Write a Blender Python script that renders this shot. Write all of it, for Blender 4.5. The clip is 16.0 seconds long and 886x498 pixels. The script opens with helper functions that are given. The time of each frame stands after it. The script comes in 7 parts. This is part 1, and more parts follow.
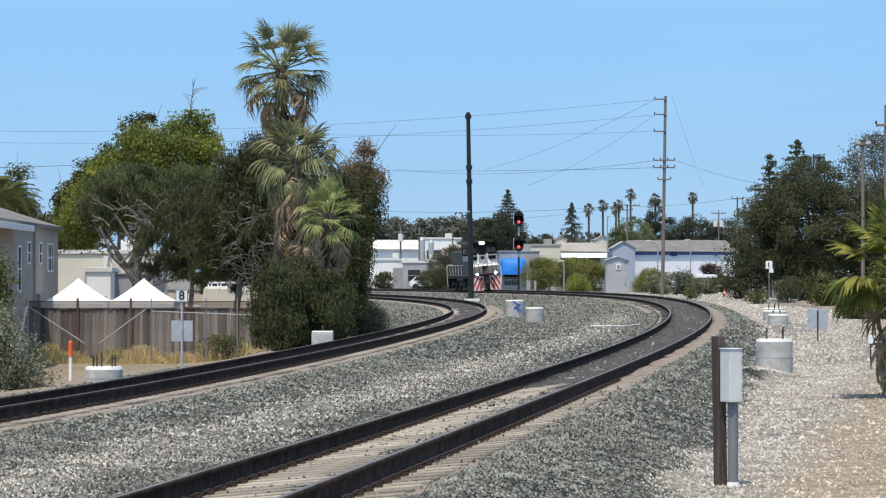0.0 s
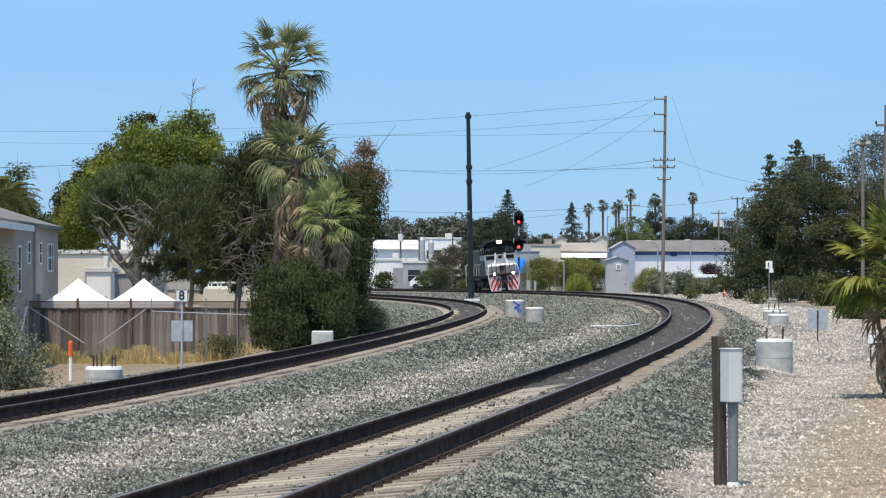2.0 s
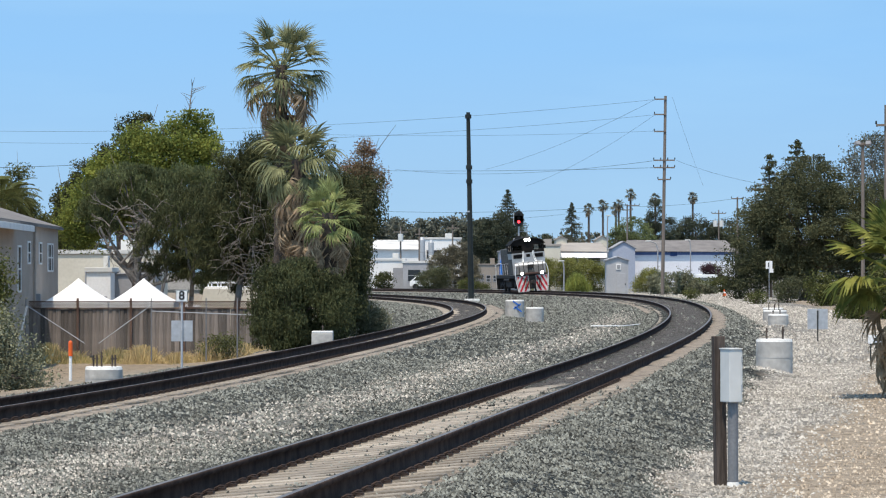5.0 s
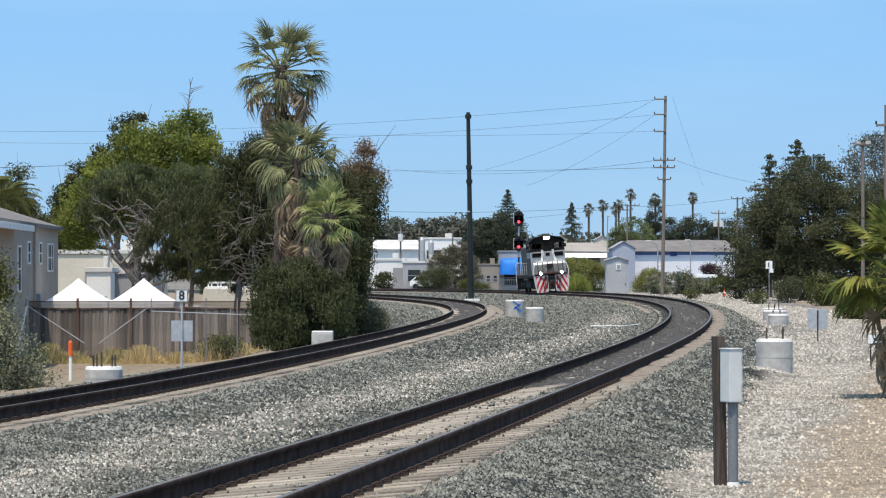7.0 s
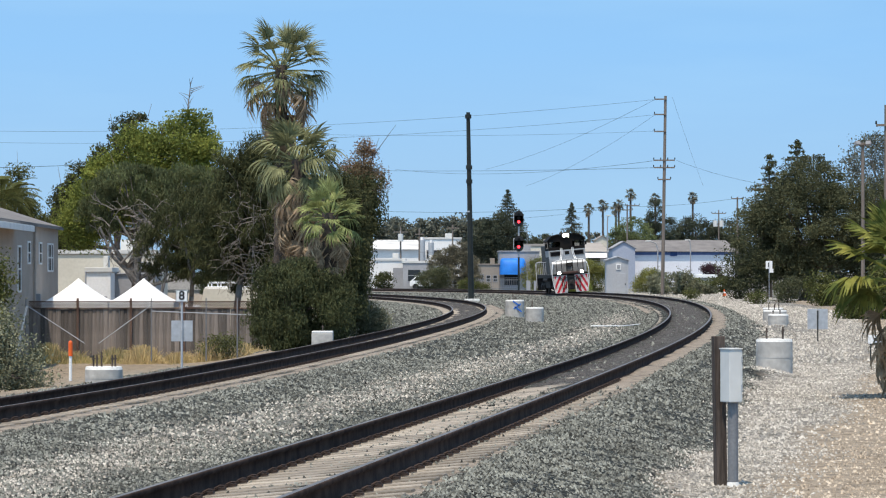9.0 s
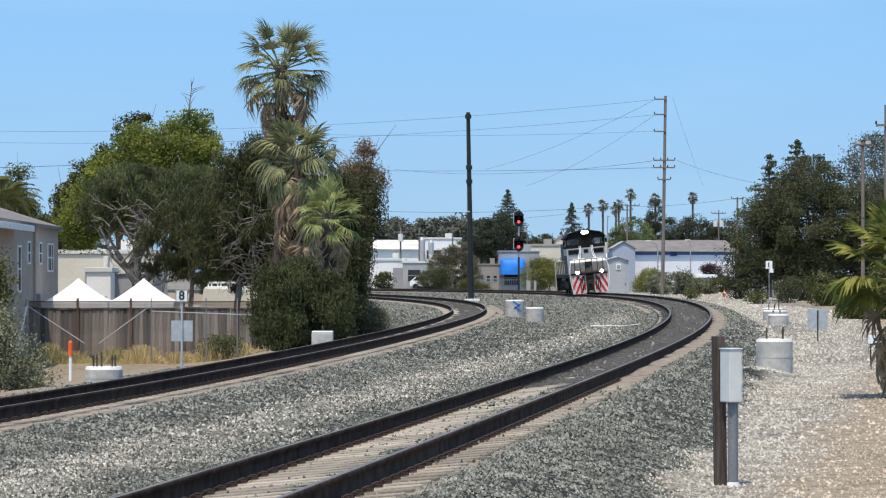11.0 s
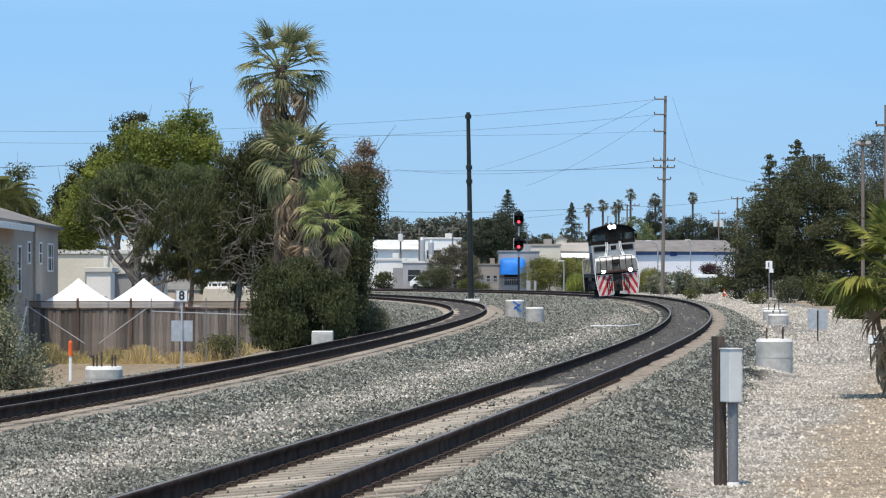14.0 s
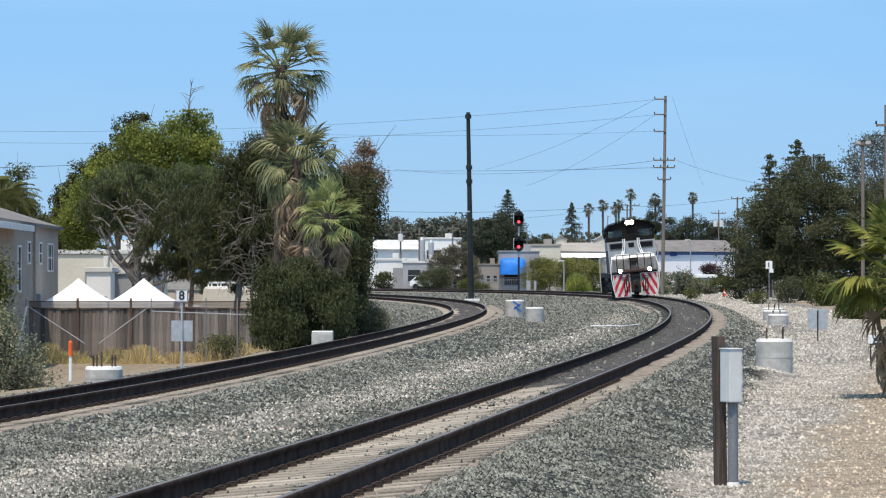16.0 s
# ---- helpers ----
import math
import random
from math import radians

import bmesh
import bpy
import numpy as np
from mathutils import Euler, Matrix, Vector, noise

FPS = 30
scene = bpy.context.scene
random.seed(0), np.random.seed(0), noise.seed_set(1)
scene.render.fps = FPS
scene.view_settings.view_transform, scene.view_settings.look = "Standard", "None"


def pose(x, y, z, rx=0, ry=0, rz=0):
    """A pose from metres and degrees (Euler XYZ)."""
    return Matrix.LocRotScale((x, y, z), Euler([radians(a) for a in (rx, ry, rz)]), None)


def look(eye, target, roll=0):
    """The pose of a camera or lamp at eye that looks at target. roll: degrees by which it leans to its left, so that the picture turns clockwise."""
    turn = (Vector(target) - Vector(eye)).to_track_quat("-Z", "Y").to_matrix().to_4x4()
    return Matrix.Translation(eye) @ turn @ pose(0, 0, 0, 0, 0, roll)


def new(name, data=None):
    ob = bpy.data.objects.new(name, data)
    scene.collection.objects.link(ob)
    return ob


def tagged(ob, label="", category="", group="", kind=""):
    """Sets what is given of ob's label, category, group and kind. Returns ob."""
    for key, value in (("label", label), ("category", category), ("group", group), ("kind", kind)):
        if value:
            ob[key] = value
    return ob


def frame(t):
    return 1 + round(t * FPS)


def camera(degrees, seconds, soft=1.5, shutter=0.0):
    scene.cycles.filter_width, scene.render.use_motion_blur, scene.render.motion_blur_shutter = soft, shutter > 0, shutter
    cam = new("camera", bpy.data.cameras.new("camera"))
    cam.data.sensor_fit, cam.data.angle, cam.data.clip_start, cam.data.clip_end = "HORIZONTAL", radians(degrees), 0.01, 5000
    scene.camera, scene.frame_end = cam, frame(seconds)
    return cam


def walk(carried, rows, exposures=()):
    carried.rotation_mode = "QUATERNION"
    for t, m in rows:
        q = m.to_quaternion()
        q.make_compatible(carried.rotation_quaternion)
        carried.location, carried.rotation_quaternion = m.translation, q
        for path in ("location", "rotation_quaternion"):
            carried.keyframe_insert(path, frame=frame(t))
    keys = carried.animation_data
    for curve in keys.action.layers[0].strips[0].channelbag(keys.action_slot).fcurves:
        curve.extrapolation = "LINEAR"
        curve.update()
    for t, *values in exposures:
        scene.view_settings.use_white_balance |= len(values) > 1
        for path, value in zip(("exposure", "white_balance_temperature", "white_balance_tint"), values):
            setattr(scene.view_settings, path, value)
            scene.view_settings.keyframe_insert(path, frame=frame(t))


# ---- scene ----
cam = camera(16.811, 16.0, soft=1.15)
EYE = (0.0, 0.0, 1.9013)
walk(cam, [(0.0, look(EYE, (0.0, 100.0, 2.658))), (16.0, look(EYE, (0.0, 100.0, 2.658)))],
     exposures=[(0.0, 0.0), (16.0, 0.0)])

# ---- light ----
SUN_AZ = radians(199)     # behind the camera and to its left
SUN_EL = radians(68)
world = bpy.data.worlds.new("world")
scene.world = world
world.use_nodes = True
wn = world.node_tree
sky = wn.nodes.new("ShaderNodeTexSky")
sky.sky_type = "NISHITA"
sky.sun_disc = False
sky.sun_elevation = SUN_EL
sky.sun_rotation = SUN_AZ
sky.air_density = 1.0
sky.dust_density = 0.6
sky.ozone_density = 2.5
wn.nodes["Background"].inputs["Strength"].default_value = 0.148
sky_dir = wn.nodes.new("ShaderNodeTexCoord")
lift = wn.nodes.new("ShaderNodeVectorMath")
lift.operation = "ADD"
lift.inputs[1].default_value = (0.0, 0.0, 0.36)      # clear blue air down to the skyline
unit = wn.nodes.new("ShaderNodeVectorMath")
unit.operation = "NORMALIZE"
wn.links.new(sky_dir.outputs["Generated"], lift.inputs[0])
wn.links.new(lift.outputs[0], unit.inputs[0])
wn.links.new(unit.outputs[0], sky.inputs["Vector"])
thin = wn.nodes.new("ShaderNodeTexNoise")             # faint high cloud
thin.inputs["Scale"].default_value = 5.0
thin.inputs["Detail"].default_value = 5
flat = wn.nodes.new("ShaderNodeMapping")
flat.inputs["Scale"].default_value = (1.0, 1.0, 7.0)
wn.links.new(sky_dir.outputs["Generated"], flat.inputs["Vector"])
wn.links.new(flat.outputs["Vector"], thin.inputs["Vector"])
veil = wn.nodes.new("ShaderNodeMapRange")
veil.inputs["From Min"].default_value, veil.inputs["From Max"].default_value = 0.5, 0.8
veil.inputs["To Max"].default_value = 0.25
wn.links.new(thin.outputs["Fac"], veil.inputs["Value"])
cloud = wn.nodes.new("ShaderNodeMix")
cloud.data_type = "RGBA"
cloud.inputs["B"].default_value = (3.4, 5.4, 7.0, 1)
wn.links.new(veil.outputs["Result"], cloud.inputs["Factor"])
clear = wn.nodes.new("ShaderNodeMix")
clear.data_type, clear.blend_type = "RGBA", "MULTIPLY"
clear.inputs["Factor"].default_value = 1.0
clear.inputs["B"].default_value = (1.64, 1.92, 1.76, 1)   # coastal air, less red
wn.links.new(sky.outputs["Color"], clear.inputs["A"])
height = wn.nodes.new("ShaderNodeSeparateXYZ")
wn.links.new(sky_dir.outputs["Generated"], height.inputs[0])
low = wn.nodes.new("ShaderNodeMapRange")               # pale haze over the skyline
low.inputs["From Max"].default_value = 0.075
low.inputs["To Min"].default_value, low.inputs["To Max"].default_value = 0.62, 0.0
wn.links.new(height.outputs["Z"], low.inputs["Value"])
haze = wn.nodes.new("ShaderNodeMix")
haze.data_type = "RGBA"
haze.inputs["B"].default_value = (2.9, 3.85, 4.6, 1)
wn.links.new(low.outputs["Result"], haze.inputs["Factor"])
wn.links.new(clear.outputs["Result"], haze.inputs["A"])
wn.links.new(haze.outputs["Result"], cloud.inputs["A"])
wn.links.new(cloud.outputs["Result"], wn.nodes["Background"].inputs["Color"])
sun_data = bpy.data.lights.new("sun", "SUN")
sun_data.energy = 4.9
sun_data.angle = radians(0.53)
sun_data.color = (1.0, 0.858, 0.695)
sun_to = Vector((math.sin(SUN_AZ) * math.cos(SUN_EL), math.cos(SUN_AZ) * math.cos(SUN_EL), math.sin(SUN_EL)))
sun = new("sun", sun_data)
sun.matrix_world = look(tuple(sun_to * 200), (0, 0, 0))


# ---- materials ----
def material(name, c1, c2=None, scale=3.0, rough=0.8, metal=0.0, bump=0.0, fine=40.0, spec=0.3, stretch=None, random_tint=0.0, island=False):
    """Two-scale noise between two colours, fine grain on top and a little relief."""
    m = bpy.data.materials.new(name)
    m.use_nodes = True
    nt = m.node_tree
    b = nt.nodes["Principled BSDF"]
    b.inputs["Roughness"].default_value = rough
    b.inputs["Metallic"].default_value = metal
    b.inputs["Specular IOR Level"].default_value = spec
    c2 = c2 or tuple(v * 0.7 for v in c1)
    tc = nt.nodes.new("ShaderNodeTexCoord")
    src = tc.outputs["Object"]
    if stretch:
        mp = nt.nodes.new("ShaderNodeMapping")
        mp.inputs["Scale"].default_value = stretch
        nt.links.new(src, mp.inputs["Vector"])
        src = mp.outputs["Vector"]
    n1 = nt.nodes.new("ShaderNodeTexNoise")
    n1.inputs["Scale"].default_value = scale
    n1.inputs["Detail"].default_value = 5
    n2 = nt.nodes.new("ShaderNodeTexNoise")
    n2.inputs["Scale"].default_value = fine
    n2.inputs["Detail"].default_value = 3
    for n in (n1, n2):
        nt.links.new(src, n.inputs["Vector"])
    ramp = nt.nodes.new("ShaderNodeMapRange")
    ramp.inputs["From Min"].default_value, ramp.inputs["From Max"].default_value = 0.34, 0.66
    nt.links.new(n1.outputs["Fac"], ramp.inputs["Value"])
    mix = nt.nodes.new("ShaderNodeMix")
    mix.data_type = "RGBA"
    mix.inputs["A"].default_value, mix.inputs["B"].default_value = (*c1, 1), (*c2, 1)
    nt.links.new(ramp.outputs["Result"], mix.inputs["Factor"])
    col = mix.outputs["Result"]
    mul = nt.nodes.new("ShaderNodeMix")
    mul.data_type, mul.blend_type = "RGBA", "MULTIPLY"
    mul.inputs["Factor"].default_value = 0.18 if scale < 0.55 else 0.42
    nt.links.new(col, mul.inputs["A"])
    gr = nt.nodes.new("ShaderNodeMapRange")
    gr.inputs["From Min"].default_value, gr.inputs["From Max"].default_value = 0.3, 0.7
    gr.inputs["To Min"].default_value, gr.inputs["To Max"].default_value = 0.6, 1.25
    nt.links.new(n2.outputs["Fac"], gr.inputs["Value"])
    nt.links.new(gr.outputs["Result"], mul.inputs["B"])
    col = mul.outputs["Result"]
    if random_tint:
        src_r = nt.nodes.new("ShaderNodeNewGeometry" if island else "ShaderNodeObjectInfo")
        rr = nt.nodes.new("ShaderNodeMapRange")
        rr.inputs["To Min"].default_value, rr.inputs["To Max"].default_value = 1 - random_tint, 1 + random_tint
        nt.links.new(src_r.outputs["Random Per Island" if island else "Random"], rr.inputs["Value"])
        m3 = nt.nodes.new("ShaderNodeMix")
        m3.data_type, m3.blend_type = "RGBA", "MULTIPLY"
        m3.inputs["Factor"].default_value = 1.0
        nt.links.new(col, m3.inputs["A"])
        nt.links.new(rr.outputs["Result"], m3.inputs["B"])
        col = m3.outputs["Result"]
    nt.links.new(col, b.inputs["Base Color"])
    if bump:
        bp = nt.nodes.new("ShaderNodeBump")
        bp.inputs["Strength"].default_value = bump
        bp.inputs["Distance"].default_value = 0.02
        nt.links.new(n2.outputs["Fac"], bp.inputs["Height"])
        nt.links.new(bp.outputs["Normal"], b.inputs["Normal"])
    return m


def glow(name, colour, strength):
    m = bpy.data.materials.new(name)
    m.use_nodes = True
    b = m.node_tree.nodes["Principled BSDF"]
    b.inputs["Base Color"].default_value = (*colour, 1)
    b.inputs["Emission Color"].default_value = (*colour, 1)
    b.inputs["Emission Strength"].default_value = strength
    return m


def foliage(name, c1, c2, through_light=0.35, scale=0.6):
    """Leaf colour that varies leaf by leaf and in patches; light passes through a little."""
    m = material(name, c1, c2, scale=scale, rough=0.75, fine=7.0, spec=0.06, random_tint=0.24, island=True)
    nt = m.node_tree
    b = nt.nodes["Principled BSDF"]
    out = nt.nodes["Material Output"]
    tr = nt.nodes.new("ShaderNodeBsdfTranslucent")
    col = b.inputs["Base Color"].links[0].from_socket
    nt.links.new(col, tr.inputs["Color"])
    mx = nt.nodes.new("ShaderNodeMixShader")
    mx.inputs["Fac"].default_value = through_light
    nt.links.new(b.outputs["BSDF"], mx.inputs[1])
    nt.links.new(tr.outputs["BSDF"], mx.inputs[2])
    nt.links.new(mx.outputs["Shader"], out.inputs["Surface"])
    return m


def glass(name, tint=(0.03, 0.035, 0.04)):
    m = bpy.data.materials.new(name)
    m.use_nodes = True
    b = m.node_tree.nodes["Principled BSDF"]
    b.inputs["Base Color"].default_value = (*tint, 1)
    b.inputs["Roughness"].default_value = 0.06
    b.inputs["Specular IOR Level"].default_value = 0.3
    return m


CONCRETE = material("concrete", (0.46, 0.44, 0.41), (0.38, 0.365, 0.34), 2.5, 0.9, bump=0.2, fine=7)
# far whiter than CONCRETE: sun on the flat tops is put into the colour
CONCRETE_TOP = material("concrete_lit_white", (0.78, 0.77, 0.74), (0.62, 0.61, 0.58), 6, 0.9, bump=0.2)
TIE = material("tie_concrete", (0.36, 0.315, 0.26), (0.19, 0.165, 0.135), 3, 0.95, bump=0.5, fine=50, random_tint=0.3)
RUST = material("rail_rust", (0.075, 0.052, 0.043), (0.036, 0.026, 0.022), 5, 0.95, 0.0, bump=0.2, spec=0.03)
STEEL = material("rail_head_steel", (0.17, 0.155, 0.145), (0.10, 0.09, 0.085), 3, 0.55, 0.35, spec=0.4, stretch=(1, 0.1, 1))
CLIP = material("clip_rust", (0.07, 0.045, 0.035), (0.04, 0.028, 0.024), 20, 0.8)
GALV = material("galvanised", (0.43, 0.445, 0.465), (0.38, 0.395, 0.415), 1.5, 0.5, 0.25, fine=9)
GREYBOX = material("grey_enamel", (0.60, 0.60, 0.575), (0.57, 0.57, 0.55), 0.5, 0.5, fine=6)
CONDUIT = material("grey_conduit", (0.20, 0.205, 0.215), (0.155, 0.16, 0.17), 4, 0.5)
OLDWOOD = material("weathered_wood", (0.115, 0.09, 0.075), (0.05, 0.038, 0.032), 4, 0.9, bump=0.7, stretch=(8, 8, 0.5), fine=20)
POLEWOOD = material("utility_pole_wood", (0.205, 0.172, 0.148), (0.135, 0.112, 0.096), 2, 0.9, bump=0.3, stretch=(4, 4, 0.2))
BLACKPOLE = material("dark_green_paint", (0.018, 0.022, 0.02), (0.012, 0.015, 0.014), 2, 0.5)
WHITE = material("white_paint", (0.8, 0.8, 0.79), (0.7, 0.7, 0.69), 2, 0.6)
BLACK = material("black_paint", (0.012, 0.012, 0.013), (0.02, 0.02, 0.02), 3, 0.6)
ORANGE = material("orange_plastic", (0.75, 0.12, 0.02), (0.6, 0.1, 0.02), 3, 0.5)
CANVAS = material("white_canvas", (0.86, 0.86, 0.86), (0.8, 0.8, 0.8), 1.5, 0.8)
FENCE = material("fence_wood", (0.24, 0.205, 0.18), (0.09, 0.076, 0.068), 1.4, 0.9, bump=0.3, stretch=(5, 5, 0.35), fine=14, random_tint=0.5)
LATTICE = material("lattice_wood", (0.13, 0.075, 0.052), (0.08, 0.05, 0.04), 3, 0.9)
STUCCO = material("grey_stucco", (0.42, 0.355, 0.30), (0.35, 0.30, 0.255), 0.7, 0.9, bump=0.15, fine=30)
STUCCO_WHITE = material("white_stucco", (0.76, 0.745, 0.725), (0.64, 0.625, 0.61), 0.3, 0.9, fine=8)
STUCCO_BLUE = material("pale_blue_siding", (0.70, 0.71, 0.75), (0.64, 0.65, 0.70), 0.3, 0.8, fine=6)
STUCCO_SLATE = material("slate_blue_siding", (0.33, 0.36, 0.44), (0.28, 0.31, 0.38), 0.3, 0.8, fine=6)
STUCCO_TAN = material("tan_block", (0.30, 0.26, 0.22), (0.23, 0.2, 0.17), 0.4, 0.9, fine=6)
CREAM = material("cream_wall", (0.58, 0.54, 0.45), (0.5, 0.46, 0.38), 0.4, 0.9, fine=6)
GREYWALL = material("grey_block", (0.32, 0.32, 0.33), (0.25, 0.25, 0.262), 0.4, 0.9, fine=6)
ROOF = material("grey_shingle", (0.20, 0.185, 0.175), (0.14, 0.13, 0.125), 0.8, 0.95, bump=0.3, fine=12)
ROOF_LIGHT = material("pale_roof", (0.62, 0.61, 0.58), (0.45, 0.44, 0.42), 0.3, 0.9, fine=5)
ROOF_TAN = material("tan_roof", (0.34, 0.31, 0.275), (0.27, 0.245, 0.22), 0.4, 0.9, fine=5)
AWNING = material("blue_awning", (0.02, 0.20, 0.66), (0.015, 0.15, 0.52), 1, 0.6)
BARK = material("bark", (0.13, 0.10, 0.08), (0.075, 0.058, 0.048), 3, 0.95, bump=0.6, stretch=(3, 3, 0.6), fine=15)
PALM_TRUNK = material("palm_trunk", (0.10, 0.08, 0.064), (0.05, 0.04, 0.034), 4, 0.95, bump=0.7, stretch=(2, 2, 4), fine=12)
DEAD_FROND = foliage("dead_frond", (0.44, 0.335, 0.215), (0.22, 0.155, 0.105), 0.25, 1.5)
WINDOW = glass("dark_window_glass")
WINDOW.node_tree.nodes["Principled BSDF"].inputs["Specular IOR Level"].default_value = 0.05


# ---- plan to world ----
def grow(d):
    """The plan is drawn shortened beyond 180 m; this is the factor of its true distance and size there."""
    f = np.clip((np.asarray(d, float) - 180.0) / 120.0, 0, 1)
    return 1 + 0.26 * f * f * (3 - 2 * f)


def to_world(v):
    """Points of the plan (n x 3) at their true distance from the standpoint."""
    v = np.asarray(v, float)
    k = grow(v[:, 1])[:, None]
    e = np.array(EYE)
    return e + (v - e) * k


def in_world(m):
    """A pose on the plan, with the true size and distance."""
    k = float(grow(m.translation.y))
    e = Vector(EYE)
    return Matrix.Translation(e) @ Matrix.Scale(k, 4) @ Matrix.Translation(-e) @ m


# ---- shape helpers ----
def mesh_object(name, bm, mat, smooth=False):
    me = bpy.data.meshes.new(name)
    bm.to_mesh(me)
    bm.free()
    for m in (mat if isinstance(mat, (list, tuple)) else [mat]):
        me.materials.append(m)
    if smooth:
        me.polygons.foreach_set("use_smooth", [True] * len(me.polygons))
    return new(name, me)


def part(name, bm, mat, parent, label="", smooth=False):
    ob = mesh_object(name, bm, mat, smooth)
    ob.parent = parent
    return tagged(ob, label)


def empty(name, m=None, label="", category="", group="", kind=""):
    ob = new(name)
    ob.empty_display_size = 0.2
    if m is not None:
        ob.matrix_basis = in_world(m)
    return tagged(ob, label, category, group, kind)


def raw_mesh(name, verts, faces, mat):
    """A mesh from numpy arrays; all faces have the same number of corners."""
    me = bpy.data.meshes.new(name)
    n, k = faces.shape
    me.vertices.add(len(verts))
    me.vertices.foreach_set("co", np.ascontiguousarray(verts, dtype=np.float32).ravel())
    me.loops.add(n * k)
    me.loops.foreach_set("vertex_index", np.ascontiguousarray(faces, dtype=np.int32).ravel())
    me.polygons.add(n)
    me.polygons.foreach_set("loop_start", np.arange(0, n * k, k, dtype=np.int32))
    me.update(calc_edges=True)
    me.validate()
    for m in (mat if isinstance(mat, (list, tuple)) else [mat]):
        me.materials.append(m)
    return me


def box(bm, size, at=(0, 0, 0), rot=(0, 0, 0), bevel=0.0, mat=0):
    r = bmesh.ops.create_cube(bm, size=1.0, matrix=pose(*at, *rot) @ Matrix.Diagonal((*size, 1)))
    vs = r["verts"]
    fs = {f for v in vs for f in v.link_faces}
    for f in fs:
        f.material_index = mat
    if bevel:
        es = list({e for v in vs for e in v.link_edges})
        bmesh.ops.bevel(bm, geom=es, offset=bevel, segments=2, affect="EDGES", profile=0.6)
    return bm


def cone(bm, r1, r2, h, at=(0, 0, 0), rot=(0, 0, 0), seg=16, mat=0):
    """A round post that stands with its base at the given place."""
    r = bmesh.ops.create_cone(bm, cap_ends=True, segments=seg, radius1=r1, radius2=r2, depth=h,
                              matrix=pose(*at, *rot) @ Matrix.Translation((0, 0, h / 2)))
    for f in {f for v in r["verts"] for f in v.link_faces}:
        f.material_index = mat
    return bm


def rod(bm, a, b, r, seg=8, r2=None, mat=0):
    a, b = Vector(a), Vector(b)
    d = b - a
    m = Matrix.Translation(a) @ d.to_track_quat("Z", "Y").to_matrix().to_4x4() @ Matrix.Translation((0, 0, d.length / 2))
    q = bmesh.ops.create_cone(bm, cap_ends=True, segments=seg, radius1=r, radius2=r if r2 is None else r2, depth=d.length, matrix=m)
    for f in {f for v in q["verts"] for f in v.link_faces}:
        f.material_index = mat
    return bm


def pipe(bm, points, r, seg=8):
    for a, b in zip(points[:-1], points[1:]):
        rod(bm, a, b, r, seg)
    for p in points[1:-1]:
        bmesh.ops.create_icosphere(bm, subdivisions=1, radius=r * 1.02, matrix=Matrix.Translation(p))
    return bm


def prism(bm, outline, depth, m=None, mat=0):
    """An outline in x and z pushed along y from 0 to depth."""
    m = m or Matrix()
    a = [bm.verts.new(m @ Vector((x, 0, z))) for x, z in outline]
    b = [bm.verts.new(m @ Vector((x, depth, z))) for x, z in outline]
    n = len(outline)
    fs = [bm.faces.new(a), bm.faces.new(b[::-1])]
    fs += [bm.faces.new((a[i], b[i], b[(i + 1) % n], a[(i + 1) % n])) for i in range(n)]
    for f in fs:
        f.material_index = mat
    bmesh.ops.recalc_face_normals(bm, faces=fs)
    return bm


B = bmesh.new

# ---- the two tracks' centre lines ----
BEND_A = (0.00035, -0.00062, -0.00092, -0.00088, -0.00094, -0.00157, -0.00321, -0.00547, -0.00781, -0.0070)
BEND_B = (-0.00304, -0.00072, -0.00083, -0.00177, -0.00242, -0.00304, -0.00365, -0.00427, -0.00488)


class Line:
    """A centre line by start, heading and bends at even steps of 32.5 m; s runs from back (metres)."""

    def __init__(self, x, y, heading, bends, back, length, z, slope, cant):
        self.s = np.arange(-back, length, 0.25)
        k = np.interp(self.s, np.arange(len(bends)) * 32.5, bends)
        k[self.s < 0] = 0
        step = 0.25
        h = np.cumsum(k) * step
        i0 = int(back / step)
        self.h = heading + h - h[i0]
        self.x = np.cumsum(np.sin(self.h)) * step
        self.y = np.cumsum(np.cos(self.h)) * step
        self.x += x - self.x[i0]
        self.y += y - self.y[i0]
        self.z = z + slope * self.s
        self.tilt = cant
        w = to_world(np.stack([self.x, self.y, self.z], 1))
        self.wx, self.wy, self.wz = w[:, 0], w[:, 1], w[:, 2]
        self.wh = np.arctan2(np.gradient(self.wx), np.gradient(self.wy))
        self.way = np.concatenate([[0], np.cumsum(np.hypot(np.diff(self.wx), np.diff(self.wy)))])
        self.way -= self.way[i0]

    def at(self, s):
        """Place and heading in the world, s metres along the rails."""
        return tuple(float(np.interp(s, self.way, v)) for v in (self.wx, self.wy, self.wz, self.wh))

    def point(self, s, side=0.0, up=0.0):
        """A place beside the line: side to the right, up from the rail tops; the bank lifts the right."""
        x, y, z, h = self.at(s)
        return (x + side * math.cos(h), y - side * math.sin(h), z + side * self.tilt + up)

    def near(self, px, py):
        """Signed distance (right positive) and height of the nearest point, for arrays."""
        best = np.full(px.shape, 1e9)
        side = np.zeros(px.shape)
        zz = np.zeros(px.shape)
        for i in range(0, len(self.s), 4):
            dx, dy = px - self.x[i], py - self.y[i]
            d = dx * dx + dy * dy
            m = d < best
            best[m] = d[m]
            side[m] = (dx * math.cos(self.h[i]) - dy * math.sin(self.h[i]))[m]
            zz[m] = self.z[i]
        return np.sqrt(best) * np.where(side < 0, -1, 1), zz


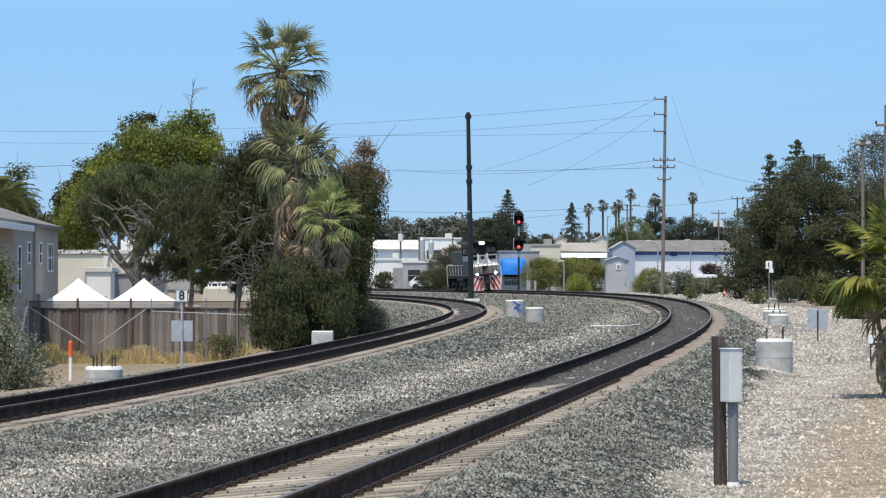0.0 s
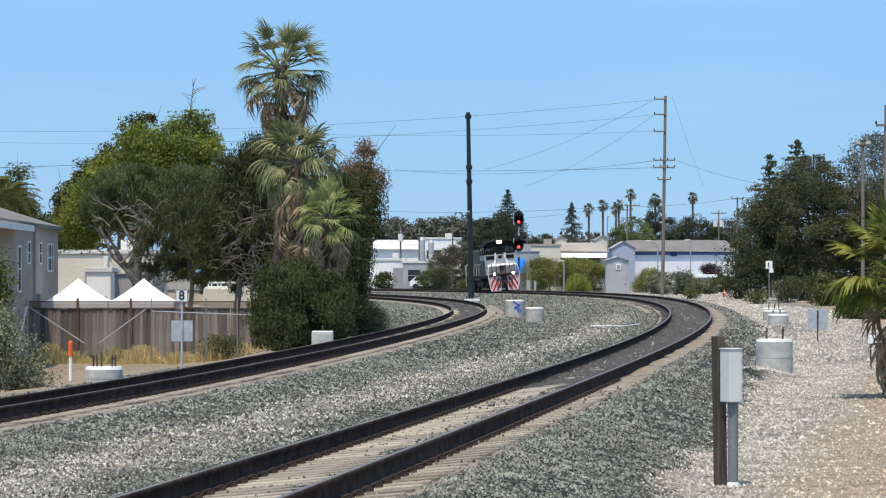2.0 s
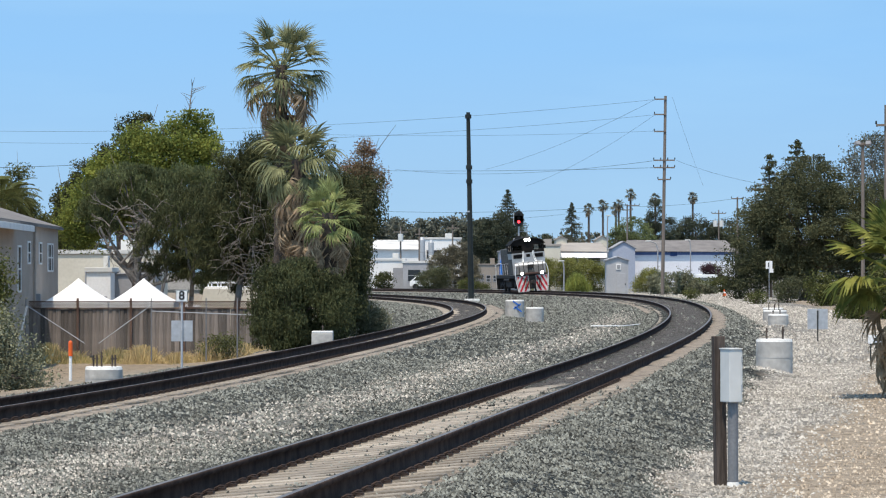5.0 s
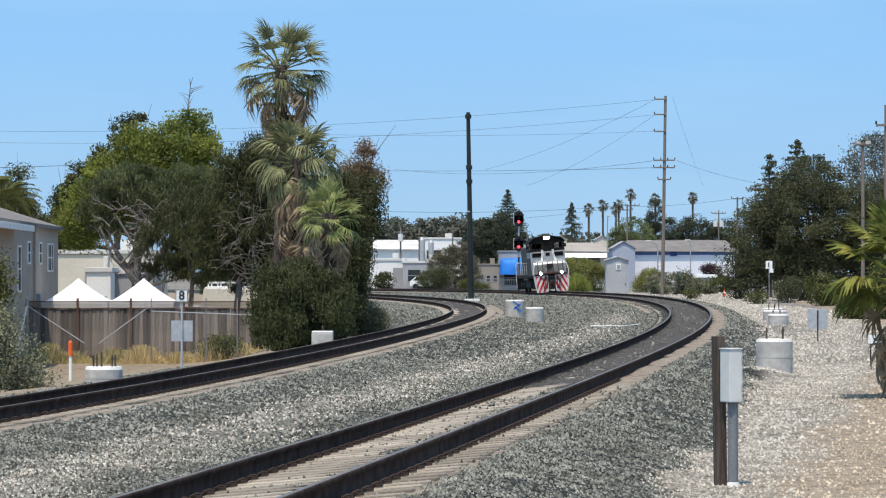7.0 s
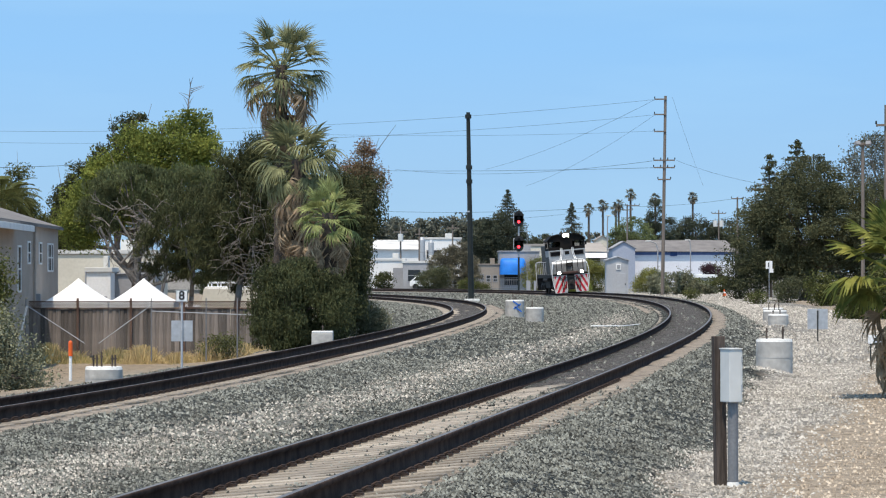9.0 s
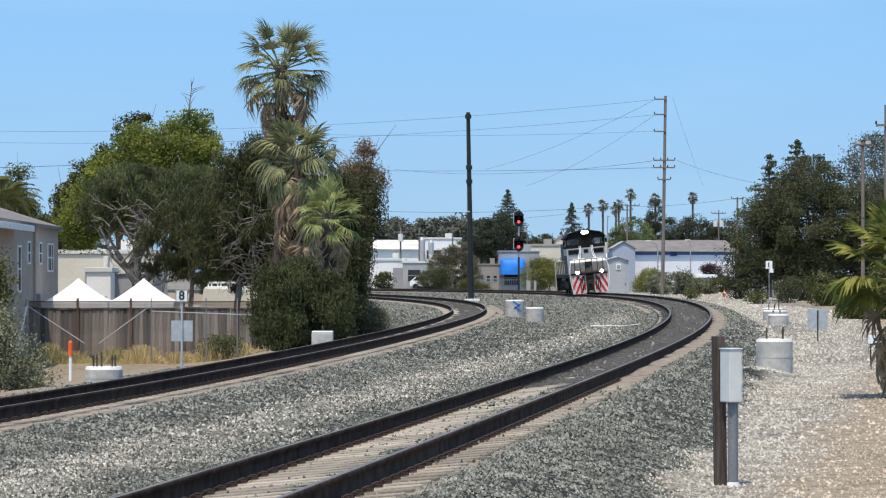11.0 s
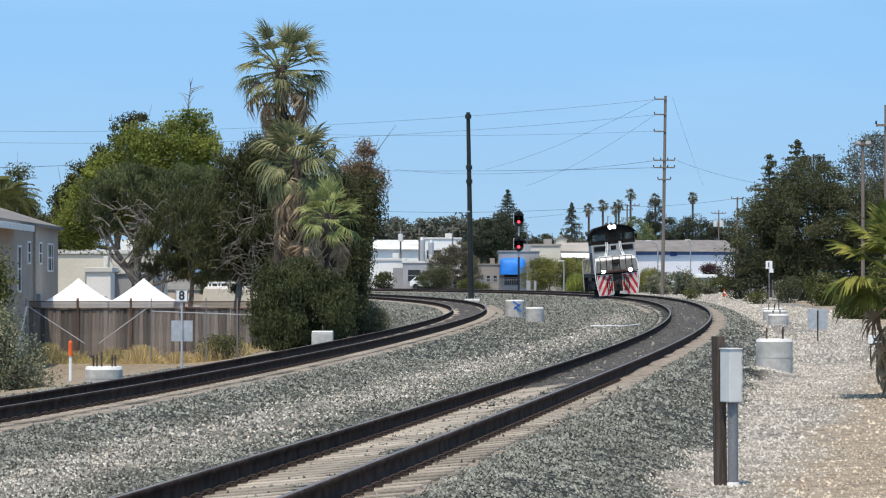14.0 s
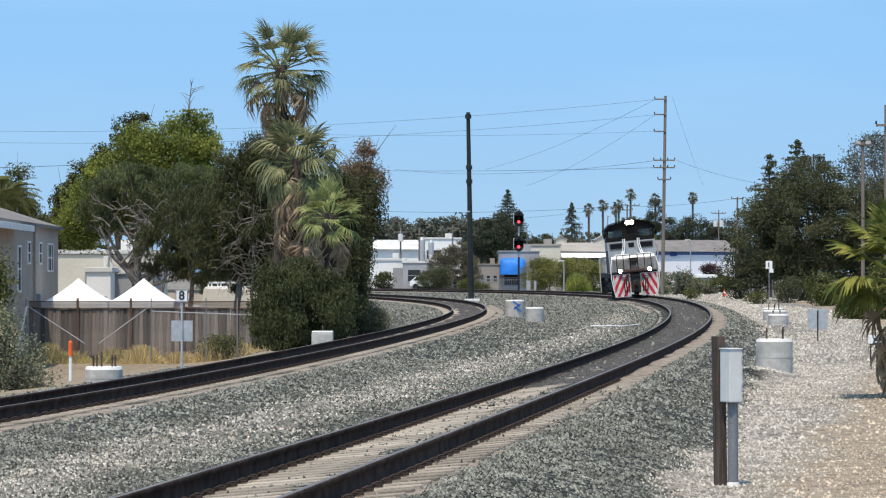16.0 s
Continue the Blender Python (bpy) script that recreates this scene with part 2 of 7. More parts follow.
MAIN = Line(-2.1133, 17.3929, 0.1385, BEND_A, 40, 300, 0.37, -0.000334, 0.0886)
SIDING = Line(-6.5122, 31.2793, 0.1495, BEND_B, 60, 235, 0.2564, 0.0, 0.0823)


def smooth(a, b, x):
    t = np.clip((x - a) / (b - a), 0, 1)
    return t * t * (3 - 2 * t)


def lumps(x, y, scale, seed):
    """Cheap smooth noise for arrays."""
    r = np.random.RandomState(seed)
    out = np.zeros_like(x)
    for i in range(7):
        a, p, k = r.uniform(0, 6.28), r.uniform(0, 6.28), r.uniform(0.5, 1.8) / scale
        out += np.sin((x * math.cos(a) + y * math.sin(a)) * k * 6.28 + p)
    return out / 7


def land(x, y):
    """Ground height and the masks of what covers it: ballast, white gravel, sand, fines."""
    x, y = np.asarray(x, float), np.asarray(y, float)
    d1, z1 = MAIN.near(x, y)
    d2, z2 = SIDING.near(x, y)
    drop = smooth(-1, -10, x) * smooth(-1.8, -8, d2) * (1 - smooth(150, 190, y))
    z = 0.02 * lumps(x, y, 6, 1) - 1.1 * drop
    z -= 0.3 * smooth(-1.4, -2.6, d2) * smooth(58, 70, y) * (1 - smooth(110, 130, y))
    z += 0.25 * smooth(200, 240, y) * smooth(14, 30, x)
    for mx, my, mh, mr in ((5.72, 53.9, 0.17, 0.5), (10.7, 95.2, 0.2, 0.9), (11.6, 103.5, 0.2, 1.0)):
        z += mh * np.exp(-((x - mx) ** 2 + (y - my) ** 2 * 0.5) / mr ** 2)
    mid = smooth(9, 5, np.abs(d1)) * smooth(0, -1, d1) * smooth(0, 1, d2)
    z += 0.06 * mid
    for d, zt, cant in ((d1, z1, MAIN.tilt), (d2, z2, SIDING.tilt)):
        top = zt - 0.212 + np.clip(d, -1.7, 1.7) * cant
        if cant == MAIN.tilt:
            top = top + 0.05 * smooth(36, 52, y) * smooth(1.2, 1.1, np.abs(d) - 0.6 * (d > 0))
        else:
            top = top + 0.05 * smooth(0.72, 0.6, np.abs(d))
        reach = np.where((d < 0) & (cant == SIDING.tilt), 2.3, 3.1)
        w = smooth(reach, 1.4, np.abs(d))
        z = z * (1 - w) + top * w
    wob = 0.35 * lumps(x, y, 4, 3)
    ballast = np.maximum(smooth(0.35, -0.35, d1 + wob - 2.95 + 0.009 * np.clip(y - 26, 0, 80)) * smooth(-6.5, -4.5, d1), smooth(-2.4, -1.9, d2) * smooth(5, 3.5, d2))
    ballast = np.maximum(ballast, smooth(-0.5, 0.5, d2) * smooth(0.5, -0.5, d1))
    ballast = np.maximum(ballast, smooth(1, -1, d2) * smooth(95, 110, y) * smooth(-9, -5, x) * smooth(1, -1, d1))
    white = smooth(-0.35, 0.35, d1 + wob - 2.95 + 0.009 * np.clip(y - 26, 0, 80)) * smooth(0.9, -0.5, d1 + wob - 3.35 - 0.032 * np.clip(y - 25, 0, 200))
    white = np.maximum(white, smooth(190, 205, y) * smooth(3, 4, d1))
    strip = smooth(1.1, 0.2, np.abs(d1 + 2.85 + wob * 0.9)) * (1 - smooth(110, 150, y)) * 0.56
    white = np.maximum(white, strip)
    fines = np.maximum(1.1 * smooth(0.3, 0.16, np.abs(d1 - 1.08)), smooth(0.25, 0.12, np.abs(d2 - 1.45)))
    fines = np.maximum(fines, smooth(0.3, 0.18, np.abs(d1 + 1.62)) * smooth(120, 150, y))
    dirty = np.maximum(smooth(0.72, 0.6, np.abs(d1)) * smooth(40, 50, y), smooth(0.72, 0.6, np.abs(d2)))
    dirty = np.maximum(dirty, smooth(3.4, 2.2, np.abs(d1 + 0.4)) * smooth(150, 185, y) * (np.abs(d1) > 0.7) * 0.75)
    return z, ballast, white, fines, dirty


def ground_z(x, y):
    return float(land(np.array([x]), np.array([y]))[0][0])


# ---- ground ----
def ground_material():
    m = bpy.data.materials.new("trackside_ground")
    m.use_nodes = True
    nt = m.node_tree
    b = nt.nodes["Principled BSDF"]
    b.inputs["Roughness"].default_value = 0.95
    b.inputs["Specular IOR Level"].default_value = 0.15
    geo = nt.nodes.new("ShaderNodeNewGeometry")
    pos = geo.outputs["Position"]

    def noise_node(scale, detail=3):
        n = nt.nodes.new("ShaderNodeTexNoise")
        n.inputs["Scale"].default_value, n.inputs["Detail"].default_value = scale, detail
        nt.links.new(pos, n.inputs["Vector"])
        return n.outputs["Fac"]

    def stones(scale):
        v = nt.nodes.new("ShaderNodeTexVoronoi")
        v.inputs["Scale"].default_value = scale
        nt.links.new(pos, v.inputs["Vector"])
        return v

    def ramp(sock, stops):
        r = nt.nodes.new("ShaderNodeValToRGB")
        while len(r.color_ramp.elements) < len(stops):
            r.color_ramp.elements.new(0.5)
        for e, (p, c) in zip(r.color_ramp.elements, stops):
            e.position, e.color = p, (*c, 1)
        nt.links.new(sock, r.inputs["Fac"])
        return r.outputs["Color"]

    def mask(name):
        a = nt.nodes.new("ShaderNodeAttribute")
        a.attribute_name = name
        return a.outputs["Fac"]

    def mix(fac, a, bb, blend="MIX"):
        x = nt.nodes.new("ShaderNodeMix")
        x.data_type, x.blend_type = "RGBA", blend
        for s, v in (("Factor", fac), ("A", a), ("B", bb)):
            if isinstance(v, (int, float)):
                x.inputs[s].default_value = v
            else:
                nt.links.new(v, x.inputs[s])
        return x.outputs["Result"]

    def blur_mask(name, noise_sock):
        """Breaks a mask's edge up with grain."""
        a = nt.nodes.new("ShaderNodeMath")
        a.operation = "MULTIPLY_ADD"
        a.inputs[1].default_value = 0.9
        a.inputs[2].default_value = -0.45
        nt.links.new(noise_sock, a.inputs[0])
        s = nt.nodes.new("ShaderNodeMath")
        nt.links.new(a.outputs[0], s.inputs[0])
        nt.links.new(mask(name), s.inputs[1])
        r = nt.nodes.new("ShaderNodeMapRange")
        r.inputs["From Min"].default_value, r.inputs["From Max"].default_value = 0.3, 0.7
        nt.links.new(s.outputs[0], r.inputs["Value"])
        return r.outputs["Result"]

    st = stones(24)
    cell = st.outputs["Color"]
    sep = nt.nodes.new("ShaderNodeSeparateColor")
    nt.links.new(cell, sep.inputs["Color"])
    # ground tones darker than the loose stones: shade of their gaps put into colour
    grey = ramp(sep.outputs["Red"], [(0.0, (0.014, 0.015, 0.014)), (0.5, (0.036, 0.039, 0.035)), (0.9, (0.12, 0.127, 0.112)), (1.0, (0.34, 0.325, 0.29))])
    chalk = ramp(sep.outputs["Green"], [(0.0, (0.07, 0.065, 0.056)), (0.4, (0.21, 0.195, 0.17)), (1.0, (0.46, 0.435, 0.39))])
    sand = ramp(noise_node(1.3, 6), [(0.3, (0.35, 0.285, 0.21)), (0.55, (0.42, 0.35, 0.265)), (0.75, (0.30, 0.25, 0.195))])
    sand = mix(0.5, sand, ramp(noise_node(14, 4), [(0.3, (0.45, 0.42, 0.4)), (0.7, (1, 1, 1))]), "MULTIPLY")
    tan = ramp(noise_node(9, 5), [(0.3, (0.28, 0.235, 0.19)), (0.7, (0.38, 0.325, 0.265))])
    edge = noise_node(3.0, 6)
    streak_map = nt.nodes.new("ShaderNodeMapping")
    streak_map.inputs["Scale"].default_value = (5.5, 0.35, 1.0)
    nt.links.new(pos, streak_map.inputs["Vector"])
    streak = nt.nodes.new("ShaderNodeTexNoise")
    streak.inputs["Scale"].default_value, streak.inputs["Detail"].default_value = 1.0, 5
    nt.links.new(streak_map.outputs["Vector"], streak.inputs["Vector"])
    patch = ramp(streak.outputs["Fac"], [(0.38, (0.5, 0.5, 0.5)), (0.5, (0.85, 0.85, 0.85)), (0.62, (1, 1, 1))])
    coarse = ramp(noise_node(4.5, 5), [(0.36, (0.35, 0.35, 0.36)), (0.5, (0.85, 0.85, 0.85)), (0.64, (1, 1, 1))])
    far = ramp(noise_node(0.05, 5), [(0.35, (0.12, 0.12, 0.07)), (0.65, (0.26, 0.22, 0.15))])
    col = mix(mask("far"), sand, far)
    col = mix(blur_mask("white", edge), col, chalk)
    grey = mix(0.6, grey, patch, "MULTIPLY")
    col = mix(blur_mask("ballast", edge), col, grey)
    col = mix(blur_mask("strip", edge), col, chalk)
    col = mix(blur_mask("dirty", edge), col, ramp(sep.outputs["Blue"], [(0.0, (0.04, 0.036, 0.033)), (0.6, (0.095, 0.086, 0.079)), (1.0, (0.20, 0.186, 0.17))]))
    col = mix(blur_mask("fines", edge), col, tan)
    col = mix(0.35, col, ramp(noise_node(0.35, 4), [(0.3, (0.6, 0.58, 0.55)), (0.65, (1, 1, 1))]), "MULTIPLY")
    col = mix(0.6, col, coarse, "MULTIPLY")
    nt.links.new(col, b.inputs["Base Color"])
    bp = nt.nodes.new("ShaderNodeBump")
    bp.inputs["Strength"].default_value, bp.inputs["Distance"].default_value = 0.9, 0.05
    nt.links.new(st.outputs["Distance"], bp.inputs["Height"])
    bp.invert = True
    nt.links.new(bp.outputs["Normal"], b.inputs["Normal"])
    return m


def build_ground():
    xs = np.concatenate([[-2500, -1200, -600, -300, -160, -90], np.arange(-60, -16, 1.2), np.arange(-16, 24, 0.33), np.arange(24, 60, 1.2), [90, 160, 300, 600, 1200, 2500]])
    ys = np.concatenate([[-300, -120, -60], np.arange(-30, 16, 2.0), np.arange(16, 120, 0.8), np.arange(120, 330, 1.2), [340, 360, 400, 480, 600, 900, 1500, 2600, 4200]])
    gx, gy = np.meshgrid(xs, ys)
    z, ballast, white, fines, dirty = land(gx.ravel(), gy.ravel())
    nx, ny = len(xs), len(ys)
    i = np.arange(nx * ny).reshape(ny, nx)
    quads = np.stack([i[:-1, :-1], i[:-1, 1:], i[1:, 1:], i[1:, :-1]], -1).reshape(-1, 4)
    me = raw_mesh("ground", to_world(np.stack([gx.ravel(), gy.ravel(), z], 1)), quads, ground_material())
    d1, _ = MAIN.near(gx.ravel(), gy.ravel())
    strip = np.where(d1 < 0, white, 0)
    far = smooth(270, 330, gy.ravel())
    for name, val in (("ballast", ballast), ("white", white), ("fines", fines), ("strip", strip), ("far", far), ("dirty", dirty)):
        a = me.attributes.new(name, "FLOAT", "POINT")
        a.data.foreach_set("value", val.astype(np.float32))
    me.polygons.foreach_set("use_smooth", [True] * len(me.polygons))
    tagged(new("ground", me), "grey ballast, white gravel and sandy earth beside the tracks", "ground", kind="structure")


build_ground()


# ---- tracks ----
RAIL = ((-0.07, -0.178), (0.07, -0.178), (0.07, -0.166), (0.012, -0.15), (0.010, -0.05), (0.036, -0.038), (0.036, -0.006), (0.028, 0.0),
        (-0.028, 0.0), (-0.036, -0.006), (-0.036, -0.038), (-0.010, -0.05), (-0.012, -0.15), (-0.07, -0.166))


def rail_mesh(line, side):
    ss = np.arange(line.way[0], line.way[-1] - 0.5, 1.0)
    vs, n = [], len(RAIL)
    for s in ss:
        for u, w in RAIL:
            vs.append(line.point(s, side + u, w))
    faces = []
    for k in range(len(ss) - 1):
        for j in range(n):
            a, b = k * n + j, k * n + (j + 1) % n
            faces.append((a, a + n, b + n, b))
    me = raw_mesh("rail", np.array(vs), np.array(faces), [RUST, STEEL])
    me.polygons.foreach_set("material_index", [1 if k % n == 7 else 0 for k in range(len(faces))])
    return me


def track(line, label, first, count, clip_to):
    t = empty("railway_track", label=label, category="railway track", kind="structure")
    for side in (-0.7525, 0.7525):
        ob = new("rail", rail_mesh(line, side))
        ob.parent = t
    bm = B()
    box(bm, (2.4, 0.2, 0.2), (0, 0, -0.1), bevel=0.02)
    tie_me = bpy.data.meshes.new("tie")
    bm.to_mesh(tie_me)
    bm.free()
    tie_me.materials.append(TIE)
    bm = B()
    pipe(bm, [(-0.05, -0.06, 0.03), (0.02, -0.05, 0.06), (0.05, 0.02, 0.05), (0.0, 0.06, 0.055), (-0.06, 0.05, 0.03)], 0.014, 5)
    box(bm, (0.1, 0.1, 0.035), (0.03, 0, 0.016))
    clip_me = bpy.data.meshes.new("rail_clip")
    bm.to_mesh(clip_me)
    bm.free()
    clip_me.materials.append(CLIP)
    rest = []
    pitch = 0.435
    s = first
    bank = -math.degrees(math.atan(line.tilt))
    k = 0
    while s < line.way[-1] - 1:
        x, y, z = line.point(s, 0, -0.186)
        yaw = -math.degrees(line.at(s)[3])
        m = pose(x, y, z, 0, 0, yaw + random.uniform(-0.5, 0.5)) @ pose(0, 0, 0, 0, bank, 0)
        if k < count:
            ob = new("tie", tie_me)
            ob.parent = t
            ob.matrix_basis = m
            if k < clip_to:
                for u, flip in ((-0.845, 180), (-0.66, 0), (0.66, 180), (0.845, 0)):
                    c = new("rail_clip", clip_me)
                    c.parent = t
                    c.matrix_basis = m @ pose(u, 0, 0.008, 0, 0, flip) @ Matrix.Scale(0.62, 4)
        else:
            rest.append(m)
        s += pitch
        k += 1
    if rest:
        bm = B()
        for m in rest:
            bmesh.ops.create_cube(bm, size=1, matrix=m @ Matrix.Translation((0, 0, -0.1)) @ Matrix.Diagonal((2.4, 0.2, 0.2, 1)))
        part("distant_ties", bm, TIE, t)["kind"] = "stuff"
    return t


track(MAIN, "banked main railway track with rusty rails and tan concrete ties", -4, 300, 75)
track(SIDING, "second railway track curving behind the shrubs, tan ties", 0, 300, 75)


# ---- plants ----
LEAF_DARK = foliage("dark_leaves", (0.098, 0.103, 0.046), (0.05, 0.055, 0.027), 0.25)
LEAF_OAK = foliage("oak_leaves", (0.122, 0.128, 0.068), (0.07, 0.075, 0.043), 0.28)
LEAF_BRIGHT = foliage("bright_leaves", (0.26, 0.285, 0.065), (0.125, 0.15, 0.04), 0.35)
LEAF_PINE = foliage("pine_needles", (0.145, 0.165, 0.075), (0.058, 0.068, 0.034), 0.25)
LEAF_SHRUB = foliage("shrub_leaves", (0.125, 0.132, 0.046), (0.062, 0.07, 0.027), 0.2)
LEAF_YELLOW = foliage("yellow_green_leaves", (0.33, 0.35, 0.09), (0.17, 0.20, 0.055), 0.35)
LEAF_RED = foliage("reddish_leaves", (0.32, 0.18, 0.125), (0.16, 0.13, 0.075), 0.3)
# distance haze is put into this leaf colour, pale and grey
LEAF_HAZE = foliage("hazed_leaves", (0.15, 0.155, 0.12), (0.095, 0.10, 0.08), 0.2)
# raised pale tone paints the fronds' highlights into the leaf colour
PALM_LEAF = foliage("palm_leaf", (0.33, 0.335, 0.175), (0.06, 0.07, 0.036), 0.3, 1.2)
PALM_YOUNG = foliage("young_palm_leaf", (0.27, 0.26, 0.065), (0.08, 0.11, 0.03), 0.35, 1.6)
# first tone raised likewise, painting bright glints on the small palm
PALM_MID = foliage("green_palm_leaf", (0.36, 0.40, 0.16), (0.085, 0.105, 0.04), 0.3, 1.2)
LEAF_SCRUB = foliage("scrub_leaves", (0.112, 0.124, 0.056), (0.04, 0.047, 0.024), 0.2, 1.3)
GRASS_DRY = foliage("dry_grass", (0.62, 0.48, 0.24), (0.42, 0.32, 0.17), 0.3, 1.0)
# skyline green lightened and greyed: haze painted into the leaves
LEAF_FAR = foliage("skyline_leaves", (0.095, 0.107, 0.07), (0.055, 0.062, 0.043), 0.2)
LEAF_ROUND = foliage("mid_green_leaves", (0.205, 0.24, 0.105), (0.10, 0.12, 0.055), 0.3)
LEAF_BROWN = foliage("dry_brown_leaves", (0.215, 0.195, 0.135), (0.12, 0.108, 0.076), 0.3)
LEAF_PURPLE = foliage("dark_purple_leaves", (0.075, 0.04, 0.05), (0.035, 0.022, 0.028), 0.2)
LEAF_FRESH = foliage("hedge_leaves", (0.275, 0.27, 0.085), (0.115, 0.125, 0.048), 0.3)
LEAF_GREY = foliage("grey_green_leaves", (0.27, 0.27, 0.175), (0.12, 0.124, 0.08), 0.25)
GRASS_OLIVE = foliage("olive_weeds", (0.36, 0.33, 0.15), (0.2, 0.19, 0.09), 0.3, 1.0)
BARK_GREY = material("grey_bark", (0.22, 0.195, 0.172), (0.11, 0.097, 0.087), 3, 0.95, bump=0.6, fine=15)
TWIG = material("bare_twigs", (0.23, 0.205, 0.18), (0.13, 0.115, 0.10), 5, 0.95)


def cards(rs, centre, normal_up, length, width, aim=None):
    """Leaf cards with a fold: n centres in, four corners each out."""
    n = len(centre)
    d = rs.normal(size=(n, 3))
    if aim is not None:
        d = d * 0.6 + aim
    d /= np.linalg.norm(d, axis=1)[:, None] + 1e-9
    u = rs.normal(size=(n, 3))
    u[:, 2] += normal_up
    w = np.cross(d, u)
    w /= np.linalg.norm(w, axis=1)[:, None] + 1e-9
    L = length * rs.uniform(0.6, 1.3, n)[:, None]
    W = width * rs.uniform(0.6, 1.3, n)[:, None]
    v = np.stack([centre - d * L * 0.5, centre + w * W * 0.5 + d * L * 0.1, centre + d * L * 0.5, centre - w * W * 0.5 + d * L * 0.1], 1)
    return v.reshape(-1, 3)


def clouds(seed, blobs, leaves, length, width, clump=0.35, per=60, shell=0.55, aim=None, up=1.0):
    """Leaves in clumps spread over rounded masses; blobs are x, y, z, rx, ry, rz."""
    rs = np.random.RandomState(seed)
    b = np.array(blobs, float)
    weight = (b[:, 3] * b[:, 4] * b[:, 5]) ** (2 / 3)
    pts = []
    for q, share in zip(b, weight / weight.sum()):
        k = max(3, int(leaves * share / per))
        d = rs.normal(size=(k, 3))
        d /= np.linalg.norm(d, axis=1)[:, None]
        r = rs.uniform(shell, 1.04, k) ** 0.6
        c = q[:3] + d * r[:, None] * q[3:6]
        size = clump * rs.uniform(0.5, 1.5, k)
        p = c[:, None, :] + np.clip(rs.normal(size=(k, per, 3)), -1.5, 1.5) * size[:, None, None] * np.array([1, 1, 0.7])
        pts.append(p.reshape(-1, 3))
    pts = np.concatenate(pts)
    v = cards(rs, pts, up, length, width, aim)
    return v, np.arange(len(v)).reshape(-1, 4)


def limbs(bm, rs, base, top, r, targets, seg=8):
    """A bent tapering trunk from base to top with limbs to the targets."""
    pts = [Vector(base).lerp(Vector(top), k / 4) + Vector((rs.normal() * r * 0.5, rs.normal() * r * 0.5, 0)) * (1 if 0 < k < 4 else 0) for k in range(5)]
    rod(bm, pts[0] - Vector((0, 0, 0.3)), pts[0] + (pts[1] - pts[0]) * 0.15, r * 1.5, seg, r * 1.05)
    for k in range(4):
        rod(bm, pts[k], pts[k + 1], r * (1 - k * 0.15), seg, r * (1 - (k + 1) * 0.15))
    for q in targets:
        t = Vector(q)
        a = pts[2].lerp(pts[4], rs.uniform(0, 1))
        mid = a.lerp(t, 0.5) + Vector((rs.normal() * 0.2, rs.normal() * 0.2, -0.15 * (t - a).length * 0.5))
        rod(bm, a, mid, r * 0.5, 6, r * 0.33)
        rod(bm, mid, t, r * 0.33, 6, r * 0.08)
        for _ in range(2):
            e = mid.lerp(t, rs.uniform(0, 0.6))
            rod(bm, e, e + (t - mid) * 0.6 + Vector(rs.normal(size=3) * 0.3 * (t - mid).length), r * 0.15, 5, r * 0.04)


def tree(label, x, y, blobs, leaves, length, width, mat, seed, trunk=0.2, bark=BARK, clump=0.35, per=60, name="tree", category="tree", group="", aim=None, up=1.0, fork=None, base_z=None, shell=0.55):
    """blobs are offsets from the foot of the tree."""
    z = ground_z(x, y) if base_z is None else base_z
    t = empty(name, pose(x, y, z), label, category, group)
    v, f = clouds(seed, blobs, leaves, length, width, clump, per, shell, aim, up)
    v[:, 2] = np.maximum(v[:, 2], 0.02)
    ob = new("crown", raw_mesh("crown", v, f, mat))
    ob.parent = t
    rs = np.random.RandomState(seed + 1)
    bm = B()
    b = np.array(blobs)
    mean = b[:, :3].mean(0)
    top = fork or (mean[0] * 0.6, mean[1] * 0.6, max(0.4, mean[2] * 0.9))
    limbs(bm, rs, (0, 0, 0), top, trunk, [tuple(q[:3] + np.array([float(np.clip(rs.normal(), -1, 1)) * q[3] * 0.4, 0, q[5] * 0.35])) for q in b for _ in range(2)])
    part("trunk", bm, bark, t, smooth=True)
    return t


def conifer(label, x, y, height, reach, tiers, mat, seed, bare=0.1, base_z=None, sprays=34):
    """A spire of drooping branch tiers with sprays of needles along each branch."""
    z = ground_z(x, y) if base_z is None else base_z
    t = empty("conifer", pose(x, y, z), label, "tree")
    rs = np.random.RandomState(seed)
    bm = B()
    rod(bm, (0, 0, -0.2), (0, 0, height), 0.022 * height, 8, 0.02)
    pts = []
    for k in range(tiers):
        f = k / (tiers - 1)
        zc = height * (bare + (0.985 - bare) * f)
        r = reach * (1 - f) ** 0.85 + 0.1
        for j in range(6):
            a = rs.uniform(0, 6.28)
            L = r * rs.uniform(0.55, 1.1)
            tip = Vector((math.cos(a) * L, math.sin(a) * L, zc - 0.12 * L + rs.normal() * 0.1))
            rod(bm, (0, 0, zc), tip, 0.035, 4, 0.012)
            u = rs.uniform(0.2, 1.05, sprays)[:, None]
            q = np.array([0, 0, zc]) * (1 - u) + np.array(tip) * u
            pts.append(q + rs.normal(size=(sprays, 3)) * np.array([0.16, 0.16, 0.12]) * (0.6 + 0.5 * r / reach))
    v = cards(rs, np.concatenate(pts), 1.0, 0.3, 0.11)
    ob = new("crown", raw_mesh("crown", v, np.arange(len(v)).reshape(-1, 4), mat))
    ob.parent = t
    part("trunk", bm, BARK, t)
    return t


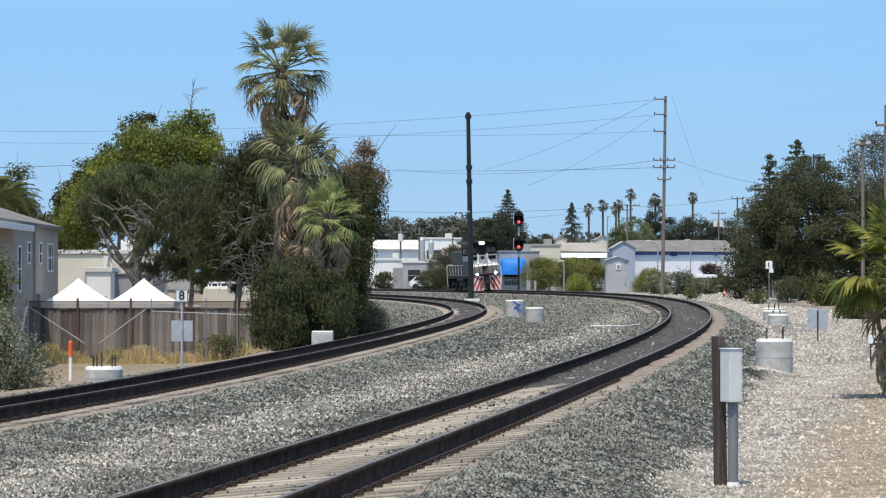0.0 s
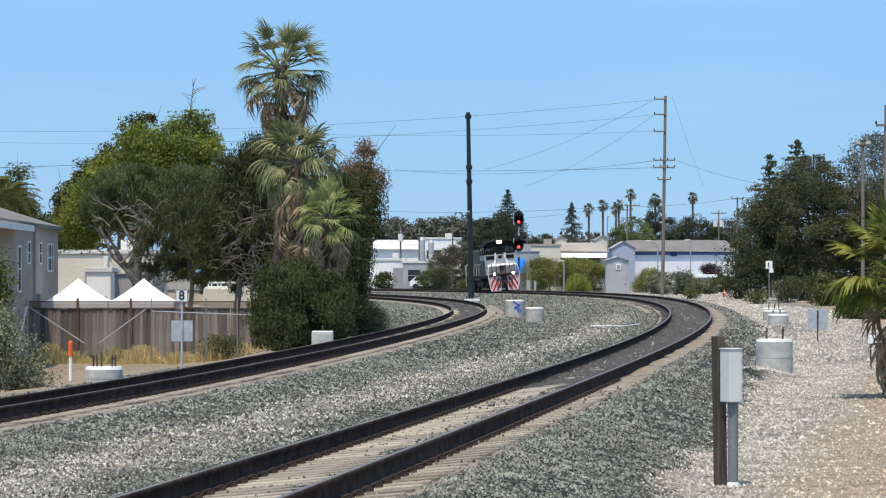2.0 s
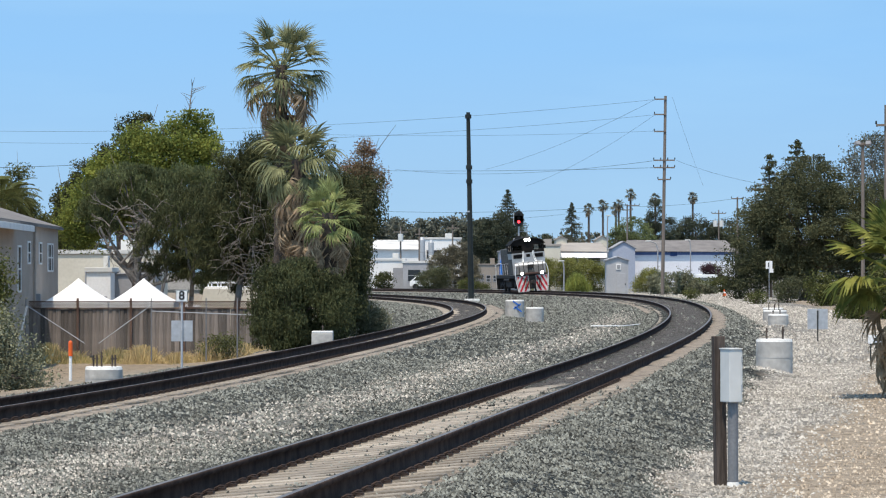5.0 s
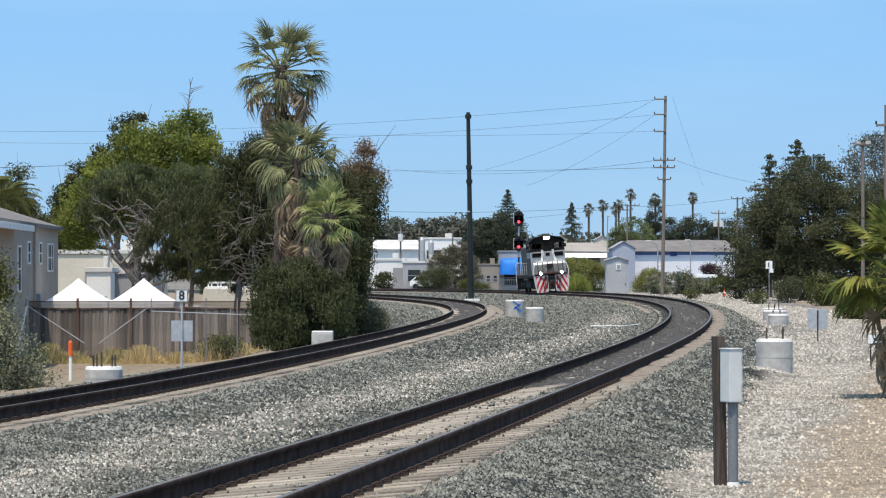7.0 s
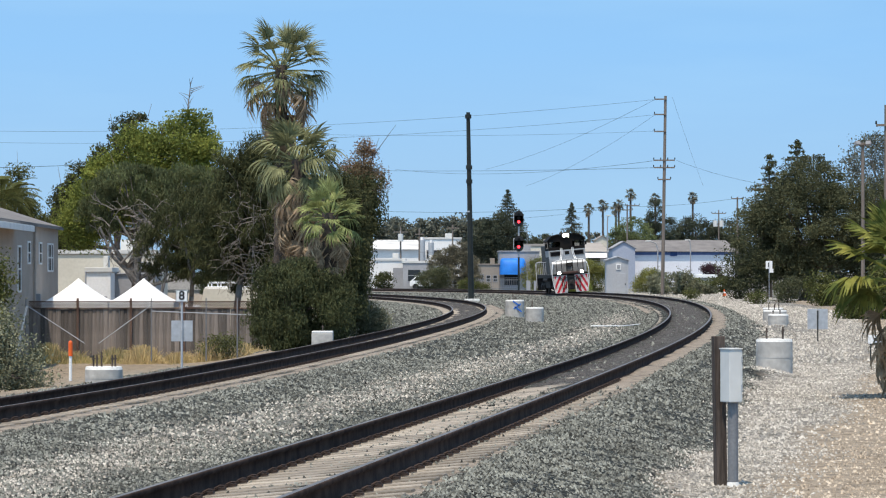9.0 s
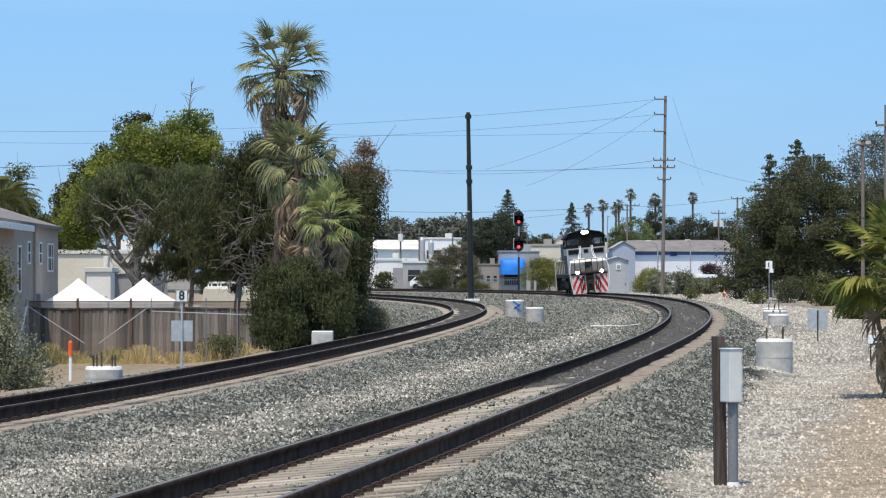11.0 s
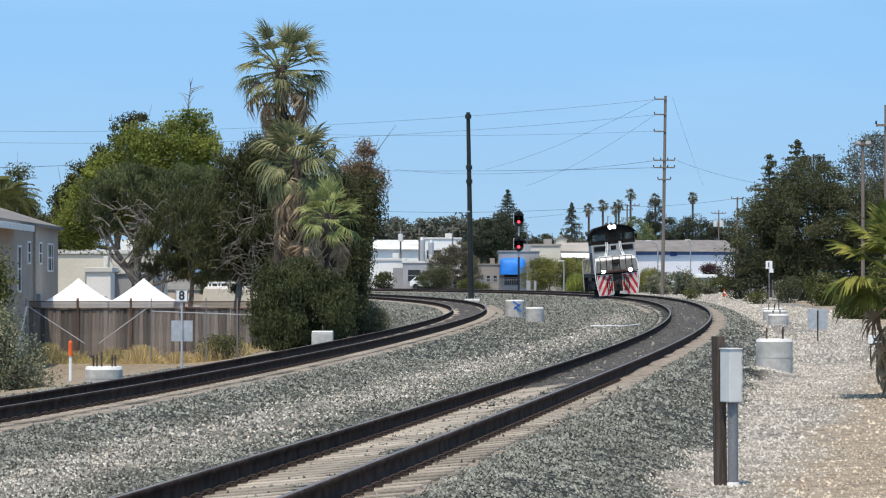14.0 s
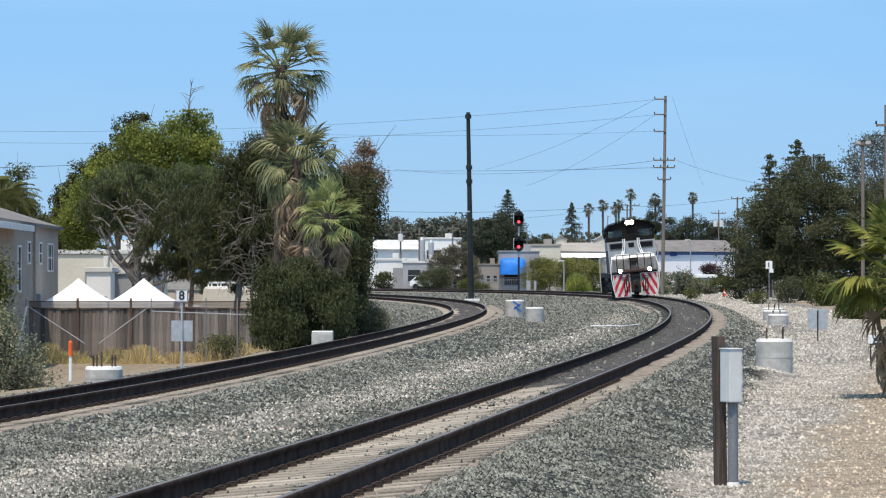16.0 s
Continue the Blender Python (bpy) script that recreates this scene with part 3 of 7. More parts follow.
# fan palms
def fan_mesh(name, mat, r, blades, spread, droop, stalk, seed, ragged=0.15, web=0.40):
    """One fan frond: a stalk along +y and blades that split, fold and droop at the tips."""
    rs = np.random.RandomState(seed)
    vs, fs = [], []

    def quad(a, b, c, d):
        k = len(vs)
        vs.extend([a, b, c, d])
        fs.append((k, k + 1, k + 2, k + 3))

    w = 0.022
    for k in range(4):
        y0, y1 = stalk * k / 4, stalk * (k + 1) / 4
        z0, z1 = -0.06 * stalk * (k / 4) ** 2, -0.06 * stalk * ((k + 1) / 4) ** 2
        quad((-w, y0, z0), (w, y0, z0), (w, y1, z1), (-w, y1, z1))
        quad((0, y0, z0 - w), (0, y0, z0 + w), (0, y1, z1 + w), (0, y1, z1 - w))
    o = np.array([0, stalk, -0.06 * stalk])
    for i in range(blades):
        a = radians(spread) * (i / (blades - 1) - 0.5)
        L = r * (1 - 0.25 * abs(i / (blades - 1) - 0.5) * 2) * rs.uniform(1 - ragged, 1 + ragged)
        d = np.array([math.sin(a), math.cos(a), 0])
        n = np.array([math.cos(a), -math.sin(a), 0])
        half = L * radians(spread) / blades * web
        fold = 0.35 * half * (1 if i % 2 else -1)
        dr = droop * rs.uniform(0.6, 1.5)
        prof = [(0.0, 0.05), (0.45, 1.0), (0.75, 0.7 if web < 0.5 else 1.15), (1.0, 0.05)]
        pts = []
        for t, ww in prof:
            c = o + d * L * t * (1 - 0.25 * dr * max(0, t - 0.5)) + np.array([0, 0, -dr * L * max(0, t - 0.35) ** 2 * 1.6 + 0.1 * L * t * abs(math.sin(a))])
            hw = half * ww * (t if t < 0.45 else 0.45) * 2.2
            pts.append((c - n * hw + np.array([0, 0, fold * ww]), c + n * hw - np.array([0, 0, fold * ww])))
        for p, q in zip(pts[:-1], pts[1:]):
            quad(p[0], p[1], q[1], q[0])
    return raw_mesh(name, np.array(vs), np.array(fs), mat)


def fan_palm(label, x, y, height, crown_r, live, dead, seed, mat=PALM_LEAF, trunk_r=0.2, stalk=0.8, skirt=0.0, base_z=None, lean=(0, 0), low=-35, group="fan palms", blades=24, web=0.40, spread=210, droop=(0.35, 0.6, 0.9), stiff=False, dead_out=0.0):
    z = ground_z(x, y) if base_z is None else base_z
    t = empty("palm_tree", pose(x, y, z), label, "palm tree", group)
    rs = np.random.RandomState(seed)
    bm = B()
    top = Vector((lean[0], lean[1], height))
    n = 7
    for k in range(n):
        a, b = top * (k / n), top * ((k + 1) / n)
        rod(bm, a - (Vector((0, 0, 0.3)) if k == 0 else Vector()), b, trunk_r * (1.25 - 0.3 * k / n), 12, trunk_r * (1.25 - 0.3 * (k + 1) / n))
        for j in range(10):
            ang = rs.uniform(0, 6.28)
            c = a.lerp(b, rs.uniform()) + Vector((math.cos(ang), math.sin(ang), 0)) * trunk_r * 1.05
            rod(bm, c, c + Vector((math.cos(ang) * 0.08, math.sin(ang) * 0.08, 0.14)), 0.035, 4, 0.012)
    part("trunk", bm, PALM_TRUNK, t)
    fans = [fan_mesh("frond", mat, crown_r * 0.5, blades, spread, dr, stalk, seed + i, 0.2, web) for i, dr in enumerate(droop)]
    dry = [fan_mesh("dead_frond", DEAD_FROND, crown_r * 0.5, 16, 120, 1.0, stalk * 0.8, seed + 9 + i, 0.3) for i in range(2)]
    even = (lambda f: 0.94 + 0.1 * f) if stiff else (lambda f: 0.78 + 0.28 * f)
    for i in range(live):
        f = (i + 0.5) / live
        el = 85 - (85 - low) * f ** 0.85 + rs.normal() * 7
        az = i * 137.5 + rs.normal() * 12
        ob = new("frond", fans[min(2, int(f * 3 + rs.uniform(-0.4, 0.4)))])
        ob.parent = t
        ob.matrix_basis = pose(*top, 0, 0, az) @ pose(0, trunk_r * 0.5, 0.05 - 0.35 * f, el, rs.normal() * 18, 0) @ Matrix.Scale(rs.uniform(0.9, 1.1) * even(f), 4)
    for i in range(dead):
        f = i / max(1, dead - 1)
        ob = new("dead_frond", dry[i % 2])
        ob.parent = t
        ob.matrix_basis = pose(top[0], top[1], top[2] - 0.4 - skirt * f, 0, 0, i * 137.5) @ pose(0, trunk_r * 0.8, 0, -36 + dead_out * (1 - f) * 1.2 - 38 * f - 10 * rs.uniform(), rs.normal() * 25, 0) @ Matrix.Scale(rs.uniform(0.75, 1.1), 4)
    return t


fan_palm("tall fan palm with a ragged crown and brown hanging fronds", -4.86, 90, 8.3, 1.4, 40, 30, 11, trunk_r=0.19, stalk=0.82, skirt=1.3, base_z=-0.2, low=-36, blades=30, web=0.30, spread=165, droop=(0.35, 0.6, 1.0), stiff=True, dead_out=26)
fan_palm("middle-sized fan palm with pale drooping fronds beside a taller palm", -4.24, 88, 5.4, 1.4, 38, 44, 23, trunk_r=0.22, stalk=0.72, skirt=1.7, base_z=-0.2, low=-48, blades=22, web=0.34, spread=165, droop=(0.5, 0.9, 1.3), stiff=True, dead_out=6)
fan_palm("small bright green fan palm in front of dark shrubs", -3.2, 84, 3.75, 1.0, 26, 34, 37, mat=PALM_MID, trunk_r=0.2, stalk=0.55, skirt=0.9, base_z=-0.2, low=-25, blades=26, web=0.32, spread=170, droop=(0.25, 0.45, 0.8), stiff=True)
fan_palm("young yellow-green fan palm with dry fronds, on the gravel edge", 6.95, 45, 2.0, 1.35, 18, 22, 51, mat=PALM_YOUNG, trunk_r=0.16, stalk=0.6, skirt=0.6, low=-5, blades=36, web=0.5, spread=170, droop=(0.25, 0.45, 0.7))

# the grove on the far side of the second track
tree("dark cypress-like tree behind the palms", -3.6, 95, [(-0.25, 0, 2.6, 1.35, 1.4, 2.4), (0.4, 0, 3.6, 0.85, 1.2, 1.8), (-0.6, 0, 4.6, 1.3, 1.2, 1.6), (0.4, 0, 1.5, 0.7, 0.9, 1.4)], 54000, 0.12, 0.04, LEAF_DARK, 101, 0.2, clump=0.24, per=200, base_z=-0.3, aim=np.array([0, 0, 0.8]))
tree("tree with reddish brown new leaves beside the palms", -2.7, 106, [(-0.05, 0, 6.0, 0.42, 0.4, 0.6), (0.2, 0, 5.4, 0.45, 0.5, 0.5), (-0.5, 0, 5.5, 0.5, 0.5, 0.6), (-0.1, 0, 6.6, 0.16, 0.2, 0.35), (-0.4, 0, 4.7, 0.7, 0.6, 0.7)], 15000, 0.085, 0.04, LEAF_RED, 103, 0.14, clump=0.17, per=70, base_z=-0.3)
tree("dark narrow evergreen crowding the reddish tree", -2.75, 103, [(0.12, 0, 4.9, 0.36, 0.5, 0.55), (-0.15, 0, 4.0, 0.6, 0.7, 0.9), (-0.4, 0, 2.8, 0.5, 0.7, 1.0), (-0.45, 0, 1.6, 0.5, 0.6, 1.0), (0.2, 0, 4.2, 0.28, 0.4, 0.45)], 26000, 0.11, 0.045, LEAF_DARK, 133, 0.12, clump=0.2, per=120, base_z=-0.3, aim=np.array([0, 0, 0.6]))
tree("broad dense dark green shrub at the foot of the palms", -3.95, 83, [(0.05, 0, 1.15, 1.3, 1.0, 1.15), (-0.55, 0, 0.65, 0.8, 0.9, 0.8), (0.5, 0, 0.9, 0.75, 0.9, 1.0), (-0.35, 0, 1.85, 0.8, 0.7, 0.6), (0.7, 0, 1.6, 0.45, 0.5, 0.5), (-0.1, 0, 2.25, 0.4, 0.4, 0.3)], 66000, 0.11, 0.027, LEAF_SCRUB, 105, 0.08, clump=0.19, per=330, shell=0.7, name="shrub", category="shrub", base_z=-0.3, aim=np.array([0, 0, 0.9]))
tree("low grey-green shrub beside the rail", -2.6, 96, [(0.0, 0, 0.55, 0.7, 0.6, 0.6), (0.4, 0, 0.4, 0.42, 0.5, 0.45), (-0.3, 0, 0.8, 0.55, 0.5, 0.5)], 22000, 0.07, 0.025, LEAF_GREY, 107, 0.05, clump=0.15, per=90, name="shrub", category="shrub", base_z=-0.2)
WIDE_PINE = tree("wide pine with bare grey limbs below a dark crown", -13.35, 142,
     [(-1.0, 0, 7.0, 2.3, 1.8, 1.0), (-2.7, 0, 5.9, 1.0, 1.2, 1.2), (1.2, 0, 6.8, 1.8, 1.6, 1.3), (2.3, 0, 4.9, 1.2, 1.3, 1.7), (2.5, 0, 3.2, 1.1, 1.2, 1.4), (-0.6, 0, 6.0, 1.2, 1.0, 0.6)],
     62000, 0.26, 0.034, LEAF_PINE, 109, 0.2, bark=BARK_GREY, clump=0.22, per=260, aim=np.array([0, 0, 1.0]), fork=(-1.7, 0, 3.4), base_z=-1.1)
tree("second dark pine crowding the palms", -7.75, 112, [(0.2, 0, 4.6, 1.6, 1.4, 1.7), (1.4, 0, 5.3, 1.2, 1.2, 1.5), (0.9, 0, 3.9, 1.4, 1.4, 1.1), (-0.6, 0, 4.0, 1.1, 1.2, 1.1), (1.35, 0, 6.2, 0.9, 0.9, 1.2), (0.35, 0, 5.9, 0.9, 0.9, 0.9), (0.4, 0.6, 2.9, 1.3, 1.0, 0.8), (0.0, 0.3, 6.7, 0.8, 0.8, 0.8), (0.75, 0.3, 7.1, 0.6, 0.6, 0.7)], 68000, 0.24, 0.034, LEAF_DARK, 111, 0.16, bark=TWIG, shell=0.15, clump=0.22, per=190, aim=np.array([0, 0, 0.7]), base_z=-0.9)
BRIGHT_TREE = tree("tall broadleaf tree with bright yellow-green crown", -15.4, 150,
     [(2.2, 0, 8.9, 1.9, 1.8, 1.5), (3.4, 0, 8.3, 1.1, 1.3, 1.2), (0.4, 0, 8.3, 1.8, 1.6, 1.6), (-1.2, 0, 7.0, 1.6, 1.6, 1.7), (-2.3, 0, 5.7, 1.1, 1.3, 1.5), (-2.8, 0, 5.2, 0.7, 1, 0.8), (1.5, 0, 6.8, 2.5, 2, 1.6), (2.6, 0, 10.3, 0.7, 0.7, 0.6), (0.9, 0, 5.9, 2.0, 1.6, 0.9)],
     84000, 0.16, 0.085, LEAF_BRIGHT, 113, 0.3, clump=0.36, per=240, base_z=-1.0)
DARK_CONIFER = tree("dark conifer behind the bright tree", -20.6, 200, [(0, 0, 9.8, 1.5, 1.4, 2.2), (0.4, 0, 12.4, 0.8, 0.7, 1.2), (-0.7, 0, 11.9, 0.6, 0.6, 1.2), (-1.9, 0, 9.9, 1.0, 1.1, 1.6), (-3.2, 0, 8.8, 0.9, 1.1, 1.6), (-4.5, 0, 7.0, 0.8, 1.1, 1.8), (-5.1, 0, 5.2, 0.8, 1.1, 1.8), (-3.6, 0, 5.6, 1.4, 1.4, 2.4)], 26000, 0.24, 0.11, LEAF_DARK, 115, 0.3, clump=0.3, base_z=-1.0)
tree("dark narrow conifer behind the house", -25.2, 200, [(0, 0, 5.5, 1.0, 1, 2.5), (0.6, 0, 3.4, 1.3, 1.2, 2.0), (0.3, 0, 8, 0.5, 0.5, 1.2)], 11000, 0.3, 0.12, LEAF_DARK, 117, 0.25, clump=0.3, base_z=-1.0)

# trees on the right
tree("large dense evergreen oak beyond the gravel", 23.5, 195,
     [(0, 0, 5.2, 3.4, 3, 3.2), (-2.6, 0, 3.4, 2.3, 2.5, 2.8), (2.6, 0, 4.6, 2.8, 2.6, 3.0), (0.6, 0, 7.6, 2.0, 2, 1.6), (-1.8, 0, 5.8, 1.7, 1.6, 1.8), (5.2, 0, 3.6, 2.8, 2.4, 3.4), (7.6, 0, 4.4, 2.6, 2.4, 3.4), (-3.7, 0, 1.7, 1.3, 1.6, 1.7), (1.5, 0, 1.8, 3.2, 2.4, 2.0), (-1.5, 0, 2.0, 2.4, 2, 2.0), (4.6, 0, 6.2, 2.2, 2, 1.6), (6.2, 0, 1.6, 2.6, 2, 1.7)],
     190000, 0.145, 0.085, LEAF_OAK, 121, 0.35, clump=0.44, per=300, shell=0.45, base_z=0.1)
conifer("thin conifer showing above the oak", 25.4, 215, 11.3, 5.0, 17, LEAF_DARK, 123, bare=0.45, base_z=0.1, sprays=16)
conifer("narrow dark conifer beside the oak", 23.3, 214, 10.1, 3.4, 17, LEAF_DARK, 124, bare=0.4, base_z=0.1, sprays=16)
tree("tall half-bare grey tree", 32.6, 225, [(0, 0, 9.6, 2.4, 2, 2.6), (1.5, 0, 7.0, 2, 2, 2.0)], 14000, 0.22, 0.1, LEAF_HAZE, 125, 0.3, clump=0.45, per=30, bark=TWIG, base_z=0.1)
tree("dark untidy pine crowding the fence", -10.2, 120, [(0, 0, 4.9, 1.8, 1.4, 1.5), (1.3, 0, 3.8, 1.4, 1.2, 1.4), (-1.0, 0, 3.9, 1.2, 1.2, 1.2), (0.4, 0, 3.0, 1.2, 1.2, 0.6), (1.9, 0, 5.6, 1.2, 1.1, 1.4)], 24000, 0.3, 0.035, LEAF_DARK, 131, 0.14, bark=TWIG, clump=0.21, per=110, aim=np.array([0, 0, 0.8]), base_z=-1.0)


def dead_branches():
    """A tangle of bare grey twigs that leans out of the pines."""
    t = empty("dead_tree", pose(-7.1, 110.9, -1.0), "bare grey dead branches tangled before the pines", "tree")
    rs = np.random.RandomState(8)
    bm = B()
    rod(bm, (0, 0, -0.2), (0.1, 0, 5.4), 0.05, 8, 0.02)
    ends = [(Vector((0.05, 0, 2.2 + 0.16 * k)), Vector(rs.normal(size=3) * (1.2, 0.3, 0.5) + np.array([-0.2, -0.1, 0.1])), 0.017) for k in range(20)]
    tangle(bm, rs, ends, 5)
    part("bare_crown", bm, TWIG, t)


def tangle(bm, rs, ends, steps):
    """Twigs that fork again and again from the given places and directions."""
    for step in range(steps):
        nxt = []
        for p, d, r in ends:
            q = p + d.normalized() * rs.uniform(0.2, 0.42)
            rod(bm, p, q, r, 3, r * 0.7)
            for _ in range(2):
                nxt.append((q, d.normalized() + Vector(rs.normal(size=3) * 0.6), max(0.007, r * 0.68)))
        ends = nxt


dead_branches()

# grey limbs that show under the wide pine's crown
bm = B()
rs_limb = np.random.RandomState(21)
for a, b, r in (((-0.2, -1.2, 0.6), (-1.0, -1.5, 2.6), 0.15), ((-1.0, -1.5, 2.6), (-2.1, -1.8, 3.7), 0.12), ((-2.1, -1.8, 3.7), (-2.7, -1.9, 5.1), 0.08), ((-1.0, -1.5, 2.6), (-1.1, -1.8, 4.2), 0.10),
                ((-1.1, -1.8, 4.2), (-1.9, -2.0, 5.6), 0.07), ((-1.1, -1.8, 4.2), (-0.2, -2.0, 5.4), 0.07), ((-0.2, -1.2, 0.6), (0.4, -1.5, 3.0), 0.11), ((0.4, -1.5, 3.0), (0.2, -1.9, 4.6), 0.08), ((0.2, -1.9, 4.6), (-0.9, -2.1, 5.9), 0.05), ((0.4, -1.5, 3.0), (1.2, -1.8, 4.4), 0.06), ((-1.7, -1.8, 3.4), (-0.3, -2.0, 4.9), 0.06)):
    rod(bm, a, b, r, 7, r * 0.65)
tangle(bm, rs_limb, [(Vector((-0.9 + rs_limb.normal() * 0.95, -2.0, 3.6 + 0.085 * k)), Vector(rs_limb.normal(size=3) * (1, 0.25, 0.5) + np.array([0, 0, 0.35])), 0.034) for k in range(30)], 4)
rod(bm, (0, 0, 0.1), (-0.2, -1.2, 0.6), 0.15, 7, 0.12)
part("bare_limb", bm, BARK_GREY, WIDE_PINE, "bare grey lower limbs")

bm = B()
rs_top = np.random.RandomState(4)
rod(bm, (2.6, 0, 10.2), (2.85, 0, 12.4), 0.05, 5, 0.015)
for k in range(16):
    z = 10.6 + 0.11 * k
    a = Vector((2.6 + 0.25 * (z - 10.2) / 2.2, 0, z))
    rod(bm, a, a + Vector((rs_top.normal() * 0.45, rs_top.normal() * 0.3, rs_top.uniform(0.1, 0.5))), 0.018, 4, 0.006)
part("dead_top", bm, TWIG, BRIGHT_TREE, "bare dead twigs at the top")


# ---- locomotive ----
L_GREY = material("loco_silver", (0.40, 0.41, 0.42), (0.33, 0.335, 0.34), 1.5, 0.45, 0.3, fine=12)
L_NOSE = material("loco_dull_silver", (0.26, 0.25, 0.238), (0.15, 0.144, 0.135), 2.5, 0.5, 0.15, fine=9)
L_SIDE = material("loco_grey", (0.10, 0.097, 0.092), (0.062, 0.06, 0.057), 1.2, 0.7, fine=12, spec=0.2)
L_WHITE = material("loco_white", (0.66, 0.64, 0.62), (0.40, 0.38, 0.36), 3, 0.6)
L_RED = material("loco_red", (0.50, 0.02, 0.035), (0.42, 0.02, 0.03), 2, 0.5)
L_BLACK = material("loco_black", (0.008, 0.0075, 0.007), (0.014, 0.012, 0.011), 2, 0.75, spec=0.12)
L_UNDER = material("loco_underframe", (0.02, 0.018, 0.017), (0.035, 0.03, 0.027), 3, 0.8)
HEAD = glow("headlight_glow", (1.0, 0.86, 0.62), 45)
L_GLASS = glass("loco_glass", (0.008, 0.008, 0.009))
L_GLASS.node_tree.nodes["Principled BSDF"].inputs["Specular IOR Level"].default_value = 0.12
CAB_GLASS = glass("cab_glass", (0.30, 0.33, 0.33))
CAB_GLASS.node_tree.nodes["Principled BSDF"].inputs["Transmission Weight"].default_value = 1.0
CAB_GLASS.node_tree.nodes["Principled BSDF"].inputs["Roughness"].default_value = 0.0
DITCH = glow("ditch_light_glow", (1.0, 0.93, 0.82), 40)


def trim_x(poly, limit, sgn):
    """Cut a flat outline off at x = limit, keeping the side that sgn names."""
    out = []
    for (x0, z0), (x1, z1) in zip(poly, poly[1:] + poly[:1]):
        if sgn * (x0 - limit) >= 0:
            out.append((x0, z0))
        if (x0 - limit) * (x1 - limit) < 0:
            f = (limit - x0) / (x1 - x0)
            out.append((limit, z0 + f * (z1 - z0)))
    return out


TRUCKS = (-1.7, 6.9)
LOCO_SIZE = 1.035


def framed_wall(bm, x0, x1, z0, z1, y, holes, t=0.06, side=False):
    """A thin wall with rectangular openings; holes are from, to along the wall, z from, z to, in order."""
    def slab(a, b, c, d):
        if b - a < 0.004 or d - c < 0.004:
            return
        at = ((a + b) / 2, (c + d) / 2)
        box(bm, (t, b - a, d - c) if side else (b - a, t, d - c), (y, *at) if side else (at[0], y, at[1]))
    u = x0
    for a, b, c, d in holes:
        slab(u, a, z0, z1)
        slab(a, b, z0, c)
        slab(a, b, d, z1)
        u = b
    slab(u, x1, z0, z1)


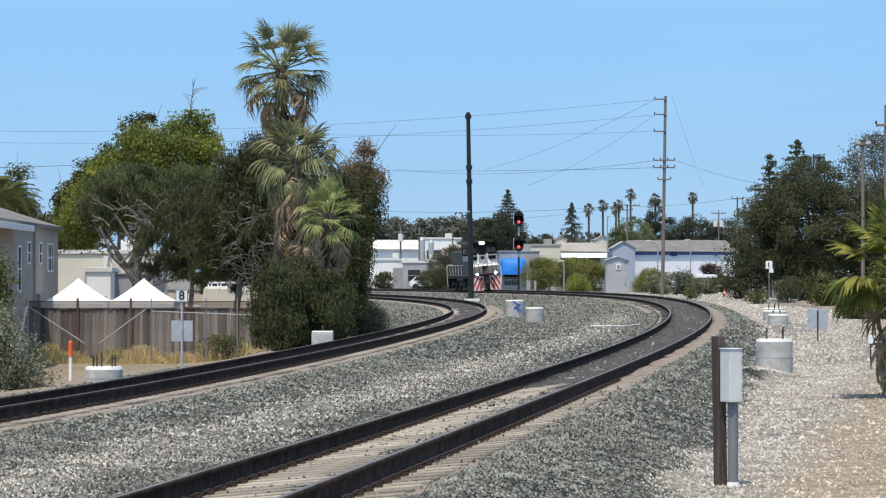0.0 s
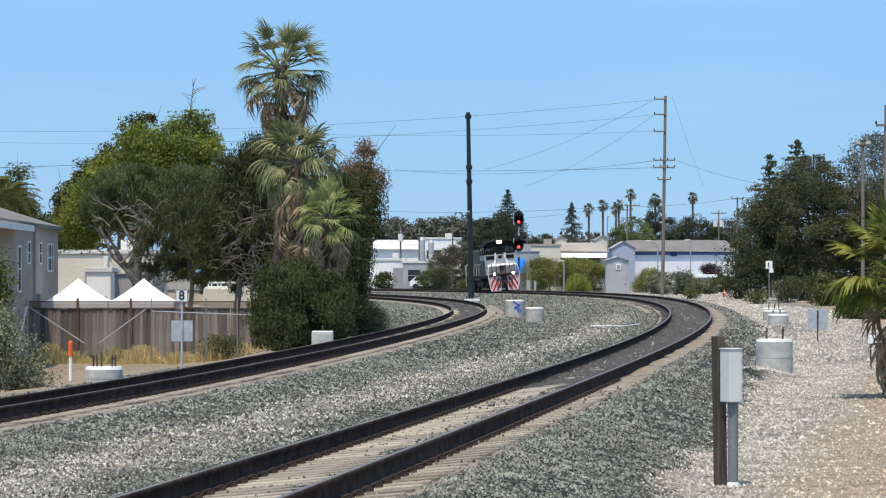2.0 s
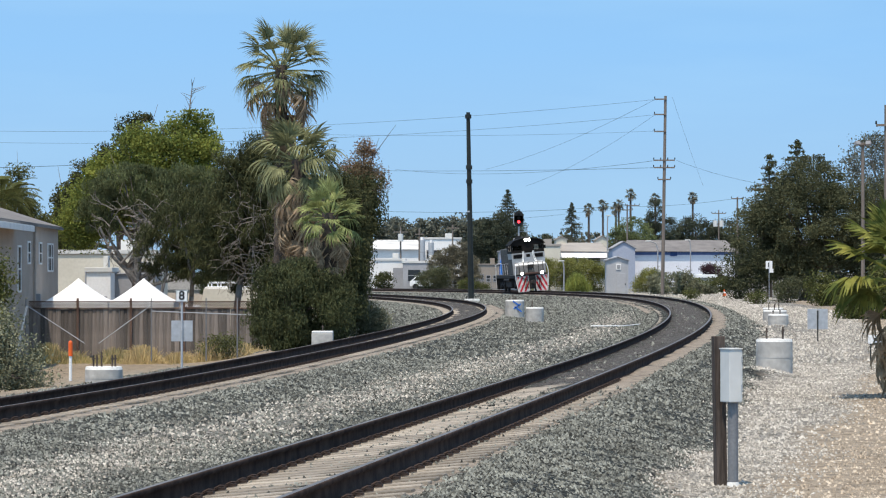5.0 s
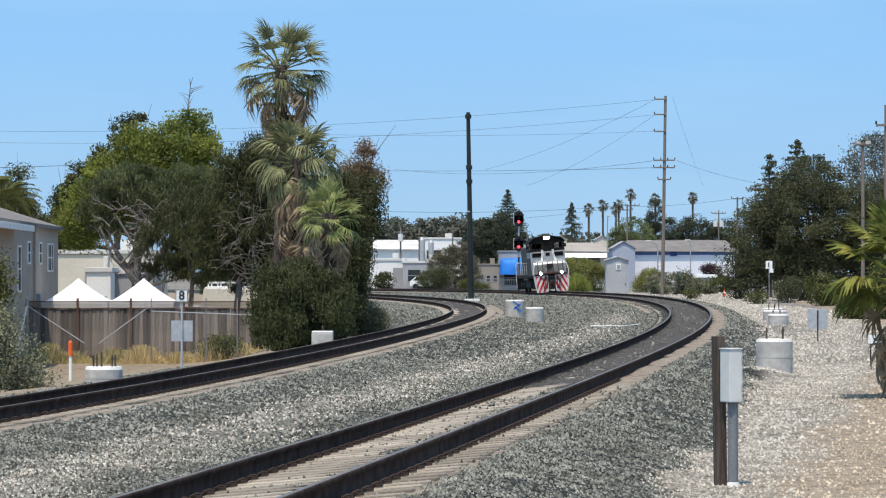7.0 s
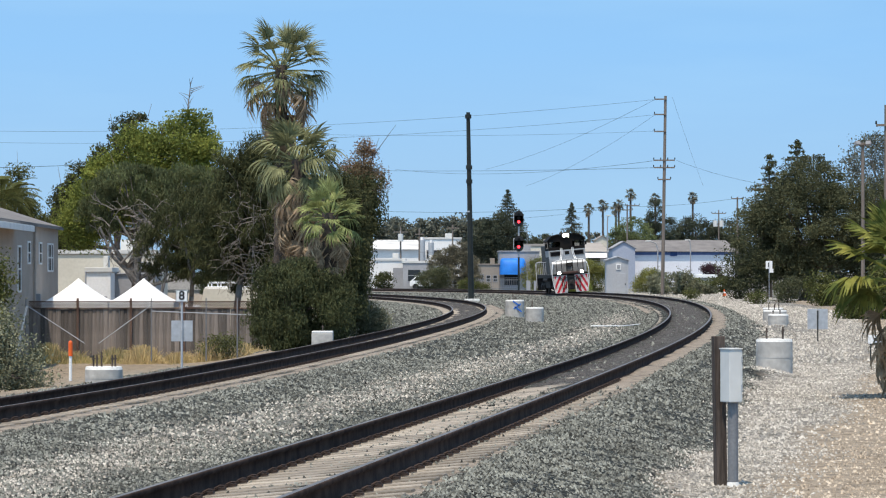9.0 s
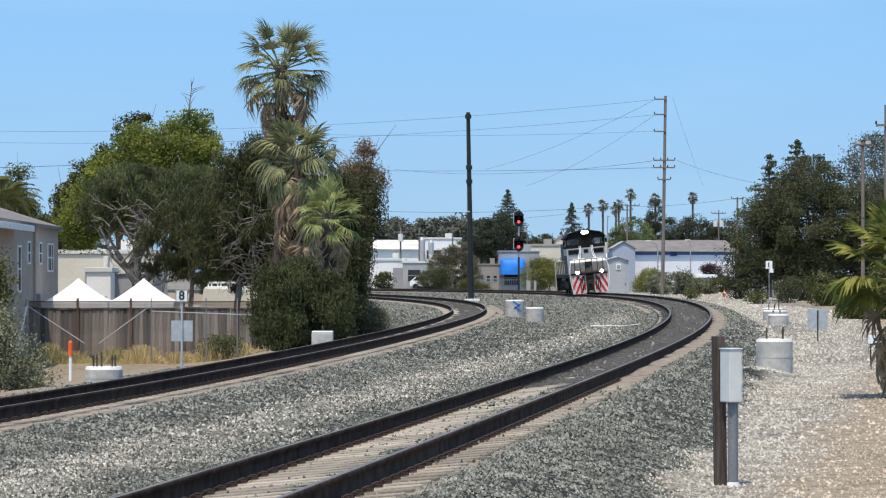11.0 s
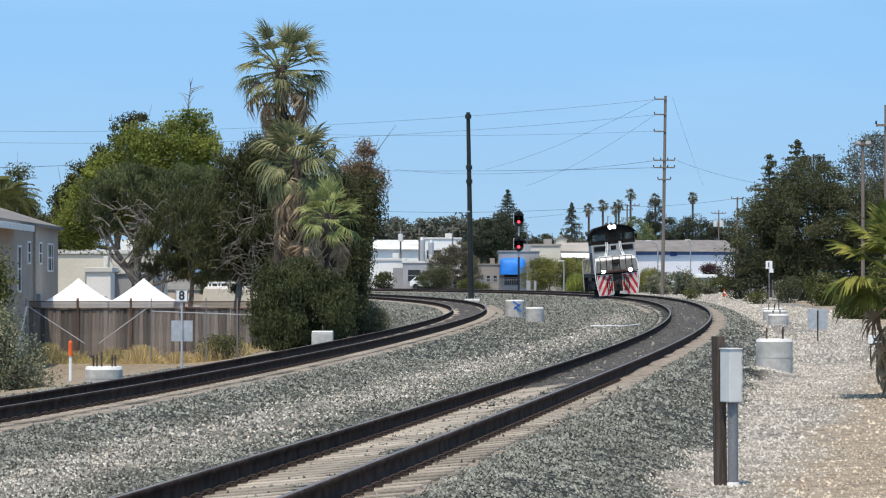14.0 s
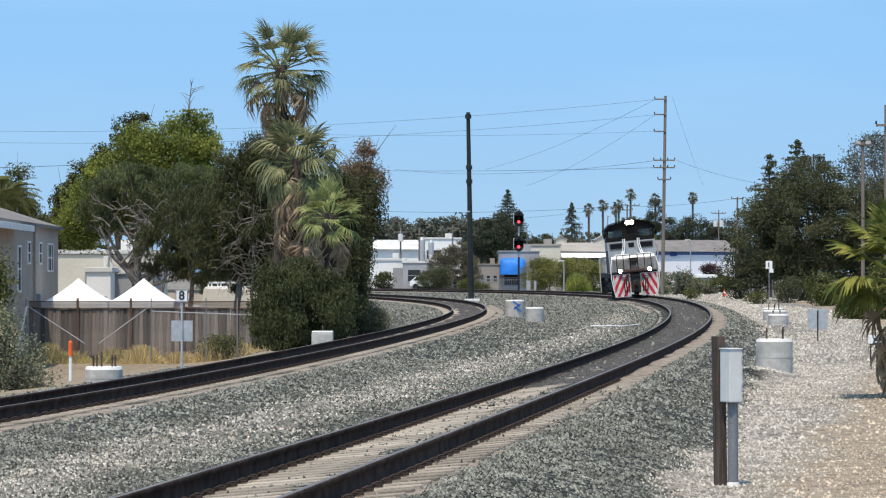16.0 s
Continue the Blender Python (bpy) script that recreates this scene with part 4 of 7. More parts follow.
def locomotive():
    """Front towards -y, rail tops at z = 0."""
    t = empty("locomotive", label="silver and black diesel locomotive with red-striped white pilot, headlights on", category="locomotive")
    bm = B()
    box(bm, (2.84, 12.3, 0.26), (0, 2.7, 1.42), bevel=0.03)
    part("underframe", bm, L_UNDER, t)
    bm = B()
    box(bm, (2.9, 0.62, 0.06), (0, -3.4, 1.6), bevel=0.01)
    box(bm, (0.4, 9.2, 0.05), (-1.22, 4.3, 1.58))
    box(bm, (0.4, 9.2, 0.05), (1.22, 4.3, 1.58))
    part("walkway", bm, L_SIDE, t)
    # pilot in two halves, cut back over the rail ends, and its stripes
    for sgn in (-1, 1):
        bm = B()
        prism(bm, [(sgn * x, z) for x, z in ((0.3, 1.46), (1.42, 1.46), (1.42, 0.5), (1.34, 0.03), (0.36, 0.03), (0.3, 0.25))], 0.06, pose(0, -3.62, 0))
        pilot = part("pilot", bm, L_WHITE, t, "white pilot plate with slanted red stripes")
        for k in range(4):
            x0 = 0.14 + k * 0.4
            outline = [(x0, 1.42), (x0 - 0.19, 1.42), (x0 + 0.5, 0.06), (x0 + 0.69, 0.06)]
            outline = trim_x(trim_x(outline, 0.34, 1), 1.33, -1)
            if len(outline) < 3:
                continue
            bm = B()
            prism(bm, [(sgn * x, z) for x, z in outline], 0.006, pose(0, -3.628, 0))
            part("stripe", bm, L_RED, pilot, "red stripe")
        bm = B()
        for k in range(3):
            box(bm, (0.36, 0.3, 0.03), (sgn * 1.2, -3.42, 0.4 + 0.38 * k))
        box(bm, (0.03, 0.36, 1.3), (sgn * 1.39, -3.4, 0.85))
        part("step", bm, L_UNDER, t)
        bm = B()
        cone(bm, 0.13, 0.17, 0.2, (sgn * 0.92, -3.56, 1.66), (90, 0, 0), 20)
        box(bm, (0.1, 0.12, 0.2), (sgn * 0.92, -3.6, 1.55))
        d = part("ditch_light", bm, L_BLACK, t, "round lamp glowing white")
        bm = B()
        cone(bm, 0.125, 0.11, 0.03, (sgn * 0.92, -3.75, 1.66), (90, 0, 0), 20)
        part("lens", bm, DITCH, d)
    bm = B()
    box(bm, (0.62, 0.26, 1.2), (0, -3.52, 0.86), bevel=0.04)
    part("coupler_pocket", bm, L_UNDER, t)
    bm = B()
    box(bm, (1.3, 0.3, 0.22), (0, -3.68, 1.63), bevel=0.08)
    part("buffer_beam", bm, material("loco_brown", (0.07, 0.035, 0.03), (0.04, 0.024, 0.02), 3, 0.8), t, "rusty brown buffer beam")
    bm = B()
    box(bm, (0.26, 0.55, 0.28), (0, -3.95, 0.88), bevel=0.05)
    cone(bm, 0.14, 0.14, 0.36, (0.12, -4.2, 0.7), seg=12)
    box(bm, (0.16, 0.2, 0.3), (-0.12, -4.2, 0.88), bevel=0.05)
    part("coupler", bm, L_UNDER, t, "dark steel coupler")
    bm = B()
    pipe(bm, [(-0.95, -3.66, 1.24), (0.0, -3.76, 1.3), (0.95, -3.66, 1.24)], 0.02, 6)
    part("uncoupling_lever", bm, L_UNDER, t)
    for x in (-0.72, -0.58, -0.44, 0.44, 0.58, 0.72):
        bm = B()
        pipe(bm, [(x, -3.66, 1.2), (x * 1.04, -3.84, 0.92), (x, -3.8, 0.48), (x * 0.95, -3.74, 0.3)], 0.032, 6)
        part("air_hose", bm, L_BLACK, t)
    # nose
    bm = B()
    prism(bm, [(-3.06, 1.6), (-2.45, 1.6), (-2.45, 2.66), (-2.82, 2.6), (-3.06, 2.36)], 2.5, pose(1.25, 0, 0, 0, 0, 90))
    part("nose", bm, L_NOSE, t, "low silver nose with sloping top")
    bm = B()
    box(bm, (0.52, 0.03, 0.62), (0, -3.075, 1.96), bevel=0.01)
    p = part("nose_door", bm, L_SIDE, t)
    bm = B()
    rod(bm, (0.2, -3.11, 1.85), (0.2, -3.11, 2.1), 0.015, 6)
    part("handle", bm, L_WHITE, p)
    bm = B()
    box(bm, (0.5, 0.05, 0.26), (0, -3.16, 2.32), bevel=0.02)
    part("wheel_chock_box", bm, L_UNDER, t, "dark box on the nose")
    bm = B()
    box(bm, (2.72, 0.05, 0.2), (0, -2.96, 2.5), (-34, 0, 0), bevel=0.01)
    part("nose_lip", bm, WHITE, t, "white edge of the nose")
    # cab: silver below, black window band above
    bm = B()
    prism(bm, [(-1.48, 1.56), (1.48, 1.56), (1.51, 3.52), (-1.51, 3.52)], 2.4, pose(0, -2.45, 0))
    part("cab_lower", bm, L_GREY, t)
    top_z, sill = 4.36, 3.52
    bm = B()
    framed_wall(bm, -1.5, 1.5, sill, top_z, -2.42, [(-1.38, -0.5, 3.78, 4.22), (0.5, 1.38, 3.78, 4.22)])
    framed_wall(bm, -1.5, 1.5, sill, top_z, -0.08, [(-1.38, -0.96, 3.74, 4.2), (0.96, 1.38, 3.74, 4.2)])
    for sgn in (-1, 1):
        framed_wall(bm, -2.39, -0.11, sill, top_z, sgn * 1.47, [(-2.2, -1.4, 3.72, 4.22), (-1.28, -0.4, 3.72, 4.22)], side=True)
    for y in (-2.45, -0.11):
        prism(bm, [(-1.5, top_z), (1.5, top_z), (1.1, 4.62), (0.45, 4.76), (-0.45, 4.76), (-1.1, 4.62)], 0.06, pose(0, y, 0))
    box(bm, (2.86, 2.2, 0.04), (0, -1.25, 3.55))
    box(bm, (0.5, 0.5, 0.7), (-0.7, -1.0, 3.9), bevel=0.08)
    part("cab_upper", bm, L_BLACK, t, "black upper cab with rounded roof")
    bm = B()
    prism(bm, [(-1.62, 4.3), (-1.2, 4.68), (-0.46, 4.84), (0.46, 4.84), (1.2, 4.68), (1.62, 4.3), (1.6, 4.25), (1.18, 4.62), (0.45, 4.78), (-0.45, 4.78), (-1.18, 4.62), (-1.6, 4.25)], 2.7, pose(0, -2.6, 0))
    part("cab_roof", bm, L_BLACK, t)
    for x in (-0.94, 0.94):
        bm = B()
        box(bm, (0.86, 0.012, 0.42), (x, -2.42, 4.0))
        pane = part("windscreen", bm, CAB_GLASS, t)
        pane.visible_shadow = False
        bm = B()
        rod(bm, (x + 0.1, -2.47, 4.2), (x - 0.25, -2.47, 3.84), 0.012, 5)
        part("wiper", bm, L_BLACK, pane)
        bm = B()
        framed_wall(bm, x - 0.44, x + 0.44, 3.02, 3.44, -2.465, [(x - 0.38, x + 0.38, 3.08, 3.38)], 0.03)
        fr = part("window_frame", bm, L_SIDE, t)
        bm = B()
        box(bm, (0.76, 0.02, 0.3), (x, -2.458, 3.23))
        part("pane", bm, L_GLASS, fr)
    bm = B()
    box(bm, (0.36, 0.04, 0.28), (0, -2.465, 3.26), bevel=0.01)
    p = part("number_panel", bm, L_BLACK, t)
    for x in (-0.43, 0.43):
        bm = B()
        pipe(bm, [(x * 1.35, -2.95, 2.66), (x * 1.15, -2.66, 2.9), (x * 0.95, -2.6, 3.3), (x * 0.95, -2.58, 3.66)], 0.036, 6)
        pipe(bm, [(x * 1.6, -2.95, 2.66), (x * 1.42, -2.66, 2.9), (x * 1.2, -2.6, 3.3), (x * 1.2, -2.58, 3.66)], 0.03, 6)
        part("grab_rail", bm, WHITE, t, "white grab rail")
    bm = B()
    box(bm, (0.6, 0.3, 0.32), (0, -2.52, 4.68), bevel=0.06)
    hl = part("headlight", bm, L_BLACK, t, "twin headlight glowing warm white")
    for x in (-0.135, 0.135):
        bm = B()
        cone(bm, 0.13, 0.12, 0.03, (x, -2.66, 4.68), (90, 0, 0), 18)
        part("lens", bm, HEAD, hl)
    bm = B()
    for k, x in enumerate((-0.3, 0.0, 0.3)):
        cone(bm, 0.05, 0.09, 0.45, (x, -1.5 - 0.1 * k, 4.92), (90, 0, 0), 10)
    box(bm, (0.8, 0.12, 0.1), (0, -1.5, 4.87))
    part("air_horn", bm, L_SIDE, t)
    for sgn in (-1, 1):
        bm = B()
        box(bm, (0.02, 2.3, 1.8), (sgn * 1.5, -1.26, 2.5), (0, sgn * -0.85, 0), bevel=0.005)
        part("cab_side_panel", bm, L_SIDE, t, "dull dark grey side panel")
        for y0, y1 in ((-2.2, -1.4), (-1.28, -0.4)):
            bm = B()
            box(bm, (0.012, y1 - y0, 0.5), (sgn * 1.47, (y0 + y1) / 2, 3.97))
            pane = part("side_window", bm, CAB_GLASS, t)
            pane.visible_shadow = False
        bm = B()
        box(bm, (0.16, 0.05, 0.3), (sgn * 1.62, -2.2, 3.95), bevel=0.01)
        rod(bm, (sgn * 1.5, -2.2, 4.05), (sgn * 1.62, -2.2, 4.05), 0.012, 5)
        part("mirror", bm, L_BLACK, t)
    # long hood with doors, stacks and fan
    bm = B()
    box(bm, (1.84, 8.4, 2.42), (0, 4.1, 2.78), bevel=0.1)
    part("hood", bm, L_SIDE, t)
    for k in range(13):
        for sgn in (-1, 1):
            bm = B()
            box(bm, (0.03, 0.54, 1.55), (sgn * 0.93, 0.42 + k * 0.6, 2.62), bevel=0.01)
            dr = part("hood_door", bm, L_SIDE, t)
            bm = B()
            rod(bm, (sgn * 0.96, 0.6 + k * 0.6, 2.5), (sgn * 0.96, 0.6 + k * 0.6, 2.7), 0.012, 5)
            part("handle", bm, L_BLACK, dr)
    for y in (1.6, 3.2):
        bm = B()
        box(bm, (0.9, 0.5, 0.34), (0, y, 4.1), bevel=0.05)
        part("exhaust_stack", bm, L_BLACK, t)
    bm = B()
    cone(bm, 0.62, 0.6, 0.16, (0, 6.8, 3.98), seg=24)
    part("radiator_fan", bm, L_UNDER, t)
    # handrails
    for x in (-1.38, 1.38):
        bm = B()
        pipe(bm, [(x, 0.3, 1.58), (x, 0.35, 2.62), (x, 8.6, 2.62), (x, 8.7, 1.58)], 0.022, 6)
        for k in range(5):
            rod(bm, (x, 1.8 + k * 1.4, 1.58), (x, 1.8 + k * 1.4, 2.62), 0.02, 6)
        part("handrail", bm, L_WHITE, t)
    for sgn in (-1, 1):
        bm = B()
        pipe(bm, [(sgn * 1.4, -3.62, 0.45), (sgn * 1.5, -3.66, 1.2), (sgn * 1.5, -3.66, 1.9), (sgn * 1.38, -3.6, 2.4), (sgn * 1.08, -3.52, 2.68), (sgn * 0.24, -3.5, 2.68)], 0.03, 6)
        part("front_handrail", bm, WHITE, t, "white bent handrail")
        for x in (0.24, 0.66, 1.08):
            bm = B()
            rod(bm, (sgn * x, -3.5, 1.62), (sgn * x, -3.5, 2.68), 0.03, 6)
            part("stanchion", bm, L_BLACK, t)
        bm = B()
        pipe(bm, [(sgn * 1.46, 8.8, 0.45), (sgn * 1.44, 8.8, 2.5), (sgn * 1.2, 8.75, 2.66), (sgn * 0.3, 8.75, 2.66)], 0.028, 6)
        part("rear_handrail", bm, L_WHITE, t)
    bm = B()
    for z0 in (2.45, 2.2):
        pipe(bm, [(-0.24, -3.5, z0), (0, -3.52, z0 - 0.1), (0.24, -3.5, z0)], 0.018, 5)
    part("chain", bm, L_BLACK, t)
    bm = B()
    box(bm, (2.84, 0.1, 1.2), (0, 8.86, 0.86), bevel=0.02)
    part("rear_pilot", bm, L_UNDER, t)
    bm = B()
    box(bm, (2.5, 3.4, 0.8), (0, 2.6, 0.85), bevel=0.12)
    part("fuel_tank", bm, L_UNDER, t)
    for sgn in (-1, 1):
        bm = B()
        rod(bm, (sgn * 1.3, 1.0, 1.15), (sgn * 1.3, 4.2, 1.15), 0.15, 12)
        part("air_reservoir", bm, L_UNDER, t)
    sets = []
    for yc in TRUCKS:
        for sgn in (-1, 1):
            bm = B()
            box(bm, (0.14, 2.7, 0.34), (sgn * 1.1, yc, 0.74), bevel=0.04)
            for dy in (-1.05, 1.05):
                box(bm, (0.18, 0.36, 0.36), (sgn * 1.12, yc + dy, 0.5), bevel=0.03)
                cone(bm, 0.09, 0.09, 0.3, (sgn * 1.14, yc + dy * 0.55, 0.78), seg=10)
            rod(bm, (sgn * 1.2, yc - 0.3, 0.62), (sgn * 1.2, yc + 0.3, 0.62), 0.1, 10)
            part("truck_frame", bm, L_UNDER, t)
        for dy in (-1.05, 1.05):
            bm = B()
            rod(bm, (-0.9, 0, 0), (0.9, 0, 0), 0.08, 10)
            ws = part("wheelset", bm, L_UNDER, t)
            for sgn in (-1, 1):
                bm = B()
                rod(bm, (sgn * 0.69, 0, 0), (sgn * 0.82, 0, 0), 0.45, 28)
                rod(bm, (sgn * 0.665, 0, 0), (sgn * 0.69, 0, 0), 0.475, 28)
                for a in range(5):
                    box(bm, (0.02, 0.1, 0.1), (sgn * 0.825, 0.25 * math.cos(a * 1.2566), 0.25 * math.sin(a * 1.2566)))
                part("wheel", bm, L_UNDER, ws)
            sets.append((ws, (0, (yc + dy) * LOCO_SIZE, 0.45 * LOCO_SIZE)))
    for ob in t.children_recursive:
        ob.data.transform(Matrix.Scale(LOCO_SIZE, 4))
    return t, sets


LOCO, WHEELSETS = locomotive()


def loco_front(s_time):
    """Metres along the main line of the locomotive's front end."""
    return ((0.0028620 * s_time - 0.204193) * s_time - 4.41738) * s_time + 289.223


def loco_pose(s_time):
    s0 = loco_front(s_time) + 3.6
    a, b = Vector(MAIN.point(s0 + TRUCKS[0])), Vector(MAIN.point(s0 + TRUCKS[1]))
    d = (b - a).normalized()
    right = d.cross(Vector((0, 0, 1))).normalized()
    right = (right + Vector((0, 0, MAIN.tilt))).normalized()
    up = right.cross(d).normalized()
    o = a - d * TRUCKS[0]
    return Matrix(((right.x, d.x, up.x, o.x), (right.y, d.y, up.y, o.y), (right.z, d.z, up.z, o.z), (0, 0, 0, 1)))


# ---- trackside things ----
def foundation(x, y, r, top, rods, label, tag=None, shape="round", lid=True):
    """A concrete footing that rises from the ground, with a cap coloured sunlit white and anchor bolts."""
    z0 = ground_z(x, y) - 0.25
    t = empty("concrete_foundation", pose(x, y, z0), label, "foundation", "concrete foundations")
    h = top - z0
    bm = B()
    if shape == "round":
        cone(bm, r, r, h - 0.05, (0, 0, 0), seg=32)
        cone(bm, r * 1.012, r * 1.012, 0.06, (0, 0, h * 0.62), seg=32)
    else:
        box(bm, (2 * r, 2 * r, h - 0.05), (0, 0, (h - 0.05) / 2), bevel=0.03)
    part("base", bm, CONCRETE, t)
    bm = B()
    if shape == "round":
        cone(bm, r * 1.0, r * 0.95, 0.05, (0, 0, h - 0.05), seg=32)
    else:
        box(bm, (1.96 * r, 1.96 * r, 0.05), (0, 0, h - 0.025), bevel=0.015)
    part("cap", bm, CONCRETE_TOP, t, "pale cap, sunlight put into its colour")
    for u, v, hh in rods:
        bm = B()
        rod(bm, (u * r, v * r, h), (u * r, v * r, h + hh), 0.016, 8)
        cone(bm, 0.028, 0.028, 0.03, (u * r, v * r, h + hh * 0.6), seg=6)
        part("anchor_bolt", bm, OLDWOOD, t)
    if tag:
        bm = B()
        for k in range(3):
            box(bm, (0.34, 0.012, 0.05), (0.06 + 0.03 * k, -r * 1.02, h - 0.14 - 0.11 * k), (0, 35 - 70 * (k % 2), 0))
        part("paint_mark", bm, tag, t, "blue sprayed mark")
    return t


BLUE_SPRAY = material("blue_spray", (0.03, 0.12, 0.5), (0.05, 0.2, 0.6), 8, 0.8)
foundation(6.053, 54.8, 0.335, 0.674, [(-0.4, 0.1, 0.2), (0.5, 0.2, 0.22), (0.42, -0.3, 0.2)], "round concrete foundation standing in white gravel")
foundation(10.843, 97, 0.33, 0.533, [(-0.5, 0, 0.12), (0.2, 0.2, 0.14)], "round concrete foundation with short anchor bolts")
foundation(11.729, 106, 0.42, 0.546, [(-0.5, 0, 0.24), (0.35, 0.1, 0.26), (0.0, 0.3, 0.2)], "wide concrete foundation with upright anchor bolts")
foundation(12.990, 118, 0.4, 0.481, [(0.2, 0.1, 0.2)], "concrete foundation behind others on white gravel")
foundation(3.359, 110, 0.335, 0.598, [(-0.25, 0, 0.26)], "round grey concrete foundation between the tracks")
foundation(2.801, 117, 0.37, 0.802, [(-0.5, 0, 0.14), (-0.2, 0.2, 0.2), (0.1, 0, 0.12)], "concrete foundation with a blue sprayed mark", BLUE_SPRAY)
foundation(-3.212, 80, 0.285, 0.320, [(0.0, 0, 0.16)], "square concrete block beside the shrubs", None, "square")
foundation(-5.881, 52, 0.325, 0.256, [(-0.55, 0, 0.2), (-0.38, 0.1, 0.2), (-0.12, 0, 0.26), (0.45, 0, 0.2), (0.6, 0.1, 0.2)], "wide pale concrete foundation with five anchor bolts")


def utility_box():
    t = empty("junction_box", pose(2.507, 26.6, ground_z(2.507, 26.6)), "grey metal junction box on a conduit beside a wooden post", "junction box")
    g = ground_z(2.507, 26.6)
    bm = B()
    box(bm, (0.125, 0.17, 0.47), (0.047, 0, 0.98 - g), (0, 0, 24), bevel=0.008)
    body = part("cabinet", bm, GREYBOX, t)
    bm = B()
    box(bm, (0.012, 0.16, 0.45), (0.047 + 0.066 * 0.913, 0.066 * 0.406, 0.98 - g), (0, 0, 24), bevel=0.004)
    part("door", bm, GREYBOX, body)
    bm = B()
    box(bm, (0.14, 0.185, 0.012), (0.047, 0, 1.218 - g), (0, 0, 24), bevel=0.003)
    part("lid", bm, GREYBOX, body)
    for z in (0.85, 1.1):
        bm = B()
        cone(bm, 0.008, 0.008, 0.05, (0.138, -0.05, z - g), seg=8)
        part("hinge", bm, GALV, body)
    bm = B()
    rod(bm, (0.065, 0, -0.2), (0.065, 0, 0.76 - g), 0.046, 16)
    part("conduit", bm, CONDUIT, t, "grey plastic conduit")
    bm = B()
    cone(bm, 0.062, 0.048, 0.05, (0.065, 0, -0.01), seg=12)
    part("collar", bm, CONCRETE_TOP, t)
    p = empty("wooden_post", pose(2.466, 26.75, g), "dark weathered square timber post", "post")
    bm = B()
    box(bm, (0.1, 0.1, 1.52 - g), (0, 0, (1.335 - g) / 2 - 0.1), (0, -1.0, 12), bevel=0.008)
    part("timber", bm, OLDWOOD, p)
    for k in range(2):
        bm = B()
        rod(bm, (0.05, -0.02, 0.85 + 0.22 * k), (0.12, 0, 0.85 + 0.22 * k), 0.008, 6)
        part("bracket_bolt", bm, GALV, p)


utility_box()


def plate(name, x, y, z, w, h, mat, parent, label="", yaw=0, t=0.012):
    bm = B()
    box(bm, (w, t, h), (x, y, z), (0, 0, yaw), bevel=0.004)
    return part(name, bm, mat, parent, label)


def sign_eight():
    d = 56.0
    x = -4.877
    g = ground_z(x, d)
    t = empty("milepost_sign", pose(x, d, g), "white milepost sign with a black 8 over a blank plate", "sign")
    bm = B()
    rod(bm, (0, 0, -0.3), (0, 0, 1.533 - g), 0.022, 8)
    part("post", bm, GALV, t)
    s = plate("sign_face", 0, -0.03, 1.449 - g, 0.225, 0.225, WHITE, t, "white square sign")
    for u, v, w, h in ((0, 0.106, 0.2, 0.008), (0, -0.106, 0.2, 0.008), (-0.106, 0, 0.008, 0.2), (0.106, 0, 0.008, 0.2)):
        plate("border", u, -0.038, 1.449 - g + v, w, h, BLACK, s, t=0.004)
    txt = bpy.data.curves.new("numeral", "FONT")
    txt.body, txt.size, txt.extrude, txt.offset = "8", 0.23, 0.002, 0.004
    txt.align_x, txt.align_y = "CENTER", "CENTER"
    txt.materials.append(BLACK)
    ob = new("numeral", txt)
    ob.parent = s
    ob.matrix_basis = pose(0, -0.041, 1.449 - g, 90, 0, 0)
    plate("blank_plate", -0.0, 0.03, 0.794 - g, 0.4, 0.39, GALV, t, "blank grey plate seen from behind")


sign_eight()


def marker():
    x, d = -6.708, 54.0
    t = empty("marker_post", pose(x, d, ground_z(x, d)), "white marker post with an orange top", "marker post")
    bm = B()
    rod(bm, (0, 0, -0.2), (0, 0, 0.45), 0.028, 10)
    part("shaft", bm, WHITE, t)
    bm = B()
    cone(bm, 0.04, 0.04, 0.25, (0, 0, 0.45), seg=12)
    cone(bm, 0.04, 0.015, 0.03, (0, 0, 0.70), seg=12)
    part("sleeve", bm, ORANGE, t, "orange sleeve")


marker()


def small_sign(label, x, d, top, w, h, foot=None, back=GALV, post=BLACKPOLE, extra=False):
    g = ground_z(x, d)
    t = empty("trackside_sign", pose(x, d, g), label, "sign")
    bm = B()
    rod(bm, (0, 0, -0.2), (0, 0, top - g - 0.05), 0.018, 8)
    part("post", bm, post, t)
    plate("sign_face", 0, 0.025, top - g - h / 2, w, h, back, t)
    if extra:
        plate("sub_plate", w * 0.35, -0.025, top - g - h * 1.25, w * 0.6, h * 0.5, back, t)
        plate("mark", -0.02, 0.012, top - g - h / 2, 0.08, h * 0.55, BLACK, t, "dark unreadable mark")


small_sign("blank grey metal sign seen from behind, in gravel", 10.123, 81.0, 0.896, 0.55, 0.55)
small_sign("small white railway sign on a thin post", 20.665, 190.0, 2.587, 0.42, 0.5, back=WHITE, post=GALV, extra=True)


def name_board():
    x, d = 8.731, 60.0
    g = ground_z(x, d)
    t = empty("name_board", pose(x, d, g), "small white board with dark unreadable lettering", "sign")
    for u in (-0.17, 0.2):
        bm = B()
        rod(bm, (u, 0.02, -0.2), (u, 0.02, 0.636 - g), 0.015, 6)
        part("post", bm, BLACKPOLE, t)
    f = plate("board", 0.02, 0, 0.546 - g, 0.5, 0.17, WHITE, t)
    plate("lettering_bar", 0.06, -0.009, 0.546 - g, 0.34, 0.06, BLACK, f, t=0.004)


name_board()


